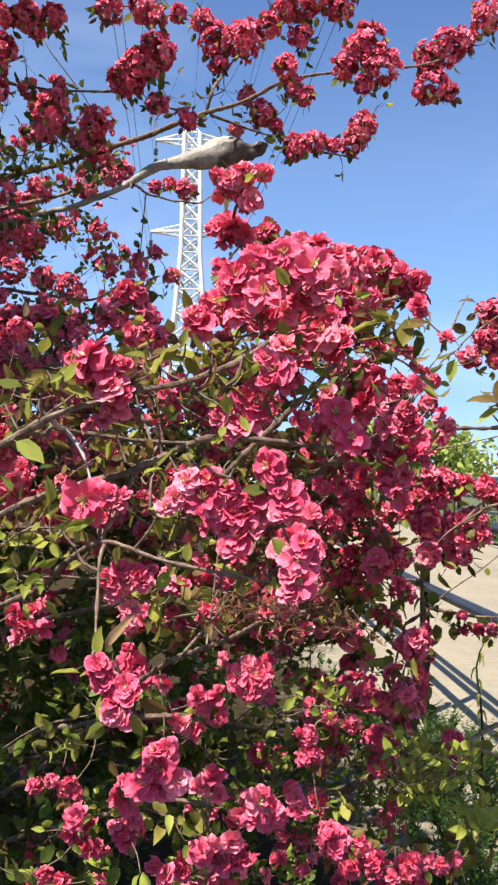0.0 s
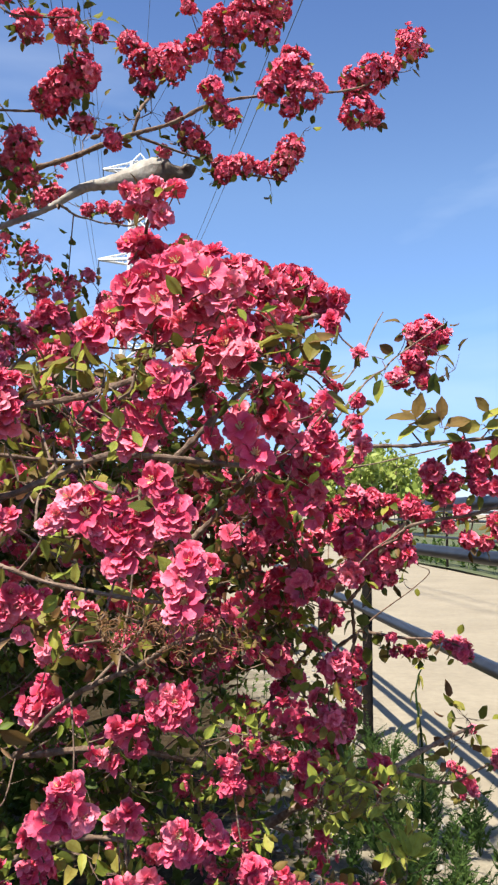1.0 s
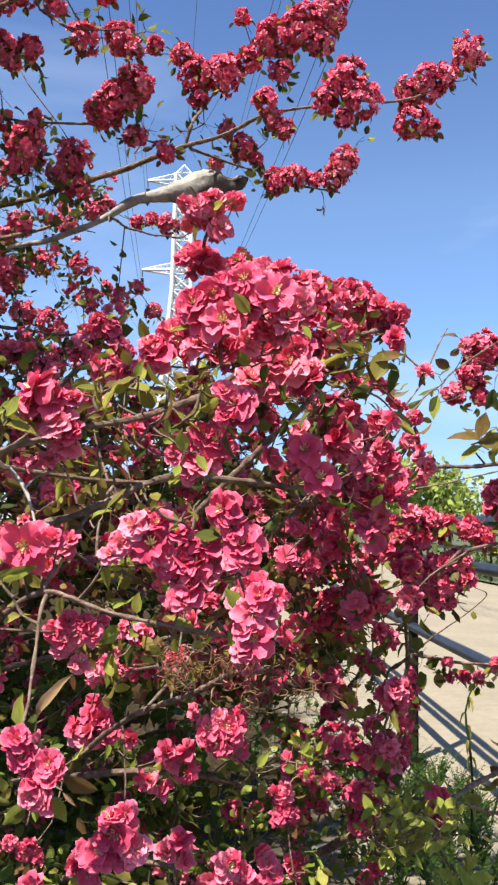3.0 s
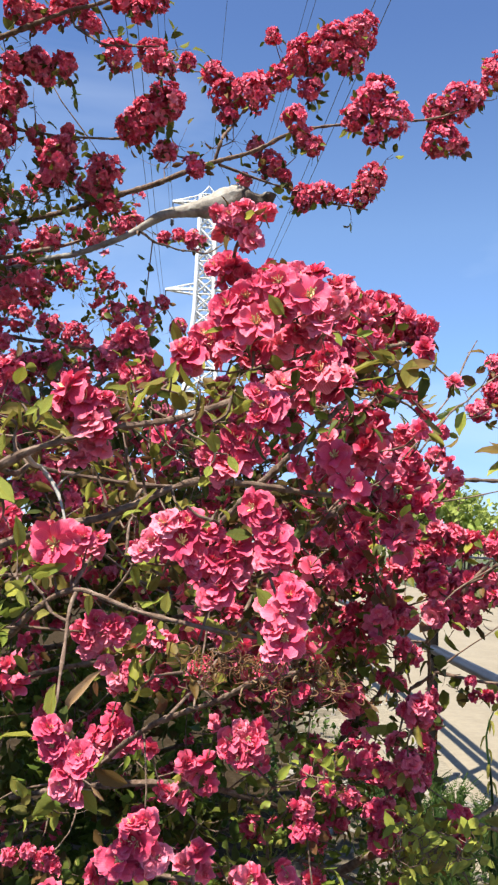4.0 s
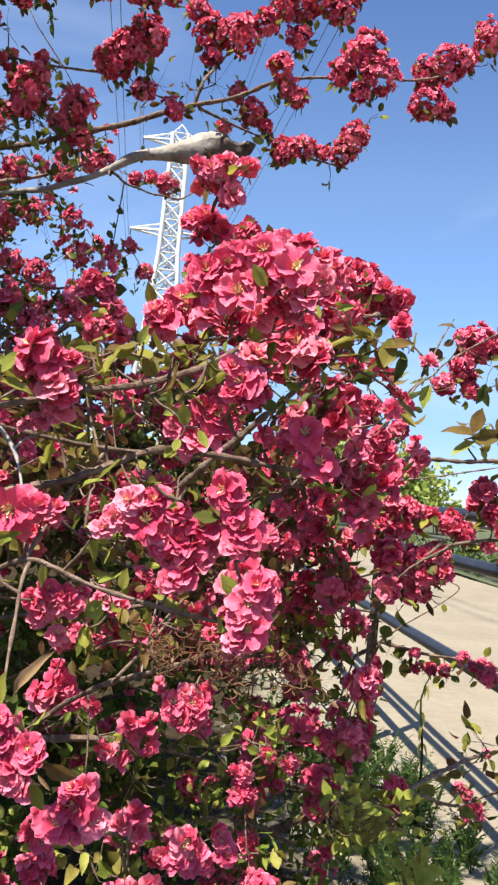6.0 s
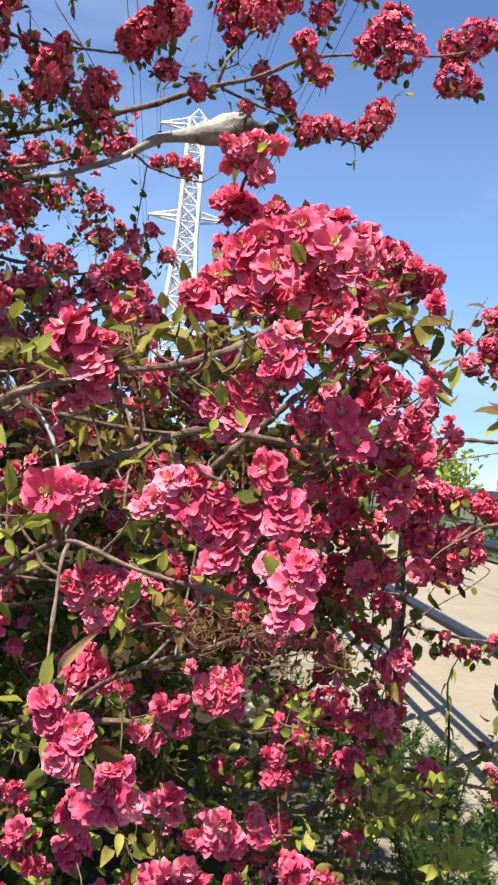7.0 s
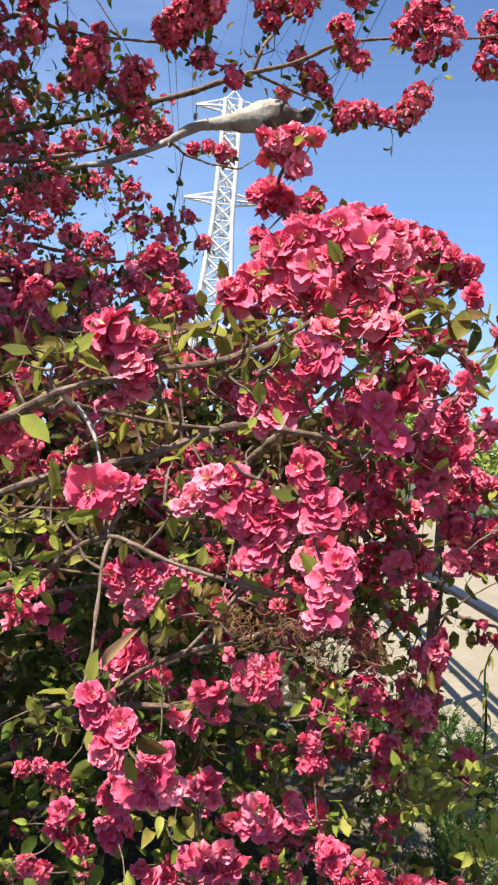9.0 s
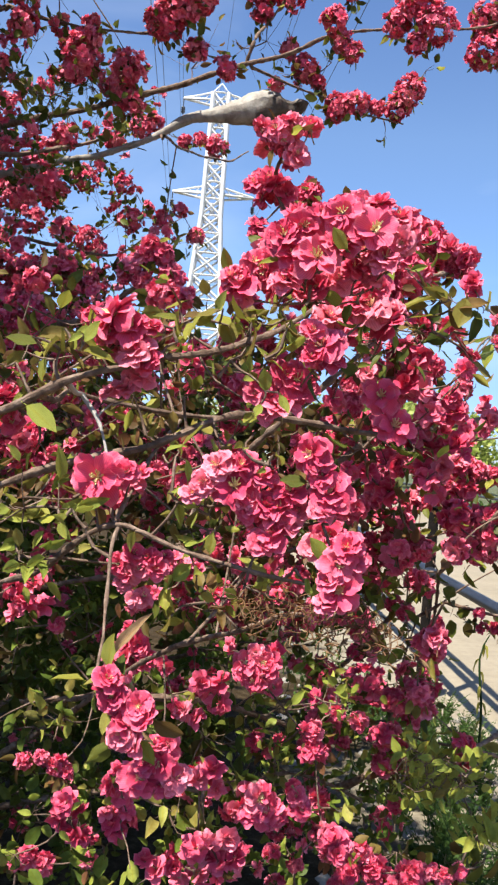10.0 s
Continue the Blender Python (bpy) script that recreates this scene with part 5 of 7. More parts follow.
sprig(0.176, 2.449, 2.271, 0.064, 8, 0.034, LEAF)
sprig(-0.362, 2.504, 2.169, 0.081, 10, 0.034, LEAF)
sprig(-0.445, 2.508, 2.193, 0.064, 7, 0.034, LEAF)
sprig(-0.200, 2.477, 2.314, 0.048, 4, 0.034, LEAF)
sprig(0.183, 2.441, 2.352, 0.048, 5, 0.034, LEAF)
sprig(0.230, 2.422, 2.518, 0.056, 6, 0.034, LEAF)
sprig(-0.215, 2.452, 2.603, 0.056, 6, 0.034, LEAF)
sprig(0.347, 2.442, 2.183, 0.032, 2, 0.034, LEAF)
sprig(0.169, 2.457, 2.189, 0.032, 2, 0.034, LEAF)
sprig(0.442, 2.419, 2.346, 0.032, 3, 0.034, LEAF)
sprig(0.746, 2.378, 2.522, 0.040, 3, 0.034, LEAF)
sprig(-0.677, 2.195, 2.437, 0.089, 12, 0.036, LEAF, (0.05, 0.45))
sprig(-0.697, 2.206, 2.346, 0.089, 12, 0.036, LEAF, (0.05, 0.45))
sprig(-0.565, 2.220, 2.228, 0.074, 8, 0.036, LEAF, (0.05, 0.45))
sprig(-0.567, 2.234, 2.109, 0.089, 12, 0.036, LEAF, (0.05, 0.45))
sprig(-0.643, 2.232, 2.131, 0.074, 10, 0.036, LEAF, (0.05, 0.45))
sprig(-0.506, 2.235, 2.101, 0.066, 8, 0.036, LEAF, (0.05, 0.45))
sprig(-0.421, 2.230, 2.133, 0.066, 8, 0.036, LEAF, (0.05, 0.45))
sprig(-0.517, 2.206, 2.336, 0.059, 6, 0.036, LEAF, (0.05, 0.45))
sprig(-0.333, 2.180, 2.548, 0.037, 4, 0.036, LEAF, (0.05, 0.45))
sprig(-0.300, 2.183, 2.522, 0.037, 3, 0.036, LEAF, (0.05, 0.45))
sprig(-0.207, 2.186, 2.488, 0.059, 8, 0.036, LEAF, (0.05, 0.45))
sprig(-0.150, 2.183, 2.509, 0.044, 5, 0.036, LEAF, (0.05, 0.45))
sprig(-0.537, 2.185, 2.511, 0.044, 4, 0.036, LEAF, (0.05, 0.45))
sprig(-0.478, 2.200, 2.385, 0.022, 2, 0.036, LEAF, (0.05, 0.45))
sprig(-0.445, 2.196, 2.418, 0.022, 2, 0.036, LEAF, (0.05, 0.45))
sprig(-0.168, 2.212, 2.271, 0.037, 4, 0.036, LEAF, (0.05, 0.45))
sprig(-0.793, 3.318, 2.315, 0.155, 12, 0.042, LEAF, (0.0, 0.35))
sprig(-0.611, 3.320, 2.291, 0.155, 12, 0.042, LEAF, (0.0, 0.35))
sprig(-0.913, 3.334, 2.192, 0.155, 12, 0.042, LEAF, (0.0, 0.35))
sprig(-0.499, 3.345, 2.081, 0.111, 9, 0.042, LEAF, (0.0, 0.35))
sprig(-0.296, 3.347, 2.059, 0.089, 8, 0.042, LEAF, (0.0, 0.35))
sprig(-0.347, 3.339, 2.120, 0.066, 6, 0.042, LEAF, (0.0, 0.35))
sprig(-0.624, 3.355, 2.001, 0.133, 10, 0.042, LEAF, (0.0, 0.35))
sprig(-0.884, 3.365, 1.929, 0.155, 12, 0.042, LEAF, (0.0, 0.35))
sprig(-0.727, 3.341, 2.123, 0.111, 8, 0.042, LEAF, (0.0, 0.35))
sprig(-0.228, 3.348, 2.044, 0.055, 5, 0.042, LEAF, (0.0, 0.35))
sprig(-0.971, 3.319, 2.318, 0.133, 10, 0.042, LEAF, (0.0, 0.35))
sprig(-0.849, 3.306, 2.420, 0.111, 8, 0.042, LEAF, (0.0, 0.35))
sprig(-1.008, 3.304, 2.447, 0.111, 8, 0.042, LEAF, (0.0, 0.35))
sprig(-0.986, 3.351, 2.051, 0.133, 10, 0.042, LEAF, (0.0, 0.35))
sprig(-0.204, 1.992, 1.592, 0.064, 9, 0.05, LEAF)
sprig(-0.168, 1.990, 1.609, 0.051, 7, 0.05, LEAF)
sprig(-0.406, 1.998, 1.558, 0.064, 8, 0.05, LEAF)
sprig(-0.286, 1.988, 1.634, 0.038, 4, 0.05, LEAF)
sprig(-0.190, 1.980, 1.696, 0.038, 5, 0.05, LEAF)
sprig(-0.458, 2.011, 1.450, 0.064, 6, 0.05, LEAF)
sprig(-0.053, 1.915, 0.697, 0.059, 7, 0.039, GREEN)
sprig(-0.015, 1.915, 0.665, 0.059, 6, 0.039, GREEN)
sprig(-0.109, 1.916, 0.668, 0.059, 6, 0.039, GREEN)
sprig(0.143, 1.910, 0.751, 0.059, 7, 0.039, GREEN)
sprig(0.199, 1.909, 0.780, 0.053, 5, 0.039, GREEN)
sprig(0.237, 1.909, 0.748, 0.053, 5, 0.039, GREEN)
sprig(0.084, 1.911, 0.745, 0.053, 4, 0.039, GREEN)
sprig(-0.156, 1.914, 0.794, 0.071, 6, 0.039, GREEN)
sprig(-0.299, 1.919, 0.674, 0.071, 7, 0.039, GREEN)
sprig(-0.368, 1.921, 0.656, 0.071, 6, 0.039, GREEN)
sprig(-0.330, 1.921, 0.624, 0.059, 6, 0.039, GREEN)
sprig(-0.352, 1.924, 0.481, 0.059, 6, 0.039, GREEN)
sprig(-0.308, 1.922, 0.520, 0.047, 4, 0.039, GREEN)
sprig(-0.037, 1.918, 0.522, 0.059, 5, 0.039, GREEN)
sprig(0.057, 1.913, 0.660, 0.059, 5, 0.039, GREEN)
sprig(0.131, 1.913, 0.620, 0.053, 4, 0.039, GREEN)
sprig(-0.052, 1.465, 0.676, 0.035, 8, 0.038, GREEN)
sprig(-0.017, 1.464, 0.671, 0.031, 4, 0.038, GREEN)
sprig(-0.153, 1.467, 0.632, 0.035, 7, 0.038, GREEN)
sprig(-0.210, 1.467, 0.679, 0.026, 4, 0.038, GREEN)
sprig(-0.108, 1.465, 0.715, 0.022, 3, 0.038, GREEN)
sprig(-0.063, 1.464, 0.701, 0.035, 6, 0.038, GREEN)
sprig(-0.292, 1.470, 0.610, 0.044, 9, 0.038, GREEN)
sprig(-0.022, 1.465, 0.635, 0.035, 5, 0.038, GREEN)
sprig(0.384, 1.717, 0.699, 0.062, 12, 0.027, GREEN, (0.45, 0.80))
sprig(0.427, 1.714, 0.693, 0.062, 12, 0.027, GREEN, (0.45, 0.80))
sprig(0.451, 1.715, 0.664, 0.052, 8, 0.027, GREEN, (0.45, 0.80))
sprig(0.366, 1.721, 0.676, 0.042, 5, 0.027, GREEN, (0.45, 0.80))
sprig(0.478, 1.709, 0.698, 0.042, 5, 0.027, GREEN, (0.45, 0.80))
sprig(0.337, 1.725, 0.652, 0.042, 5, 0.027, GREEN, (0.45, 0.80))
sprig(0.401, 1.712, 0.742, 0.042, 6, 0.027, GREEN, (0.45, 0.80))
sprig(0.389, 1.720, 0.658, 0.052, 8, 0.027, GREEN, (0.45, 0.80))
sprig(0.422, 1.711, 0.734, 0.042, 5, 0.027, GREEN, (0.45, 0.80))
sprig(0.260, 2.078, 0.730, 0.064, 6, 0.041, GREEN)
sprig(0.295, 2.072, 0.759, 0.051, 4, 0.041, GREEN)
sprig(0.347, 2.068, 0.751, 0.051, 4, 0.041, GREEN)
sprig(0.494, 2.051, 0.805, 0.038, 2, 0.041, GREEN)
sprig(0.392, 2.059, 0.807, 0.038, 2, 0.041, GREEN)
sprig(0.440, 2.053, 0.837, 0.038, 2, 0.041, GREEN)
sprig(0.326, 2.053, 0.941, 0.064, 4, 0.041, GREEN)
sprig(0.373, 2.045, 0.984, 0.051, 4, 0.041, GREEN)
sprig(0.354, 2.052, 0.918, 0.051, 4, 0.041, GREEN)
sprig(0.751, 2.026, 0.762, 0.059, 9, 0.04, LEAF)
sprig(0.727, 2.034, 0.709, 0.052, 8, 0.04, LEAF)
sprig(0.716, 2.042, 0.644, 0.052, 8, 0.04, LEAF)
sprig(0.630, 2.027, 0.890, 0.020, 3, 0.04, LEAF)
sprig(0.669, 2.021, 0.903, 0.024, 4, 0.04, LEAF)
sprig(0.551, 2.032, 0.928, 0.033, 5, 0.04, LEAF)
sprig(0.524, 2.032, 0.966, 0.033, 5, 0.04, LEAF)
sprig(0.479, 1.573, 0.608, 0.060, 10, 0.042, LEAF)
sprig(0.449, 1.576, 0.567, 0.050, 9, 0.042, LEAF)
sprig(0.328, 1.578, 0.606, 0.040, 7, 0.042, LEAF)
sprig(0.488, 2.128, 1.073, 0.054, 6, 0.04, LEAF)
sprig(0.442, 2.138, 1.002, 0.054, 7, 0.04, LEAF)
sprig(0.386, 2.141, 1.023, 0.054, 6, 0.04, LEAF)
sprig(0.487, 2.116, 1.208, 0.054, 5, 0.04, LEAF)
sprig(0.547, 2.104, 1.281, 0.040, 4, 0.04, LEAF)
sprig(0.637, 2.116, 1.061, 0.027, 2, 0.04, LEAF)
sprig(0.398, 2.128, 1.159, 0.040, 4, 0.04, LEAF)
sprig(0.305, 2.147, 1.028, 0.054, 6, 0.04, LEAF)
bunch(0.111, 1.272, 1.414, 0.014, 1)
bunch(0.161, 1.271, 1.381, 0.015, 1)
bunch(0.224, 1.260, 1.449, 0.015, 1)
bunch(0.262, 1.256, 1.452, 0.014, 1)
bunch(0.119, 1.278, 1.345, 0.014, 1)
bunch(0.239, 1.272, 1.303, 0.015, 1)
bunch(0.213, 1.278, 1.262, 0.014, 1)
bunch(0.271, 1.270, 1.291, 0.014, 1)
bunch(0.323, 1.878, 1.204, 0.026, 12)
bunch(0.372, 1.876, 1.185, 0.026, 12)
bunch(0.305, 1.884, 1.155, 0.024, 10)
bunch(0.424, 1.865, 1.249, 0.024, 10)
bunch(0.355, 1.882, 1.125, 0.024, 10)
bunch(0.247, 1.880, 1.255, 0.026, 12)
bunch(0.206, 1.878, 1.310, 0.026, 12)
bunch(0.284, 1.878, 1.235, 0.024, 10)
bunch(0.389, 1.848, 1.470, 0.026, 12)
bunch(0.452, 1.847, 1.429, 0.024, 10)
bunch(0.459, 1.842, 1.477, 0.021, 8)
# dark-hued leaves colour in the shade below the peak cluster
sprig(0.115, 1.241, 1.426, 0.034, 9, 0.03, LEAF, (0.0, 0.25))
sprig(0.153, 1.238, 1.415, 0.034, 9, 0.03, LEAF, (0.0, 0.25))
sprig(0.191, 1.235, 1.418, 0.034, 9, 0.03, LEAF, (0.0, 0.25))
sprig(0.219, 1.231, 1.436, 0.034, 9, 0.03, LEAF, (0.0, 0.25))
sprig(0.227, 1.244, 1.286, 0.030, 8, 0.03, LEAF, (0.0, 0.25))
sprig(0.160, 1.250, 1.280, 0.030, 7, 0.03, LEAF, (0.0, 0.25))
sprig(0.379, 1.663, 0.748, 0.045, 5, 0.029, GREEN, (0.6, 0.75))
sprig(0.428, 1.657, 0.763, 0.035, 4, 0.029, GREEN, (0.6, 0.75))
sprig(0.470, 1.655, 0.747, 0.035, 4, 0.029, GREEN, (0.6, 0.75))
sprig(0.347, 1.672, 0.674, 0.045, 5, 0.029, GREEN, (0.6, 0.75))
sprig(0.407, 1.667, 0.680, 0.045, 6, 0.029, GREEN, (0.6, 0.75))
sprig(0.457, 1.662, 0.685, 0.040, 4, 0.029, GREEN, (0.6, 0.75))
sprig(0.504, 1.656, 0.710, 0.030, 2, 0.029, GREEN, (0.6, 0.75))
# brown-maroon leaf hues stand for shaded blossom here
sprig(0.096, 1.282, 1.426, 0.033, 4, 0.027, LEAF, (0.8, 0.97))
sprig(0.132, 1.279, 1.429, 0.033, 4, 0.027, LEAF, (0.8, 0.97))
sprig(0.168, 1.276, 1.426, 0.033, 4, 0.027, LEAF, (0.8, 0.97))
sprig(0.206, 1.274, 1.415, 0.033, 4, 0.027, LEAF, (0.8, 0.97))
sprig(0.196, 1.279, 1.370, 0.033, 4, 0.027, LEAF, (0.8, 0.97))
sprig(0.208, 1.270, 1.459, 0.022, 3, 0.027, LEAF, (0.8, 0.97))
sprig(0.100, 1.279, 1.455, 0.025, 3, 0.027, LEAF, (0.8, 0.97))
sprig(0.201, 1.288, 1.262, 0.029, 3, 0.027, LEAF, (0.8, 0.97))
sprig(0.138, 1.290, 1.299, 0.029, 3, 0.027, LEAF, (0.8, 0.97))
bunch(0.137, 1.866, 1.515, 0.031, 14)
bunch(0.194, 1.859, 1.533, 0.031, 14)
bunch(0.256, 1.857, 1.503, 0.031, 14)
bunch(0.316, 1.853, 1.486, 0.031, 14)
bunch(0.229, 1.867, 1.418, 0.031, 14)
bunch(0.368, 1.852, 1.444, 0.031, 14)
bunch(0.334, 1.866, 1.323, 0.028, 12)
bunch(0.189, 1.876, 1.355, 0.028, 12)
bunch(0.296, 1.877, 1.237, 0.028, 12)
sprig(-0.019, 1.209, 1.443, 0.026, 8, 0.028, LEAF, (0.35, 0.75))
sprig(0.013, 1.209, 1.424, 0.026, 8, 0.028, LEAF, (0.35, 0.75))
sprig(0.052, 1.207, 1.413, 0.026, 8, 0.028, LEAF, (0.35, 0.75))
sprig(-0.007, 1.212, 1.407, 0.026, 6, 0.028, LEAF, (0.35, 0.75))
sprig(0.033, 1.204, 1.448, 0.022, 6, 0.028, LEAF, (0.35, 0.75))
bunch(-0.010, 1.806, 1.510, 0.027, 11)
bunch(0.038, 1.804, 1.492, 0.027, 11)
bunch(0.081, 1.798, 1.519, 0.027, 11)
bunch(0.120, 1.800, 1.478, 0.027, 11)
bunch(0.065, 1.806, 1.460, 0.027, 11)
bunch(-0.028, 1.811, 1.474, 0.027, 11)
bunch(0.009, 1.800, 1.546, 0.025, 11)
sprig(0.361, 1.656, 0.746, 0.038, 6, 0.030, GREEN, (0.6, 0.78))
sprig(0.412, 1.656, 0.740, 0.038, 6, 0.030, GREEN, (0.6, 0.78))
sprig(0.395, 1.657, 0.708, 0.032, 4, 0.030, GREEN, (0.6, 0.78))
sprig(0.440, 1.655, 0.763, 0.025, 2, 0.030, GREEN, (0.6, 0.78))
sprig(0.334, 1.658, 0.713, 0.025, 2, 0.030, GREEN, (0.6, 0.78))
sprig(0.495, 1.657, 0.616, 0.040, 5, 0.030, GREEN, (0.6, 0.78))
sprig(0.468, 1.658, 0.573, 0.035, 4, 0.030, GREEN, (0.6, 0.78))
sprig(0.268, 1.658, 0.767, 0.030, 3, 0.030, GREEN, (0.6, 0.78))
sprig(0.222, 1.657, 0.824, 0.030, 3, 0.030, GREEN, (0.6, 0.78))
sprig(-0.531, 2.279, 2.120, 0.074, 14, 0.034, LEAF, (0.1, 0.4))
sprig(-0.446, 2.268, 2.158, 0.059, 10, 0.034, LEAF, (0.1, 0.4))
sprig(-0.383, 2.268, 2.121, 0.059, 10, 0.034, LEAF, (0.1, 0.4))
sprig(-0.497, 2.266, 2.212, 0.052, 8, 0.034, LEAF, (0.1, 0.4))
sprig(-0.540, 2.284, 2.074, 0.059, 8, 0.034, LEAF, (0.1, 0.4))
sprig(0.027, 2.013, 1.441, 0.057, 14, 0.034, LEAF, (0.0, 0.3))
sprig(0.107, 2.010, 1.411, 0.057, 14, 0.034, LEAF, (0.0, 0.3))
sprig(0.139, 2.015, 1.351, 0.057, 14, 0.034, LEAF, (0.0, 0.3))
sprig(0.073, 2.005, 1.484, 0.051, 10, 0.034, LEAF, (0.0, 0.3))
sprig(-0.051, 2.018, 1.446, 0.051, 10, 0.034, LEAF, (0.0, 0.3))
bunch(0.117, 2.114, 1.379, 0.036, 20)
bunch(0.137, 2.105, 1.448, 0.036, 20)
bunch(0.045, 2.114, 1.425, 0.036, 20)
bunch(0.172, 2.097, 1.492, 0.036, 20)
bunch(-0.691, 3.212, 2.356, 0.061, 55)
bunch(-0.519, 3.210, 2.364, 0.049, 35)
bunch(-0.750, 3.218, 2.307, 0.051, 38)
bunch(-0.807, 3.227, 2.236, 0.061, 55)
bunch(-0.696, 3.230, 2.206, 0.061, 55)
bunch(-0.610, 3.229, 2.215, 0.057, 48)
bunch(-0.469, 3.229, 2.209, 0.045, 29)
bunch(-0.902, 3.219, 2.312, 0.057, 48)
bunch(-0.995, 3.213, 2.367, 0.057, 48)
bunch(-0.896, 3.202, 2.452, 0.051, 38)
bunch(-0.985, 3.199, 2.475, 0.045, 29)
bunch(-0.758, 3.234, 2.177, 0.053, 41)
bunch(-1.071, 3.622, 2.316, 0.078, 89)
bunch(-0.967, 3.629, 2.255, 0.078, 89)
bunch(-1.130, 3.611, 2.406, 0.069, 70)
bunch(-0.895, 3.641, 2.154, 0.069, 70)
bunch(-0.758, 3.644, 2.120, 0.065, 60)
bunch(-0.658, 3.646, 2.095, 0.065, 60)
bunch(-0.616, 3.651, 2.051, 0.050, 37)
bunch(-1.079, 3.640, 2.170, 0.069, 70)
bunch(-0.820, 3.629, 2.246, 0.055, 44)

bloom(0.096, 0.900, 1.469, 1.14, 1.00, single=True)
bloom(0.047, 0.900, 1.441, 1.07, 1.00, single=True)
bloom(0.067, 0.900, 1.483, 0.96, 0.90)
bloom(0.074, 0.900, 1.458, 0.76, 0.90)
bloom(0.060, 0.900, 1.455, 0.65, 0.80)
bloom(0.108, 0.900, 1.446, 0.79, 0.80)
bloom(0.122, 0.900, 1.462, 0.68, 0.75)
bloom(0.017, 0.935, 1.467, 0.89, 0.80)
bloom(0.036, 0.935, 1.477, 0.91, 0.85)
bloom(0.086, 0.935, 1.503, 0.73, 0.70)
bloom(0.106, 0.935, 1.505, 0.73, 0.80)
bloom(0.127, 0.935, 1.493, 0.85, 0.85)
bloom(0.027, 0.935, 1.450, 0.75, 0.90)
bloom(0.086, 0.935, 1.443, 0.71, 0.70)
bloom(0.031, 0.935, 1.434, 0.77, 0.75)
bloom(0.071, 0.935, 1.430, 0.71, 0.70)
bloom(0.103, 0.935, 1.437, 0.59, 0.60)
bloom(0.053, 0.935, 1.423, 0.66, 0.70)
bloom(0.021, 0.935, 1.425, 0.75, 0.80)
bloom(0.095, 0.935, 1.460, 0.69, 0.80)
bloom(0.052, 0.935, 1.490, 0.69, 0.70)
bloom(0.004, 0.985, 1.444, 1.06, 0.95)
bloom(-0.020, 0.985, 1.428, 1.06, 0.90)
bloom(-0.007, 0.985, 1.451, 0.75, 0.80)
bloom(-0.029, 0.985, 1.435, 0.63, 0.60)
bloom(-0.021, 0.985, 1.418, 0.72, 0.70)
bloom(0.017, 0.985, 1.424, 0.60, 0.60)
bloom(0.043, 1.000, 1.479, 0.86, 0.80)
bloom(0.070, 1.000, 1.499, 0.87, 0.80)
bloom(0.092, 1.000, 1.505, 0.87, 0.80)
bloom(0.128, 1.000, 1.497, 0.87, 0.80)
bloom(0.119, 1.000, 1.458, 0.74, 0.70)
bloom(0.051, 1.000, 1.454, 0.86, 0.70)
bloom(0.084, 1.000, 1.469, 0.87, 0.80)
bloom(0.009, 1.000, 1.470, 0.74, 0.70)
bloom(0.147, 1.000, 1.476, 0.68, 0.60)
bloom(0.017, 1.000, 1.453, 0.74, 0.70)
bloom(0.076, 1.000, 1.431, 0.68, 0.60)
bloom(0.042, 1.000, 1.427, 0.62, 0.60)
bloom(0.098, 1.000, 1.436, 0.68, 0.60)
bloom(0.150, 1.000, 1.502, 0.62, 0.70)
bloom(0.128, 1.085, 1.436, 1.34, 0.95)
bloom(0.150, 1.085, 1.419, 1.06, 0.85)
bloom(0.112, 1.085, 1.438, 0.87, 0.70)
bloom(0.156, 1.085, 1.434, 0.68, 0.60)
bloom(0.134, 1.085, 1.457, 0.75, 0.60)
bloom(0.083, 1.085, 1.420, 1.01, 0.60)
bloom(0.097, 1.085, 1.409, 0.82, 0.60)
bloom(0.060, 0.912, 1.363, 1.01, 0.95)
bloom(0.050, 0.912, 1.376, 0.62, 0.60)
bloom(0.069, 0.912, 1.351, 0.62, 0.70)
bloom(0.051, 0.912, 1.352, 0.55, 0.70)
bloom(0.071, 0.912, 1.369, 0.55, 0.70)
bloom(0.043, 0.955, 1.334, 1.02, 0.95)
bloom(0.029, 0.955, 1.311, 1.00, 0.85)
bloom(0.010, 0.955, 1.328, 0.72, 0.80)
bloom(0.051, 0.955, 1.325, 0.70, 0.80)
bloom(0.019, 0.955, 1.304, 0.72, 0.70)
bloom(0.030, 0.955, 1.339, 0.70, 0.70)
bloom(0.003, 0.955, 1.317, 0.58, 0.60)
bloom(0.143, 1.060, 1.334, 1.02, 1.00, single=True, deep=True)
bloom(0.160, 1.055, 1.302, 1.06, 1.00, single=True, deep=True)
bloom(-0.011, 0.835, 1.232, 0.96, 1.00, single=True)
bloom(-0.026, 0.835, 1.248, 0.74, 0.85)
bloom(-0.006, 0.835, 1.250, 0.64, 0.70)
bloom(-0.036, 0.835, 1.234, 0.62, 0.75)
bloom(-0.044, 0.835, 1.224, 0.50, 0.60)
bloom(0.010, 0.835, 1.242, 0.64, 0.80)
bloom(0.020, 0.835, 1.247, 0.51, 0.50)
bloom(0.028, 0.835, 1.217, 0.80, 0.85)
bloom(0.035, 0.835, 1.232, 0.74, 0.80)
bloom(0.015, 0.835, 1.219, 0.68, 0.80)
bloom(0.003, 0.835, 1.215, 0.57, 0.80)
bloom(0.043, 0.835, 1.216, 0.53, 0.70)
bloom(0.024, 0.835, 1.197, 0.82, 0.80)
bloom(0.014, 0.835, 1.189, 0.64, 0.70)
bloom(0.035, 0.835, 1.205, 0.59, 0.75)
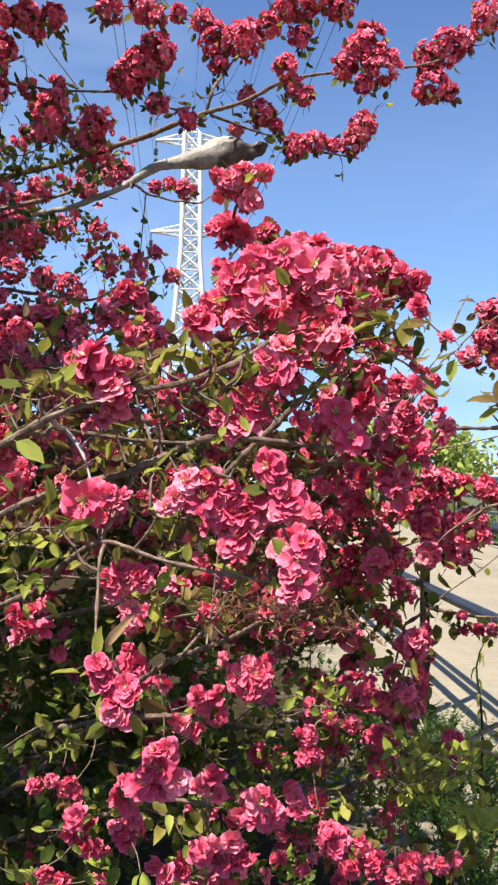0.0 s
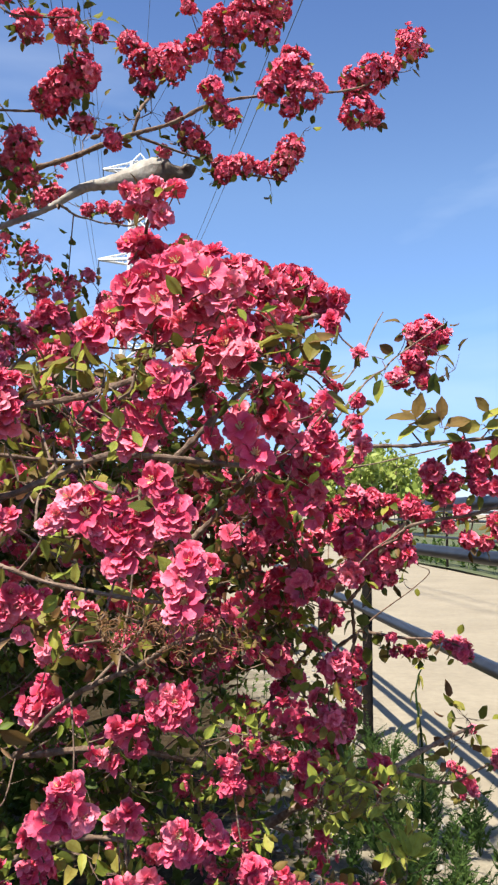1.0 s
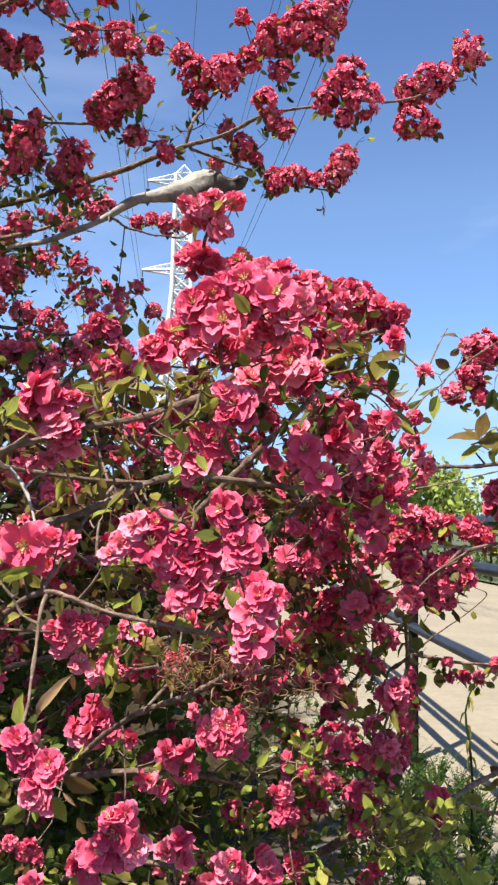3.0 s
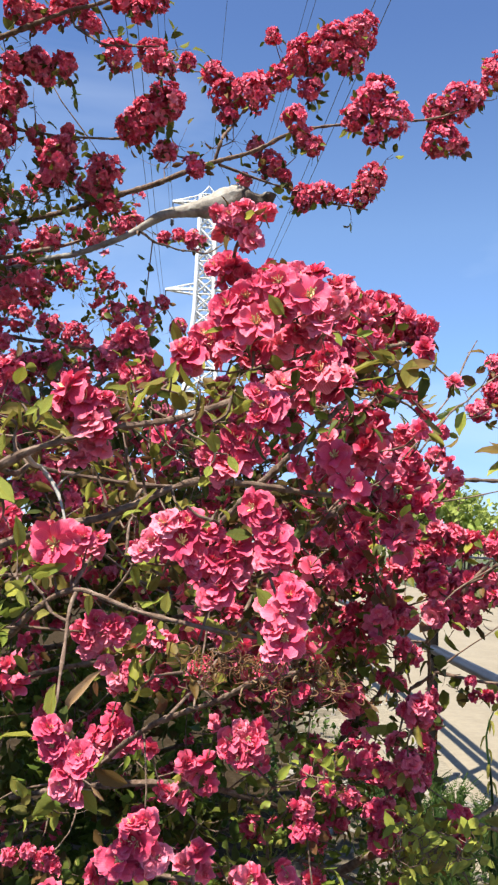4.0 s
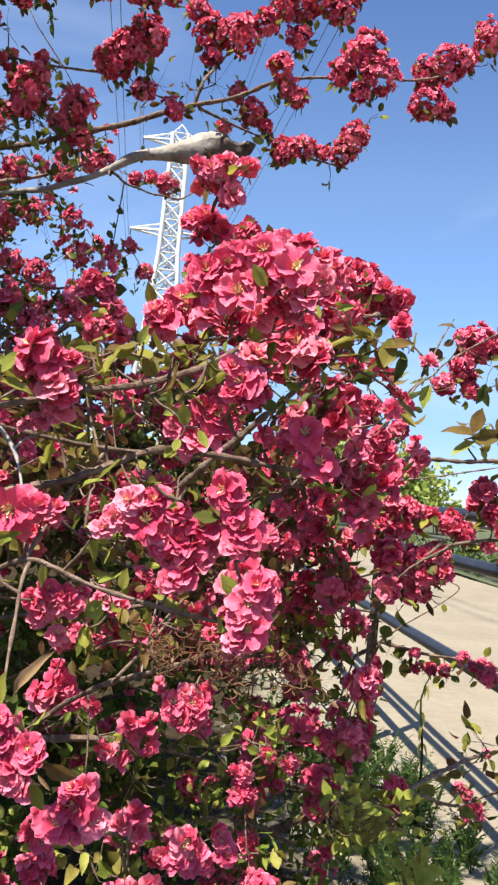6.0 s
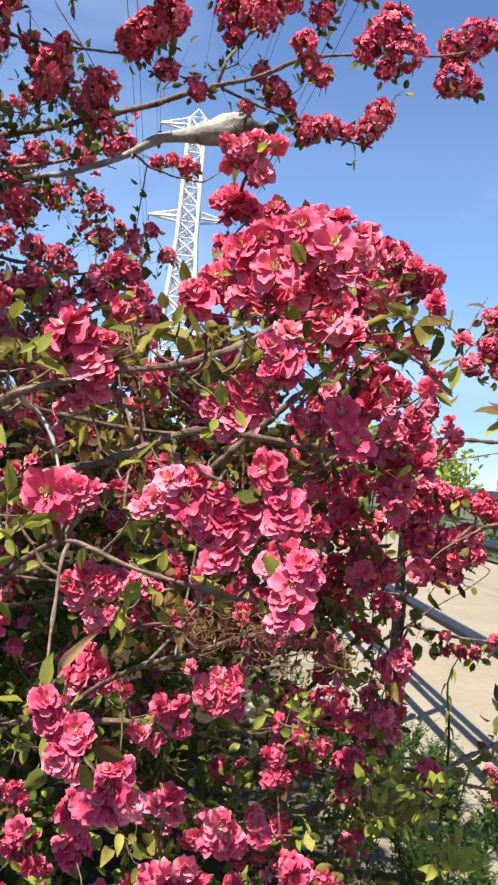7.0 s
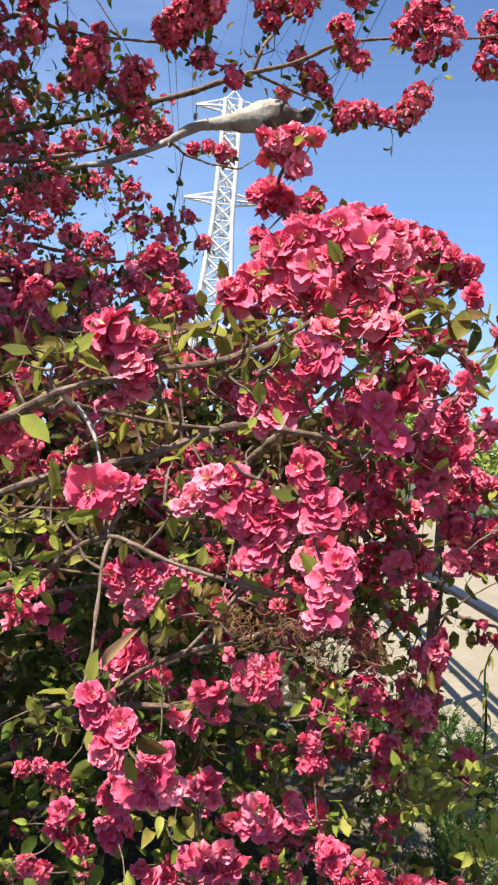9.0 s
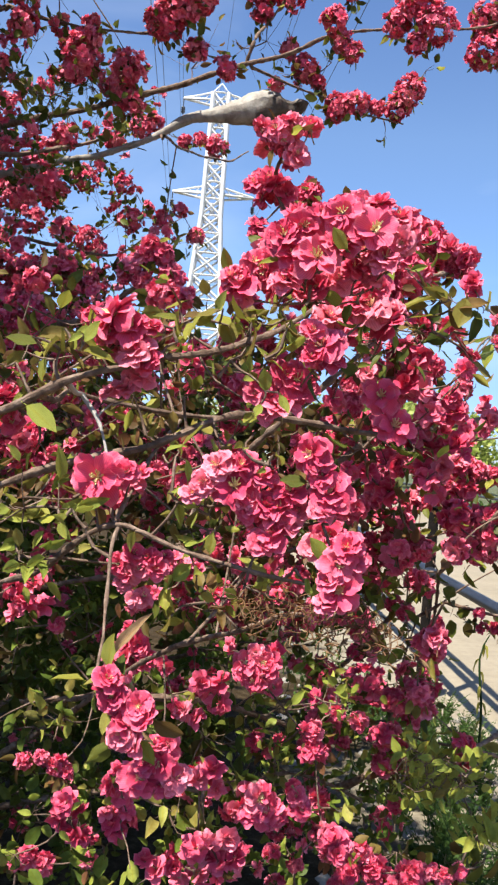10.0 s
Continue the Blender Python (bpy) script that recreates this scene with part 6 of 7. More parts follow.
bloom(-0.001, 0.835, 1.223, 0.58, 0.80)
bloom(-0.017, 0.870, 1.242, 0.72, 0.70)
bloom(0.022, 0.870, 1.227, 0.72, 0.70)
bloom(0.015, 0.870, 1.205, 0.72, 0.70)
bloom(0.037, 0.870, 1.216, 0.72, 0.70)
bloom(-0.026, 0.870, 1.232, 0.61, 0.70)
bloom(0.048, 0.820, 1.264, 0.79, 0.85)
bloom(0.058, 0.820, 1.247, 0.63, 0.80)
bloom(0.066, 0.820, 1.234, 0.90, 0.75)
bloom(0.060, 0.820, 1.220, 0.63, 0.70)
bloom(0.071, 0.820, 1.223, 0.54, 0.70)
bloom(0.053, 0.820, 1.256, 0.54, 0.60)
bloom(0.072, 0.790, 1.181, 0.73, 1.00, single=True)
bloom(0.078, 0.790, 1.194, 0.71, 0.75)
bloom(0.085, 0.790, 1.185, 0.56, 0.70)
bloom(0.075, 0.790, 1.161, 0.84, 0.95, single=True)
bloom(0.067, 0.790, 1.151, 0.53, 0.70)
bloom(0.067, 0.790, 1.168, 0.55, 0.70)
bloom(0.081, 0.925, 1.191, 0.87, 0.60)
bloom(0.069, 0.925, 1.180, 0.67, 0.60)
bloom(0.103, 0.925, 1.183, 0.56, 0.60)
bloom(0.075, 0.925, 1.122, 0.66, 0.70)
bloom(-0.136, 0.950, 1.382, 1.16, 0.95)
bloom(-0.120, 0.950, 1.370, 1.00, 0.85)
bloom(-0.115, 0.950, 1.349, 1.00, 0.80)
bloom(-0.101, 0.950, 1.340, 0.73, 0.75)
bloom(-0.140, 0.950, 1.364, 0.62, 0.70)
bloom(-0.101, 0.950, 1.372, 0.62, 0.70)
bloom(-0.112, 0.950, 1.360, 0.69, 0.70)
bloom(-0.111, 0.975, 1.327, 0.78, 0.70)
bloom(-0.123, 0.975, 1.314, 0.78, 0.70)
bloom(-0.133, 0.975, 1.352, 0.71, 0.60)
bloom(-0.109, 0.975, 1.354, 0.71, 0.60)
bloom(-0.139, 0.975, 1.308, 0.52, 0.60)
bloom(-0.134, 0.917, 1.227, 1.21, 1.00, single=True)
bloom(-0.109, 0.917, 1.234, 0.63, 0.80)
bloom(-0.140, 0.917, 1.213, 0.54, 0.80)
bloom(-0.106, 0.960, 1.223, 0.64, 0.70)
bloom(-0.120, 0.960, 1.206, 0.53, 0.60)
bloom(-0.100, 0.960, 1.233, 0.53, 0.60)
bloom(-0.072, 1.235, 0.858, 1.35, 1.00)
bloom(-0.094, 1.235, 0.833, 1.28, 0.90)
bloom(-0.049, 1.235, 0.839, 1.01, 0.85)
bloom(-0.080, 1.235, 0.877, 0.98, 0.80)
bloom(-0.062, 1.235, 0.881, 0.83, 0.70)
bloom(-0.086, 1.235, 0.853, 0.92, 0.80)
bloom(-0.065, 1.235, 0.827, 0.82, 0.70)
bloom(0.077, 1.460, 0.727, 1.19, 0.95)
bloom(0.093, 1.460, 0.710, 1.35, 0.95)
bloom(0.066, 1.460, 0.704, 1.04, 0.90)
bloom(0.107, 1.460, 0.705, 1.01, 0.90)
bloom(0.085, 1.460, 0.734, 1.01, 0.85)
bloom(0.127, 1.460, 0.751, 0.71, 0.70)
bloom(0.144, 1.460, 0.716, 0.90, 0.75)
bloom(0.136, 1.460, 0.734, 0.75, 0.70)
bloom(-0.082, 0.675, 1.113, 0.50, 0.60)
bloom(-0.078, 0.675, 1.102, 0.50, 0.65)
bloom(-0.069, 0.675, 1.088, 0.50, 0.75)
bloom(-0.062, 0.675, 1.098, 0.50, 0.70)
bloom(-0.071, 0.675, 1.079, 0.50, 0.70)
bloom(-0.062, 0.675, 1.077, 0.50, 0.70)
bloom(-0.068, 0.675, 1.111, 0.50, 0.50)
bloom(-0.058, 0.675, 1.091, 0.50, 0.60)
bloom(-0.084, 0.675, 1.106, 0.50, 0.50)
bloom(0.043, 1.550, 0.914, 1.12, 0.90)
bloom(0.070, 1.550, 0.916, 1.08, 0.90)
bloom(0.059, 1.550, 0.887, 1.12, 0.90)
bloom(0.041, 1.550, 0.895, 0.92, 0.80)
bloom(0.083, 1.550, 0.905, 0.92, 0.80)
bloom(0.059, 1.550, 0.933, 0.72, 0.70)
sprig(0.071, 0.885, 1.447, 0.004, 1, 0.022, GREEN, (0.65, 0.67))
sprig(0.030, 0.930, 1.383, 0.004, 1, 0.026, GREEN, (0.68, 0.70))
sprig(0.023, 0.930, 1.361, 0.004, 1, 0.025, GREEN, (0.70, 0.72))
sprig(0.010, 0.930, 1.349, 0.004, 1, 0.023, GREEN, (0.70, 0.72))
sprig(-0.004, 0.930, 1.333, 0.004, 1, 0.024, GREEN, (0.55, 0.57))
sprig(0.044, 0.930, 1.403, 0.004, 1, 0.018, GREEN, (0.40, 0.42))
sprig(0.093, 0.930, 1.387, 0.004, 1, 0.021, LEAF, (0.45, 0.47))
sprig(-0.007, 0.820, 1.263, 0.004, 1, 0.029, GREEN, (0.66, 0.68))
sprig(0.018, 0.820, 1.261, 0.004, 1, 0.022, GREEN, (0.60, 0.62))
sprig(0.013, 0.820, 1.252, 0.004, 1, 0.016, GREEN, (0.50, 0.52))
sprig(-0.059, 0.900, 1.211, 0.004, 1, 0.023, GREEN, (0.70, 0.72))
sprig(-0.042, 0.900, 1.208, 0.004, 1, 0.025, GREEN, (0.72, 0.74))
sprig(-0.031, 0.900, 1.203, 0.004, 1, 0.022, GREEN, (0.66, 0.68))
sprig(-0.065, 0.900, 1.218, 0.004, 1, 0.019, GREEN, (0.60, 0.62))
sprig(-0.152, 0.900, 1.198, 0.004, 1, 0.029, GREEN, (0.72, 0.74))
sprig(-0.161, 0.900, 1.187, 0.004, 1, 0.024, GREEN, (0.70, 0.72))
sprig(-0.139, 0.900, 1.182, 0.004, 1, 0.019, GREEN, (0.75, 0.77))
sprig(-0.095, 0.900, 1.183, 0.004, 1, 0.018, GREEN, (0.75, 0.77))
sprig(-0.130, 0.900, 1.166, 0.004, 1, 0.021, GREEN, (0.78, 0.80))
sprig(-0.171, 0.950, 1.358, 0.004, 1, 0.024, GREEN, (0.66, 0.68))
sprig(-0.155, 0.950, 1.364, 0.004, 1, 0.029, GREEN, (0.60, 0.62))
sprig(-0.144, 0.950, 1.345, 0.004, 1, 0.026, LEAF, (0.50, 0.52))
sprig(-0.095, 0.950, 1.326, 0.004, 1, 0.019, GREEN, (0.60, 0.62))
sprig(-0.089, 0.950, 1.345, 0.004, 1, 0.019, GREEN, (0.66, 0.68))
sprig(-0.075, 0.950, 1.360, 0.004, 1, 0.021, LEAF, (0.50, 0.52))
sprig(-0.182, 0.950, 1.364, 0.004, 1, 0.031, LEAF, (0.55, 0.57))
sprig(-0.185, 0.950, 1.343, 0.004, 1, 0.026, LEAF, (0.50, 0.52))
sprig(-0.033, 0.950, 1.332, 0.004, 1, 0.016, GREEN, (0.66, 0.68))
sprig(-0.075, 0.950, 1.389, 0.004, 1, 0.032, LEAF, (0.52, 0.54))
sprig(-0.059, 0.950, 1.385, 0.004, 1, 0.032, LEAF, (0.50, 0.52))
sprig(-0.027, 0.950, 1.380, 0.004, 1, 0.032, LEAF, (0.55, 0.57))
sprig(-0.006, 0.950, 1.385, 0.004, 1, 0.030, LEAF, (0.50, 0.52))
sprig(-0.184, 0.950, 1.275, 0.004, 1, 0.026, GREEN, (0.72, 0.74))
sprig(0.054, 0.860, 1.157, 0.004, 1, 0.023, GREEN, (0.64, 0.66))
sprig(0.061, 0.860, 1.154, 0.004, 1, 0.019, GREEN, (0.60, 0.62))
sprig(0.046, 0.860, 1.166, 0.004, 1, 0.016, GREEN, (0.60, 0.62))
lone_leaf(0.489, 1.500, 1.396, -0.054, -0.006, 0.011, LEAF, 0.72)
lone_leaf(0.487, 1.500, 1.401, 0.010, -0.006, 0.041, LEAF, 0.74)
lone_leaf(0.532, 1.500, 1.400, 0.000, -0.006, 0.039, LEAF, 0.76)
lone_leaf(0.484, 1.500, 1.391, 0.056, -0.006, 0.011, LEAF, 0.66)
lone_leaf(0.491, 1.500, 1.386, -0.042, -0.006, -0.024, GREEN, 0.60)
lone_leaf(0.497, 1.500, 1.396, 0.012, -0.006, 0.022, GREEN, 0.55)
lone_leaf(0.540, 1.500, 1.387, 0.044, -0.006, 0.013, LEAF, 0.74)
lone_leaf(0.601, 1.500, 1.389, -0.043, -0.006, -0.009, LEAF, 0.60)
lone_leaf(0.606, 1.500, 1.394, 0.034, -0.006, 0.035, LEAF, 0.50)
lone_leaf(0.611, 1.500, 1.384, 0.041, -0.006, 0.015, LEAF, 0.55)
lone_leaf(0.622, 1.500, 1.374, 0.030, -0.006, 0.000, LEAF, 0.45)
lone_leaf(0.617, 1.500, 1.414, -0.028, -0.006, 0.023, LEAF, 0.70)
lone_leaf(0.504, 1.500, 1.377, 0.005, -0.006, -0.020, LEAF, 0.20)
lone_leaf(0.632, 1.500, 1.355, -0.013, -0.006, -0.030, LEAF, 0.30)
lone_leaf(0.540, 1.500, 1.373, 0.028, -0.006, -0.012, LEAF, 0.25)
lone_leaf(0.574, 2.050, 1.606, 0.026, -0.006, 0.018, LEAF, 0.20)
lone_leaf(0.567, 2.050, 1.571, -0.047, -0.006, -0.019, GREEN, 0.40)
lone_leaf(0.567, 2.050, 1.557, -0.015, -0.006, -0.056, GREEN, 0.65)
lone_leaf(0.630, 2.050, 1.677, -0.030, -0.006, -0.012, LEAF, 0.10)
lone_leaf(0.616, 2.050, 1.698, -0.037, -0.006, 0.011, LEAF, 0.75)
lone_leaf(0.708, 2.050, 1.631, 0.027, -0.006, 0.014, LEAF, 0.30)
lone_leaf(0.715, 2.050, 1.618, 0.040, -0.006, -0.016, LEAF, 0.65)
lone_leaf(0.701, 2.050, 1.575, -0.019, -0.006, -0.050, LEAF, 0.05)
lone_leaf(0.693, 2.050, 1.561, 0.016, -0.006, -0.039, LEAF, 0.10)
lone_leaf(0.546, 2.050, 1.612, 0.012, -0.006, -0.017, LEAF, 0.05)
lone_leaf(-0.084, 0.690, 1.117, 0.001, -0.006, 0.022, GREEN, 0.70)
lone_leaf(-0.090, 0.780, 1.103, 0.018, -0.006, 0.033, DRY, 0.45)
lone_leaf(-0.081, 0.740, 1.096, -0.024, -0.006, -0.002, GREEN, 0.82)
lone_leaf(-0.106, 0.740, 1.093, -0.021, -0.006, 0.003, LEAF, 0.50)
lone_leaf(-0.086, 0.740, 1.073, -0.004, -0.006, -0.015, GREEN, 0.75)
lone_leaf(-0.062, 0.740, 1.060, 0.009, -0.006, -0.007, DRY, 0.30)
lone_leaf(-0.206, 0.930, 1.287, 0.030, -0.006, -0.020, GREEN, 0.70)
lone_leaf(-0.161, 0.930, 1.357, -0.012, -0.006, -0.007, GREEN, 0.62)
lone_leaf(-0.159, 0.930, 1.351, 0.015, -0.006, 0.019, GREEN, 0.60)
lone_leaf(-0.159, 0.930, 1.342, 0.029, -0.006, -0.001, LEAF, 0.50)
lone_leaf(-0.037, 0.930, 1.391, -0.021, -0.006, -0.011, LEAF, 0.60)
lone_leaf(-0.050, 0.930, 1.384, -0.018, -0.006, -0.014, LEAF, 0.58)
lone_leaf(0.205, 1.100, 1.453, -0.044, -0.004, -0.003, LEAF, 0.58)
lone_leaf(0.239, 1.100, 1.457, -0.007, -0.004, -0.035, LEAF, 0.60)
lone_leaf(0.254, 1.100, 1.442, -0.003, -0.004, -0.033, LEAF, 0.05)
lone_leaf(0.230, 1.100, 1.446, 0.035, -0.004, 0.014, LEAF, 0.76)
lone_leaf(0.218, 1.100, 1.456, -0.018, -0.004, 0.012, LEAF, 0.56)
lone_leaf(0.203, 1.100, 1.435, -0.027, -0.004, -0.007, LEAF, 0.50)
lone_leaf(0.196, 1.100, 1.446, -0.022, -0.004, -0.004, LEAF, 0.66)
lone_leaf(0.224, 1.100, 1.457, -0.002, -0.004, 0.014, LEAF, 0.62)
lone_leaf(0.245, 1.100, 1.443, 0.015, -0.004, -0.008, LEAF, 0.30)
lone_leaf(0.173, 1.100, 1.484, 0.018, -0.006, 0.007, GREEN, 0.40)
lone_leaf(0.144, 1.100, 1.487, 0.010, -0.006, -0.016, GREEN, 0.50)
lone_leaf(0.074, 0.930, 1.506, -0.004, -0.006, 0.010, LEAF, 0.72)
lone_leaf(0.082, 0.930, 1.453, -0.010, -0.006, 0.003, GREEN, 0.50)
lone_leaf(0.036, 0.950, 1.365, -0.006, -0.006, 0.025, GREEN, 0.68)
lone_leaf(0.021, 0.950, 1.356, 0.007, -0.006, 0.018, GREEN, 0.72)
lone_leaf(0.013, 0.950, 1.350, -0.009, -0.006, 0.012, GREEN, 0.70)
lone_leaf(0.004, 0.950, 1.336, -0.014, -0.006, -0.007, GREEN, 0.58)
lone_leaf(0.057, 0.950, 1.341, -0.011, -0.006, 0.014, LEAF, 0.50)
lone_leaf(0.063, 0.950, 1.336, -0.012, -0.006, 0.010, LEAF, 0.60)
lone_leaf(-0.197, 0.930, 1.181, -0.020, -0.006, 0.005, GREEN, 0.70)
lone_leaf(-0.168, 0.930, 1.188, 0.019, -0.006, 0.018, GREEN, 0.62)
lone_leaf(-0.181, 0.930, 1.173, -0.010, -0.006, -0.014, GREEN, 0.66)
lone_leaf(-0.208, 0.930, 1.158, -0.013, -0.006, -0.004, GREEN, 0.60)
lone_leaf(-0.204, 0.950, 1.135, -0.012, -0.006, -0.002, LEAF, 0.50)
lone_leaf(-0.189, 0.950, 1.140, 0.015, -0.006, 0.004, GREEN, 0.68)
lone_leaf(-0.199, 0.950, 1.117, 0.007, -0.006, -0.013, GREEN, 0.72)
lone_leaf(-0.148, 0.950, 1.161, 0.025, -0.006, -0.002, LEAF, 0.52)
lone_leaf(-0.027, 0.900, 1.169, 0.001, -0.006, 0.019, GREEN, 0.82)
lone_leaf(-0.052, 0.900, 1.211, 0.018, -0.006, 0.006, GREEN, 0.60)
lone_leaf(-0.077, 0.950, 1.254, 0.015, -0.006, 0.013, GREEN, 0.66)
lone_leaf(-0.004, 0.920, 1.261, 0.013, -0.006, -0.006, GREEN, 0.66)
lone_leaf(-0.211, 0.970, 1.350, -0.030, -0.006, 0.001, LEAF, 0.28)
lone_leaf(-0.209, 0.970, 1.357, 0.031, -0.006, 0.010, LEAF, 0.66)
lone_leaf(-0.202, 0.970, 1.336, -0.002, -0.006, -0.023, LEAF, 0.34)
lone_leaf(-0.186, 0.970, 1.347, 0.026, -0.006, -0.010, LEAF, 0.72)
lone_leaf(-0.159, 0.970, 1.350, 0.021, -0.006, -0.004, LEAF, 0.28)
lone_leaf(-0.093, 0.970, 1.353, 0.018, -0.006, 0.006, LEAF, 0.66)
lone_leaf(-0.076, 0.970, 1.383, -0.024, -0.006, 0.007, LEAF, 0.34)
lone_leaf(-0.072, 0.970, 1.387, 0.025, -0.006, 0.006, LEAF, 0.72)
lone_leaf(-0.040, 0.970, 1.396, 0.005, -0.006, 0.021, LEAF, 0.28)
lone_leaf(-0.238, 0.970, 1.327, 0.016, -0.006, 0.014, LEAF, 0.66)
lone_leaf(-0.220, 0.970, 1.301, -0.010, -0.006, -0.012, LEAF, 0.34)
lone_leaf(0.012, 0.920, 1.319, -0.004, -0.006, 0.020, GREEN, 0.62)
lone_leaf(0.025, 0.920, 1.316, 0.008, -0.006, -0.017, GREEN, 0.60)
lone_leaf(0.008, 0.920, 1.306, -0.004, -0.006, -0.012, GREEN, 0.66)
lone_leaf(-0.187, 1.400, 0.728, -0.015, -0.006, -0.009, GREEN, 0.60)
lone_leaf(-0.259, 1.400, 0.705, -0.019, -0.006, 0.007, GREEN, 0.60)
lone_leaf(-0.216, 1.400, 0.684, 0.017, -0.006, -0.012, GREEN, 0.55)
lone_leaf(-0.103, 1.300, 0.682, -0.012, -0.006, -0.021, GREEN, 0.62)
lone_leaf(-0.002, 0.850, 1.140, -0.010, -0.006, 0.008, GREEN, 0.70)
lone_leaf(0.064, 0.870, 1.147, 0.013, -0.006, 0.010, GREEN, 0.66)
lone_leaf(0.309, 1.524, 0.745, 0.001, -0.008, -0.013, GREEN, 0.54)
lone_leaf(0.327, 1.555, 0.768, 0.022, -0.008, -0.004, GREEN, 0.71)
lone_leaf(0.330, 1.532, 0.758, -0.001, -0.008, 0.021, GREEN, 0.57)
lone_leaf(0.333, 1.513, 0.735, 0.009, -0.008, -0.011, GREEN, 0.74)
lone_leaf(0.345, 1.548, 0.787, 0.010, -0.008, 0.024, LEAF, 0.53)
lone_leaf(0.354, 1.544, 0.768, -0.010, -0.008, -0.018, GREEN, 0.72)
lone_leaf(0.361, 1.536, 0.750, 0.012, -0.008, 0.015, GREEN, 0.67)
lone_leaf(0.362, 1.528, 0.787, -0.024, -0.008, 0.002, GREEN, 0.52)
lone_leaf(0.372, 1.533, 0.766, 0.024, -0.008, 0.014, GREEN, 0.58)
lone_leaf(0.387, 1.553, 0.732, 0.019, -0.008, 0.016, LEAF, 0.64)
lone_leaf(0.385, 1.536, 0.778, -0.027, -0.008, 0.002, GREEN, 0.61)
lone_leaf(0.396, 1.549, 0.752, 0.012, -0.008, -0.012, GREEN, 0.51)
lone_leaf(0.392, 1.517, 0.778, 0.024, -0.008, -0.001, GREEN, 0.64)
lone_leaf(0.413, 1.560, 0.738, -0.026, -0.008, -0.002, GREEN, 0.55)
lone_leaf(0.413, 1.538, 0.765, -0.021, -0.008, -0.008, LEAF, 0.54)
lone_leaf(0.416, 1.519, 0.742, -0.018, -0.008, -0.015, GREEN, 0.65)
lone_leaf(0.417, 1.504, 0.766, 0.014, -0.008, 0.013, GREEN, 0.56)
lone_leaf(0.425, 1.514, 0.781, -0.002, -0.008, 0.024, GREEN, 0.59)
lone_leaf(0.350, 1.503, 0.742, 0.010, -0.008, -0.013, GREEN, 0.68)
lone_leaf(0.374, 1.544, 0.716, 0.021, -0.008, 0.020, LEAF, 0.65)
lone_leaf(0.409, 1.558, 0.717, 0.022, -0.008, 0.003, GREEN, 0.70)
lone_leaf(0.441, 1.537, 0.742, -0.028, -0.008, -0.012, GREEN, 0.71)
lone_leaf(0.323, 1.527, 0.801, -0.006, -0.008, -0.014, GREEN, 0.54)
lone_leaf(0.311, 1.520, 0.795, -0.023, -0.008, -0.015, GREEN, 0.50)
lone_leaf(0.459, 1.500, 0.669, -0.007, -0.010, 0.044, GREEN, 0.51)
lone_leaf(0.456, 1.500, 0.667, -0.033, -0.010, 0.032, GREEN, 0.54)
lone_leaf(0.463, 1.500, 0.669, 0.017, -0.010, 0.041, GREEN, 0.69)
lone_leaf(0.470, 1.500, 0.665, 0.032, -0.010, 0.019, GREEN, 0.59)
lone_leaf(0.438, 1.500, 0.661, -0.035, -0.010, 0.013, GREEN, 0.57)
lone_leaf(0.122, 1.500, 0.866, 0.015, -0.010, 0.025, GREEN, 0.52)
lone_leaf(0.202, 1.500, 0.872, 0.004, -0.010, 0.023, GREEN, 0.74)
lone_leaf(0.209, 1.500, 0.881, -0.020, -0.010, 0.014, GREEN, 0.60)
lone_leaf(0.192, 1.500, 0.889, 0.011, -0.010, 0.018, GREEN, 0.55)
lone_leaf(0.189, 1.500, 0.902, -0.015, -0.010, 0.016, GREEN, 0.51)
lone_leaf(0.181, 1.500, 0.861, -0.021, -0.010, 0.007, GREEN, 0.51)
lone_leaf(0.215, 1.500, 0.891, 0.011, -0.010, 0.016, GREEN, 0.54)

ALL = np.concatenate([np.c_[d["line"][::4, :3], np.full(len(d["line"][::4]), i)] for i, d in enumerate(BOUGHS.values())])
NAMES = list(BOUGHS)


POINTS = [ALL[:, :3]]
OWNER = [ALL[:, 3]]


def nearest(p, grow=True):
    """The nearest place on a limb or on a twig that has already grown from one."""
    pts, own = np.concatenate(POINTS), np.concatenate(OWNER)
    k = int(np.argmin(((pts - p) ** 2).sum(1)))
    a = pts[k]
    if grow:
        steps = np.array([[0.4], [0.7], [1.0]])
        POINTS.append(a + (p - a) * steps)
        OWNER.append(np.full(3, own[k]))
    return BOUGHS[NAMES[int(own[k])]], a


def from_limbs(items):
    """Nearest to the limbs first, so that twigs branch outwards."""
    far = [float(((ALL[:, :3] - np.array(i[:3])) ** 2).sum(1).min()) for i in items]
    return [items[k] for k in np.argsort(far)]


def twig_to(d, a, b, r0=0.0018, r1=0.001):
    l = np.linalg.norm(b - a)
    if l < 0.004:
        return
    m = a + (b - a) * 0.55 + rng.normal(0, 0.07 * l, 3) + (0, 0, -0.04 * l)
    s = smooth_line([(*a, r0), (*m, 0.5 * (r0 + r1)), (*b, r1)], max(0.02, l / 5))
    d["twigs"].append(tube(s[:, :3], s[:, 3], 5))


def put_leaf(d, p, way, length, mat, fine=True, hue=None, facing=False):
    d["leaves"].append((p, way, length, mat, fine, hue, facing))


OUT = np.array((-0.25, -0.75, 0.45))


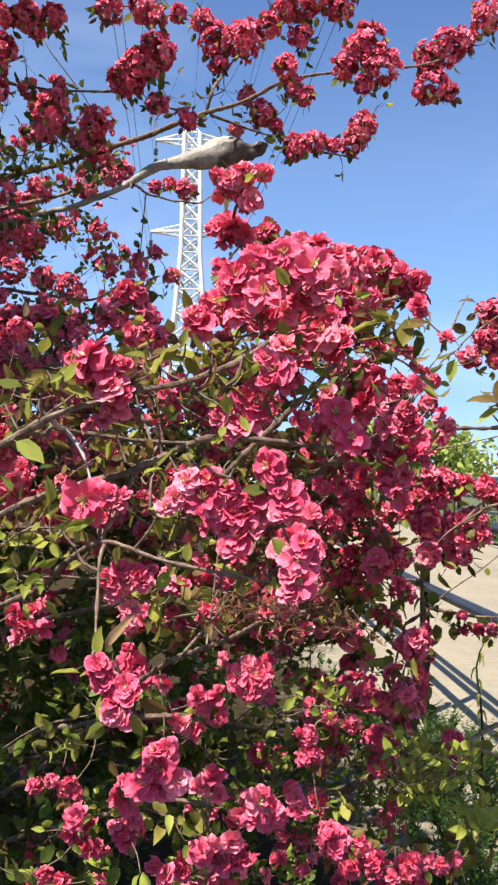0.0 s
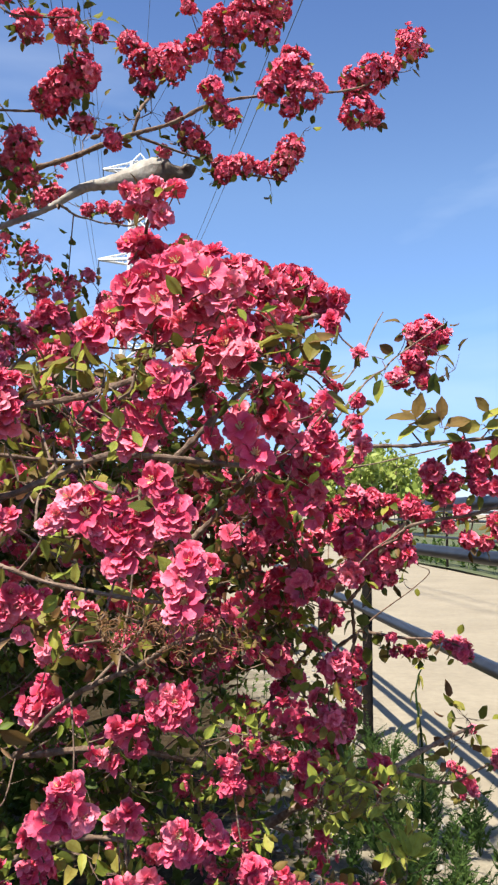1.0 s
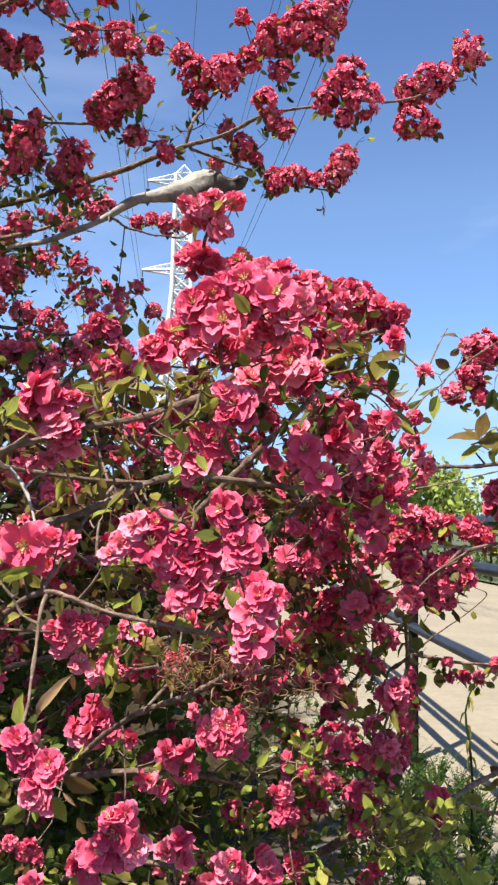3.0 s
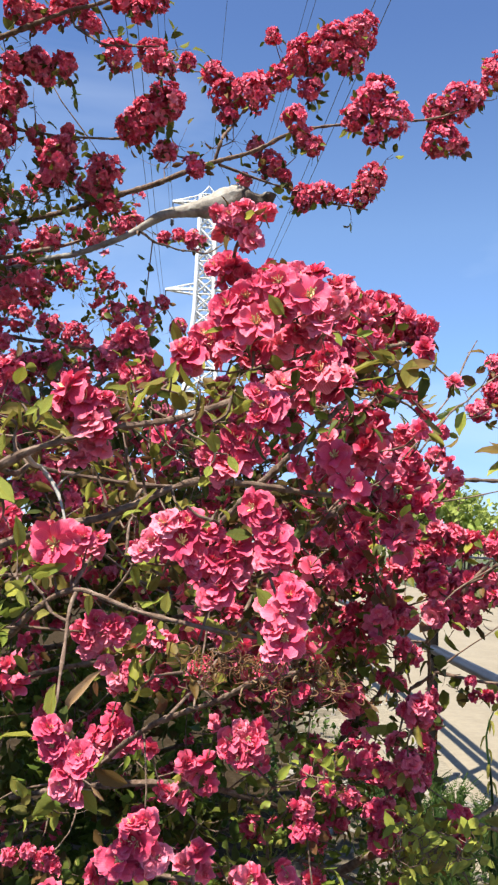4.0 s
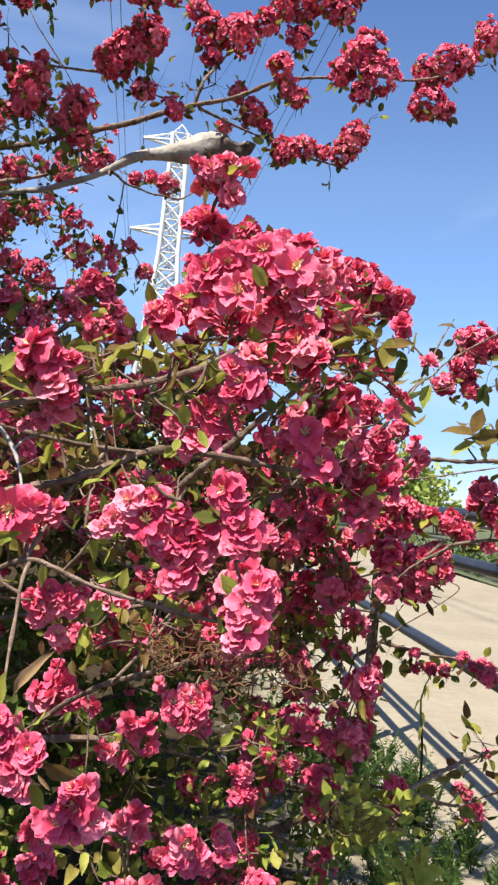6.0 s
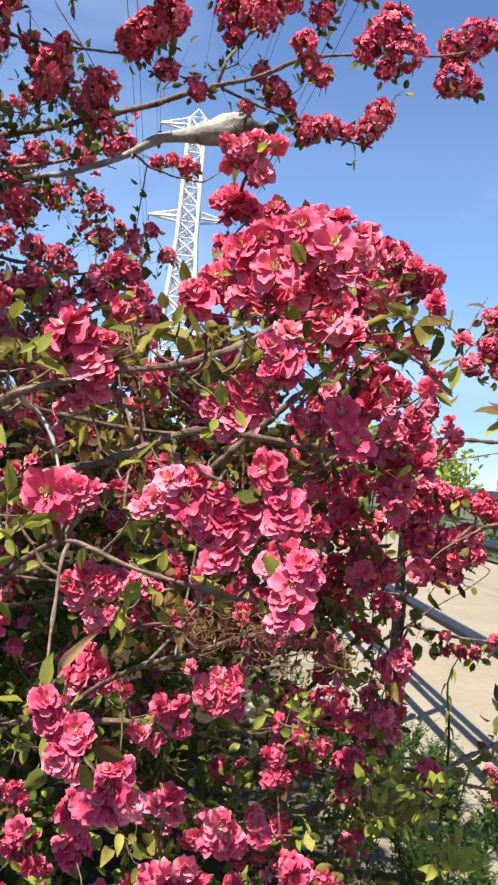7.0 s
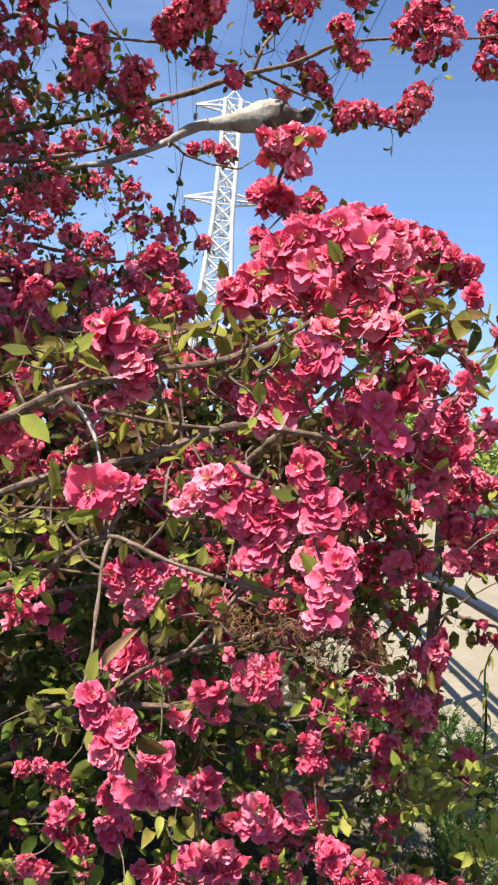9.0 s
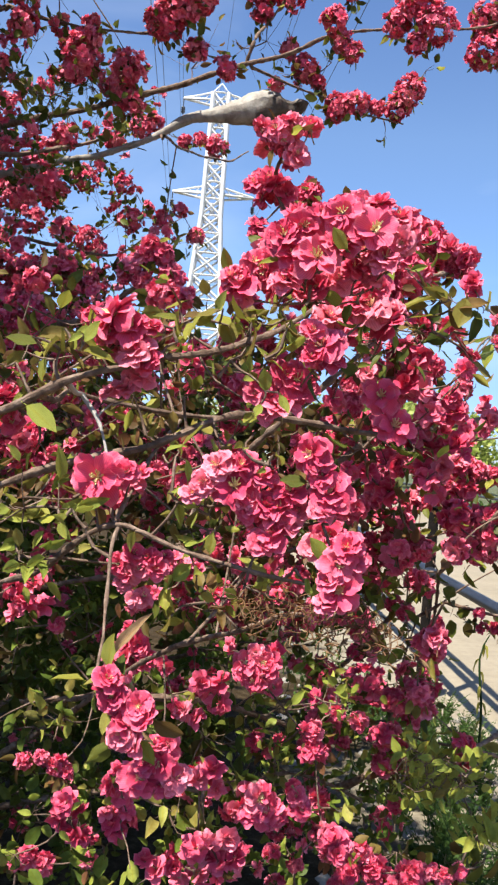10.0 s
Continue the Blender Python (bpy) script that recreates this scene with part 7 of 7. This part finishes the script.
def ball(d, c, radius, count, up=0.25):
    """A round bunch of flowers, with a few more inside it."""
    size = (0.95 if c[1] < 1.2 else 0.9 if c[1] < 1.95 else 0.74) * min(1.0, max(0.7, radius / 0.026))
    for k in range(count + count // 6):
        deep = k >= count
        zz = 1 - 2 * (k % count + 0.5) / count
        a = k * 2.39996 + radius * 900
        way = np.array([math.sqrt(1 - zz * zz) * math.cos(a), math.sqrt(1 - zz * zz) * math.sin(a), zz]) + rng.normal(0, 0.25 if c[1] < 1.9 else 0.42, 3)
        way /= np.linalg.norm(way)
        d["flowers"].append((c + way * max(radius - 0.012, 0.008) * (0.42 if deep else rng.uniform(0.7, 1.1)), way + (0, 0, up), rng.uniform(0.72, 1.08) * size))


for x, y, z, radius, count in from_limbs(BUNCHES):
    c = np.array((x, y, z))
    d, a = nearest(c)
    twig_to(d, a, c)
    if count <= 2:
        for _ in range(count):
            way = OUT + rng.normal(0, 0.42, 3)
            p = c + rng.normal(0, 0.2 * radius, 3) if count > 1 else c
            d["flowers"].append((p, way, min(max(radius * 1.25 / 0.0225, 0.55), 1.2) * rng.uniform(0.95, 1.12)))
        d["flowers"].append((c + rng.normal(0, 0.009, 3) + (0.004, 0.017, -0.008), OUT + rng.normal(0, 0.9, 3), rng.uniform(0.75, 1.0) * min(1, radius / 0.016)))
    else:
        ball(d, c, radius, count)
    for _ in range((1 if rng.random() < 0.3 else 0) if count <= 2 else 3 + count // 6):
        way = rng.normal(0, 1, 3) + (0, 0.2, -0.8)
        way /= np.linalg.norm(way)
        put_leaf(d, c + way * radius * rng.uniform(0.6, 1.0), way, rng.uniform(0.018, 0.030), LEAF, bool(c[1] < 1.4))

for x, y, z, size, openness, single, deep in from_limbs(BLOOMS):
    c = np.array((x, y, z))
    d, a = nearest(c + (0.003, 0.012, -0.012))
    twig_to(d, a, c + (0.003, 0.012, -0.010), 0.0014, 0.0008)
    kind = (12 if deep else 8) + int(rng.integers(2)) if single else 10 + int(rng.integers(2)) if openness <= 0.5 else min(7, max(0, round((1.0 - openness) * 11 + rng.uniform(-0.9, 0.9))))
    face = np.array((-0.05, -0.95, 0.35)) if single else OUT
    d["flowers"].append((c, face + rng.normal(0, 0.12 if single else 0.34, 3), size, kind))
    if rng.random() < 0.25:
        way = rng.normal(0, 1, 3) + (0, 0.4, -0.4)
        put_leaf(d, c + way / np.linalg.norm(way) * 0.011 + (0, 0.008, -0.006), way, rng.uniform(0.018, 0.026), LEAF, True)

for x, y, z, spread, count, length, mat, hue in from_limbs(SPRIGS):
    c = np.array((x, y, z))
    d, a = nearest(c)
    twig_to(d, a, c, 0.002, 0.001)
    for _ in range(count):
        p = c + rng.normal(0, 0.5 * spread, 3)
        way = (p - c) / (spread + 1e-6) + rng.normal(0, 0.5, 3) + (0, -0.1, 0.1)
        put_leaf(d, p, way, length * rng.uniform(0.6, 1.1), mat, bool(c[1] < 1.4), hue and rng.uniform(*hue))
        d["twigs"].append(tube([c, 0.5 * (c + p) + (0, 0, -0.06 * spread), p - 0.2 * length * way / np.linalg.norm(way)], [0.0008, 0.0007, 0.0005], 3))


for x, y, z, dx, dy, dz, mat, hue in LONE_LEAVES:
    c, way = np.array((x, y, z)), np.array((dx, dy, dz))
    d, a = nearest(c)
    twig_to(d, a, c - 0.15 * way, 0.0013, 0.0008)
    put_leaf(d, c, way, float(np.linalg.norm(way)), mat, True, hue, True)


def y_fine(c):
    return bool(c[1] < 1.45 and c[0] > -0.5)


# thicket of fine shoots with small leaves inside the tree
def thicket(count, lo, hi, mat, leaf, flowers, reach=0.3, hue=None):
    for _ in range(count):
        c = rng.uniform(lo, hi)
        d, a = nearest(c, False)
        v = c - a
        if np.linalg.norm(v) > reach:
            c = a + v / np.linalg.norm(v) * reach
        nearest(c)
        twig_to(d, a, c, 0.0022, 0.001)
        for k in range(9):
            u = rng.uniform(0.25, 1.05)
            p = a + (c - a) * u + rng.normal(0, 0.013, 3)
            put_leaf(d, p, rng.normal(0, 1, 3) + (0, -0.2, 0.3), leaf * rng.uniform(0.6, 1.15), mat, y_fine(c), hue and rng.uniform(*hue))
        if rng.random() < flowers:
            for k in range(rng.integers(3, 9)):
                way = rng.normal(0, 1, 3)
                way /= np.linalg.norm(way)
                d["flowers"].append((c + way * 0.03, way, rng.uniform(0.75, 1.0)))


# dark leaf hues here put the shade inside the tree into the colour
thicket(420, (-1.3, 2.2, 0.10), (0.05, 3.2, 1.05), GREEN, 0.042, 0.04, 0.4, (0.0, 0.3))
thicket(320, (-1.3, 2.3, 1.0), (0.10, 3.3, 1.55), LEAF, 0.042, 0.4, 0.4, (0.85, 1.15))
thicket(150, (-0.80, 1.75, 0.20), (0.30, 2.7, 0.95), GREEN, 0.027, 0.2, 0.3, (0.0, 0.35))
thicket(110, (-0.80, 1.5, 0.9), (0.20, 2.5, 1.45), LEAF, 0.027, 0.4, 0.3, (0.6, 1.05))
thicket(34, (-0.65, 1.5, 0.30), (0.25, 1.9, 0.85), GREEN, 0.030, 0.10)
thicket(30, (0.2, 1.8, 0.40), (0.46, 2.3, 0.72), GREEN, 0.026, 0.05, 0.3, (0.0, 0.35))
thicket(80, (-1.1, 2.3, 1.3), (-0.25, 3.6, 1.95), LEAF, 0.030, 0.9)
thicket(70, (-1.2, 2.4, 1.9), (-0.40, 3.8, 2.75), LEAF, 0.034, 0.6, 0.3, (0.0, 0.35))
thicket(36, (-0.95, 2.2, 1.95), (-0.48, 2.6, 2.6), LEAF, 0.034, 0.5, 0.3, (0.0, 0.3))


def inner_bunches(count, lo, hi, size):
    for _ in range(count):
        c = rng.uniform(lo, hi)
        d, a = nearest(c)
        twig_to(d, a, c)
        r = size * rng.uniform(0.7, 1.2)
        ball(d, c, r, max(4, round(5.5 * (r / 0.0225) ** 2)))
        for _ in range(5):
            way = rng.normal(0, 1, 3)
            put_leaf(d, c + way * r, way, rng.uniform(0.022, 0.04), LEAF)


inner_bunches(45, (-0.65, 1.5, 1.15), (0.0, 2.4, 1.56), 0.032)
inner_bunches(12, (0.0, 1.5, 0.92), (0.40, 2.1, 1.25), 0.030)
# dark brown leaves, coloured for the shaded hollow below the peak cluster
thicket(40, (0.0, 1.48, 1.08), (0.30, 1.75, 1.36), LEAF, 0.024, 0.0, 0.3, (0.85, 1.0))
inner_bunches(12, (0.08, 1.7, 1.08), (0.40, 2.1, 1.36), 0.028)
thicket(34, (-0.45, 1.05, 1.05), (0.0, 1.5, 1.42), LEAF, 0.028, 0.0, 0.2, (0.5, 0.95))
thicket(34, (0.0, 1.7, 0.95), (0.34, 2.3, 1.40), LEAF, 0.026, 0.0)
inner_bunches(5, (-0.2, 1.5, 0.97), (0.1, 1.9, 1.12), 0.028)
# rear leaf backdrop, its dark hue standing for shade behind the tree
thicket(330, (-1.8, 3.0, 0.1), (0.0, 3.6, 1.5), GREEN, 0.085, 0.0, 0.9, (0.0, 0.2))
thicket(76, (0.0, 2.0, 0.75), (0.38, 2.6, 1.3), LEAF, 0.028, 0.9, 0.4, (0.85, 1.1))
# unseen crown foliage added beside and above the view to shade the inside
inner_bunches(6, (-1.0, 1.1, 2.45), (-0.30, 1.6, 2.8), 0.045)
thicket(130, (-1.1, 1.2, 2.55), (-0.35, 1.9, 2.95), LEAF, 0.062, 0.0, 1.2)
# dark rear leaves, shade put into their hue
thicket(150, (-1.5, 3.2, 1.15), (0.1, 3.9, 1.75), LEAF, 0.075, 0.3, 1.2, (0.85, 1.15))
inner_bunches(24, (-0.75, 1.7, 1.12), (0.05, 2.6, 1.5), 0.036)
# more foliage added out of view, to keep sun off the interior
thicket(200, (-2.1, 1.3, 2.75), (-0.9, 2.7, 3.7), LEAF, 0.10, 0.0, 1.2)
inner_bunches(5, (-1.5, 1.0, 1.5), (-0.75, 2.0, 2.5), 0.045)
thicket(110, (-1.5, 0.9, 1.0), (-0.75, 2.0, 2.4), LEAF, 0.06, 0.0, 0.5)
thicket(150, (-1.6, 1.35, 1.9), (-0.8, 2.3, 2.7), LEAF, 0.06, 0.0, 0.6)
# fill within view; its dark hues again carry shade in the leaf colour
thicket(70, (-1.2, 2.9, 1.5), (-0.3, 3.9, 1.95), LEAF, 0.045, 0.6, 0.8)
thicket(26, (0.05, 1.6, 0.72), (0.38, 2.2, 1.12), LEAF, 0.022, 0.5, 0.4)
thicket(36, (0.08, 1.75, 0.32), (0.46, 2.2, 0.74), GREEN, 0.025, 0.15, 0.4, (0.0, 0.4))
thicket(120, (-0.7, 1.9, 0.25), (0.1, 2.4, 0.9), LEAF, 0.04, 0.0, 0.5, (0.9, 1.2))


# dark-hued leaves plug gaps in place of shaded depth
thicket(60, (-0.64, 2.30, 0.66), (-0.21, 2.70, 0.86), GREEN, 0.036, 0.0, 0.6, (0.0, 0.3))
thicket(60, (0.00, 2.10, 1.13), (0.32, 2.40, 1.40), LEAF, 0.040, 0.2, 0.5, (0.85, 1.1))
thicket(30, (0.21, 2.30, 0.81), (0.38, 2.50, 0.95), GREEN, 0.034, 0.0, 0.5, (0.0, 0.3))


# withered tangle caught in the branches
def tangle(c, spread):
    d, a = nearest(c, False)
    for _ in range(40):
        p = c + rng.normal(0, 1, 3) * spread * (1.2, 1.0, 0.75)
        r, a0, sweep = rng.uniform(0.0025, 0.0075), rng.uniform(0, 6.3), rng.uniform(2.0, 4.6)
        e, n_ = rng.normal(0, 1, 3), rng.normal(0, 1, 3)
        e /= np.linalg.norm(e)
        n_ -= e * (n_ @ e)
        n_ /= np.linalg.norm(n_)
        lift = np.cross(e, n_) * rng.normal(0, 0.006)
        s = np.array([np.r_[p + r * (1 + 0.5 * k) * (math.cos(a0 + sweep * k) * e + math.sin(a0 + sweep * k) * n_) + lift * k, 0.0006 - 0.0003 * k] for k in np.linspace(0, 1, 9)])
        d["curls"].append(tube(s[:, :3], s[:, 3], 4))
    for _ in range(7):
        p = c + rng.normal(0, 1, 3) * spread
        put_leaf(d, p, rng.normal(0, 1, 3) + (0, 0, -0.6), rng.uniform(0.006, 0.012), DRY)


tangle(np.array((0.031, 0.834, 1.129)), 0.014)
tangle(np.array((0.061, 0.814, 1.131)), 0.017)
tangle(np.array((0.087, 0.808, 1.131)), 0.017)
tangle(np.array((0.110, 0.808, 1.122)), 0.013)
tangle(np.array((0.008, 0.855, 1.132)), 0.012)

# trunk and boughs that feed the limbs from beside the view
def feeder(nodes):
    line = smooth_line(nodes, 0.06)
    return tube(line[:, :3], line[:, 3], 12)


fork = TRUNK + (0.05, 0.02, 0.75)
stems = [feeder([(*TRUNK + (0, 0, -0.1), 0.11), (*TRUNK + (0.02, 0, 0.1), 0.085), (*TRUNK + (0.0, 0.02, 0.45), 0.07), (*fork, 0.06), (*fork + (0.0, 0.1, 0.6), 0.05), (*fork + (-0.05, 0.2, 1.3), 0.035), (*fork + (-0.05, 0.4, 1.9), 0.02)])]
spine = smooth_line([(*TRUNK + (0, 0, 0.1), 0.085), (*TRUNK + (0.0, 0.02, 0.45), 0.07), (*fork, 0.06), (*fork + (0.0, 0.1, 0.6), 0.05), (*fork + (-0.05, 0.2, 1.3), 0.035)], 0.05)
SHORT = ("thin_twig", "pale_twig", "forked_twig", "hanging_twig", "brown_twig", "rising_twig", "drooping_twig", "crown_twig", "gall_shoot", "peak_shoot", "shoulder_limb", "right_limb", "right_twig", "bare_twig", "crossing_twig", "bare_shoot", "fence_twig", "fence_limb", "rail_twig", "hanging_shoot", "low_right_limb", "low_right_twig", "upright_shoot")
for name, d in BOUGHS.items():
    a = d["line"][0]
    if name in SHORT:
        others = np.concatenate([e["line"][:, :3] for n, e in BOUGHS.items() if n != name and n not in SHORT])
        b = others[np.argmin(((others - a[:3]) ** 2).sum(1))]
        l = np.linalg.norm(b - a[:3])
        if l > 0.01:
            thick = a[3] * (1.1 if l < 0.12 else 0.5)
            d["twigs"].append(feeder([(*b, thick), (*(0.5 * (b + a[:3]) + (0, 0.15 * l, -0.10 * l)), thick), (*a[:3], a[3] * 0.8)]))
    else:
        b = spine[np.argmin(((spine[:, :3] - a[:3] + (0, 0, 0.25)) ** 2).sum(1))]
        mid = 0.5 * (b[:3] + a[:3]) + (0, 0, -0.05)
        stems.append(feeder([(*b[:3], b[3] * 0.5), (*mid, a[3] * 1.5), (*a[:3], a[3])]))
part("trunk", solid("trunk", stems, (BARK,)), tree, "grey-brown forking trunk").matrix_parent_inverse = Matrix.Translation(-Vector(TRUNK))


def gall_skin(v, f, line):
    """Lumps on the swelling, and its dark scarred underside and torn end."""
    k = int(np.argmax(line[:, 3]))
    c, way = line[k, :3], line[k + 3, :3] - line[k - 3, :3]
    way /= np.linalg.norm(way)
    r = line[k, 3]
    along = (v - c) @ way / r
    off = v - c - np.outer((v - c) @ way, way)
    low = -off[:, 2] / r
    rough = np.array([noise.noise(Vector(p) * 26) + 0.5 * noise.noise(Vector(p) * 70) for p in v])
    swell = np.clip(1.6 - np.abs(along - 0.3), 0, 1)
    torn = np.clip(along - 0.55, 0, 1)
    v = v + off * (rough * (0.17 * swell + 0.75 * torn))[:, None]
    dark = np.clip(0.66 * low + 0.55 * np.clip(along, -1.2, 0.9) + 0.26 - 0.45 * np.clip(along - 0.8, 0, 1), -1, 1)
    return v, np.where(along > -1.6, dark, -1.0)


def open_spin(way):
    """The turn about its stalk by which a leaf holds its upper face to the open side."""
    faces = [(turn_to(way, a) @ Matrix.Rotation(-math.pi / 2, 4, "Y")).to_3x3() @ Vector((0, 0, 1)) for a in np.arange(0, 6.3, 0.3)]
    return 0.3 * max(range(len(faces)), key=lambda k: faces[k].dot(Vector((-0.2, -0.75, 0.6))))


NEAR = 1.18
for name, d in BOUGHS.items():
    line = d["line"]
    v, f, uv, mi = tube(line[:, :3], line[:, 3], 24 if name == "galled_limb" else 9, 0)
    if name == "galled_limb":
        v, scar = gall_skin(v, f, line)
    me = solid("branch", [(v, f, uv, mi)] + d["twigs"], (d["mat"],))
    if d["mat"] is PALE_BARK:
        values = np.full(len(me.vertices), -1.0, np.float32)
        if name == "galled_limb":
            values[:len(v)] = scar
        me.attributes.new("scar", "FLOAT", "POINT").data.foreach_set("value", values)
    ob = part("branch", me, tree, "branch swollen into a pale grey gall" if name == "galled_limb" else "")
    ob.matrix_parent_inverse = Matrix.Translation(-Vector(TRUNK))
    if d["curls"]:
        part("withered_tangle", solid("withered_tangle", d["curls"], (DRY,)), ob, "dry brown curled stems caught in the branches", "stuff")
    soup = Soup()
    for p, way, size, *kind in d["flowers"]:
        m = Matrix.Translation(p) @ turn_to(way, rng.uniform(0, 6.3)) @ Matrix.Scale(size, 4)
        k = rng.integers(6)
        if p[1] < NEAR:
            k = kind[0] if kind else rng.integers(8)
            b = part("blossom", FLOWER_MESHES[k], ob)
            b.matrix_basis = m
        else:
            soup.add(FLOWERS[kind[0]] if kind else FLOWERS[k] if p[0] < 0.08 and 1.29 < p[1] < 1.43 and p[2] > 1.66 else (TINY_FLOWERS if p[1] > 1.6 or p[0] < -0.62 else FAR_FLOWERS)[k], m, rng.random() if p[1] < 1.9 or p[2] < 1.7 else rng.uniform(0.22, 0.70))
    if soup.n:
        part("blossoms", soup.mesh("blossoms", (PETAL, STAMEN, SEPAL)), ob, "pink double blossoms", "stuff")
    for mat, title in ((LEAF, "leaves"), (GREEN, "small_leaves"), (DRY, "withered_leaves")):
        soup = Soup()
        for p, way, length, m_, fine, hue, facing in d["leaves"]:
            if m_ is not mat:
                continue
            spin = open_spin(way) + rng.uniform(-0.5, 0.5) if facing else rng.uniform(0, 6.3)
            m = Matrix.Translation(p) @ turn_to(way, spin) @ Matrix.Rotation(-math.pi / 2, 4, "Y") @ Matrix.Rotation(rng.uniform(-0.6, 0.6), 4, "X") @ Matrix.Scale(length, 4)
            if mat is DRY:
                m = m @ Matrix.Scale(0.55, 4, (0, 1, 0))
            k = rng.integers(4)
            if p[1] < 1.0 and p[0] > -0.45:
                b = part("leaf", leaf_mesh(k, mat, hue), ob)
                b.matrix_basis = m
            else:
                soup.add((LEAVES if fine else FAR_LEAVES)[k], m, rng.random() if hue is None else hue)
        if soup.n:
            part(title, soup.mesh(title, (mat,)), ob, kind="stuff")


# ---- weeds by the fence ----
def weeds(x0, x1, y0, y1, count, height, label, leaf=0.03):
    s = Soup()
    for _ in range(count):
        x, y = rng.uniform(x0, x1), rng.uniform(y0, y1)
        h = height * rng.uniform(0.4, 1.2)
        a = rng.uniform(0, 6.3)
        lean = np.array([math.cos(a), math.sin(a), 0]) * h * 0.3
        top = np.array([x, y, 0]) + lean + (0, 0, h)
        s.add(tube([(x, y, -0.03), tuple(np.array([x, y, 0]) + lean * 0.4 + (0, 0, h * 0.6)), tuple(top)], [0.003, 0.002, 0.001], 4), Matrix(), rng.random())
        for k in range(12):
            u = rng.uniform(0.2, 1)
            p = np.array([x, y, 0]) + lean * u + (0, 0, h * u)
            s.add(FAR_LEAVES[k % 4], Matrix.Translation(p) @ turn_to(rng.normal(0, 1, 3) + (0, 0, 0.5), rng.uniform(0, 6.3)) @ Matrix.Rotation(-math.pi / 2, 4, "Y") @ Matrix.Scale(leaf * rng.uniform(0.6, 1.35), 4), rng.random())
    return tagged(new("weeds", s.mesh("weeds", (WEED,))), label, "weeds", kind="stuff")


LEAFLET = (np.array([(0, 0, 0), (0.4, -0.17, 0.03), (0.4, 0.17, 0.03), (0.6, 0.0, 0.0), (0.85, -0.08, -0.02), (1.0, 0.05, -0.06)]),
           np.array([(0, 1, 3, 2), (1, 4, 5, 3)]), np.zeros((6, 2)), np.zeros(2))


def feathery_weeds(x0, x1, y0, y1, count, height, label):
    """Plants of soft arching fronds, each with pairs of narrow leaflets."""
    s = Soup()
    for _ in range(count):
        x, y = rng.uniform(x0, x1), rng.uniform(y0, y1)
        shade = rng.uniform(0.0, 0.6)
        for _ in range(5):
            a, h = rng.uniform(0, 6.3), height * rng.uniform(0.5, 1.15)
            lean = rng.uniform(0.3, 0.8) * h
            stem = smooth_line([(x, y, -0.02, 0.002), (x + 0.35 * lean * math.cos(a), y + 0.35 * lean * math.sin(a), 0.6 * h, 0.0015), (x + lean * math.cos(a), y + lean * math.sin(a), h, 0.0006)], h / 12)
            s.add(tube(stem[:, :3], stem[:, 3], 3), Matrix(), shade)
            for k in range(3, len(stem) - 1):
                way = stem[k + 1][:3] - stem[k][:3]
                for side in (-1, 1):
                    out = np.cross(way, (0, 0, 1)) * side + way * 0.6 + rng.normal(0, 0.2, 3) * np.linalg.norm(way)
                    size = height * 0.26 * (1.05 - k / len(stem)) * rng.uniform(0.8, 1.2)
                    s.add(LEAFLET, Matrix.Translation(stem[k][:3]) @ turn_to(out, rng.uniform(-0.7, 0.7)) @ Matrix.Rotation(-math.pi / 2, 4, "Y") @ Matrix.Scale(size, 4), min(0.99, shade + rng.uniform(0, 0.35)))
    return tagged(new("weeds", s.mesh("weeds", (WEED,))), label, "weeds", kind="stuff")


feathery_weeds(0.66, 1.22, 2.3, 4.5, 120, 0.20, "feathery dark green weeds at the foot of the fence")


def stalk(x, y, top):
    root = tagged(new("wilted_weed"), "tall wilted yellow-green weed by the fence", "weed")
    root.location = (x, y, 0)
    line = smooth_line([(0, 0, -0.02, 0.006), (0.01, 0, top * 0.5, 0.005), (-0.01, 0.01, top * 0.85, 0.004), (0.02, 0, top, 0.002)], 0.05)
    part("stem", solid("stem", [tube(line[:, :3], line[:, 3], 6)], (WEED,)), root)
    for k in range(12):
        p = line[int(len(line) * (0.25 + 0.06 * k))][:3]
        s = Soup()
        s.add(LEAVES[3], Matrix.Translation(p) @ Matrix.Rotation(k * 2.4, 4, "Z") @ Matrix.Rotation(radians(50), 4, "Y") @ Matrix.Diagonal((0.055, 0.03, 0.055, 1)), 0.8)
        part("leaf", s.mesh("leaf", (GREEN,)), root)


stalk(1.025, 3.321, 0.655)
weeds(0.2, 0.9, 3.0, 6.0, 60, 0.18, "low green weeds on the bare soil")
weeds(6.3, 8.0, 11, 24, 260, 0.5, "green weeds along the far edge of the path", 0.09)
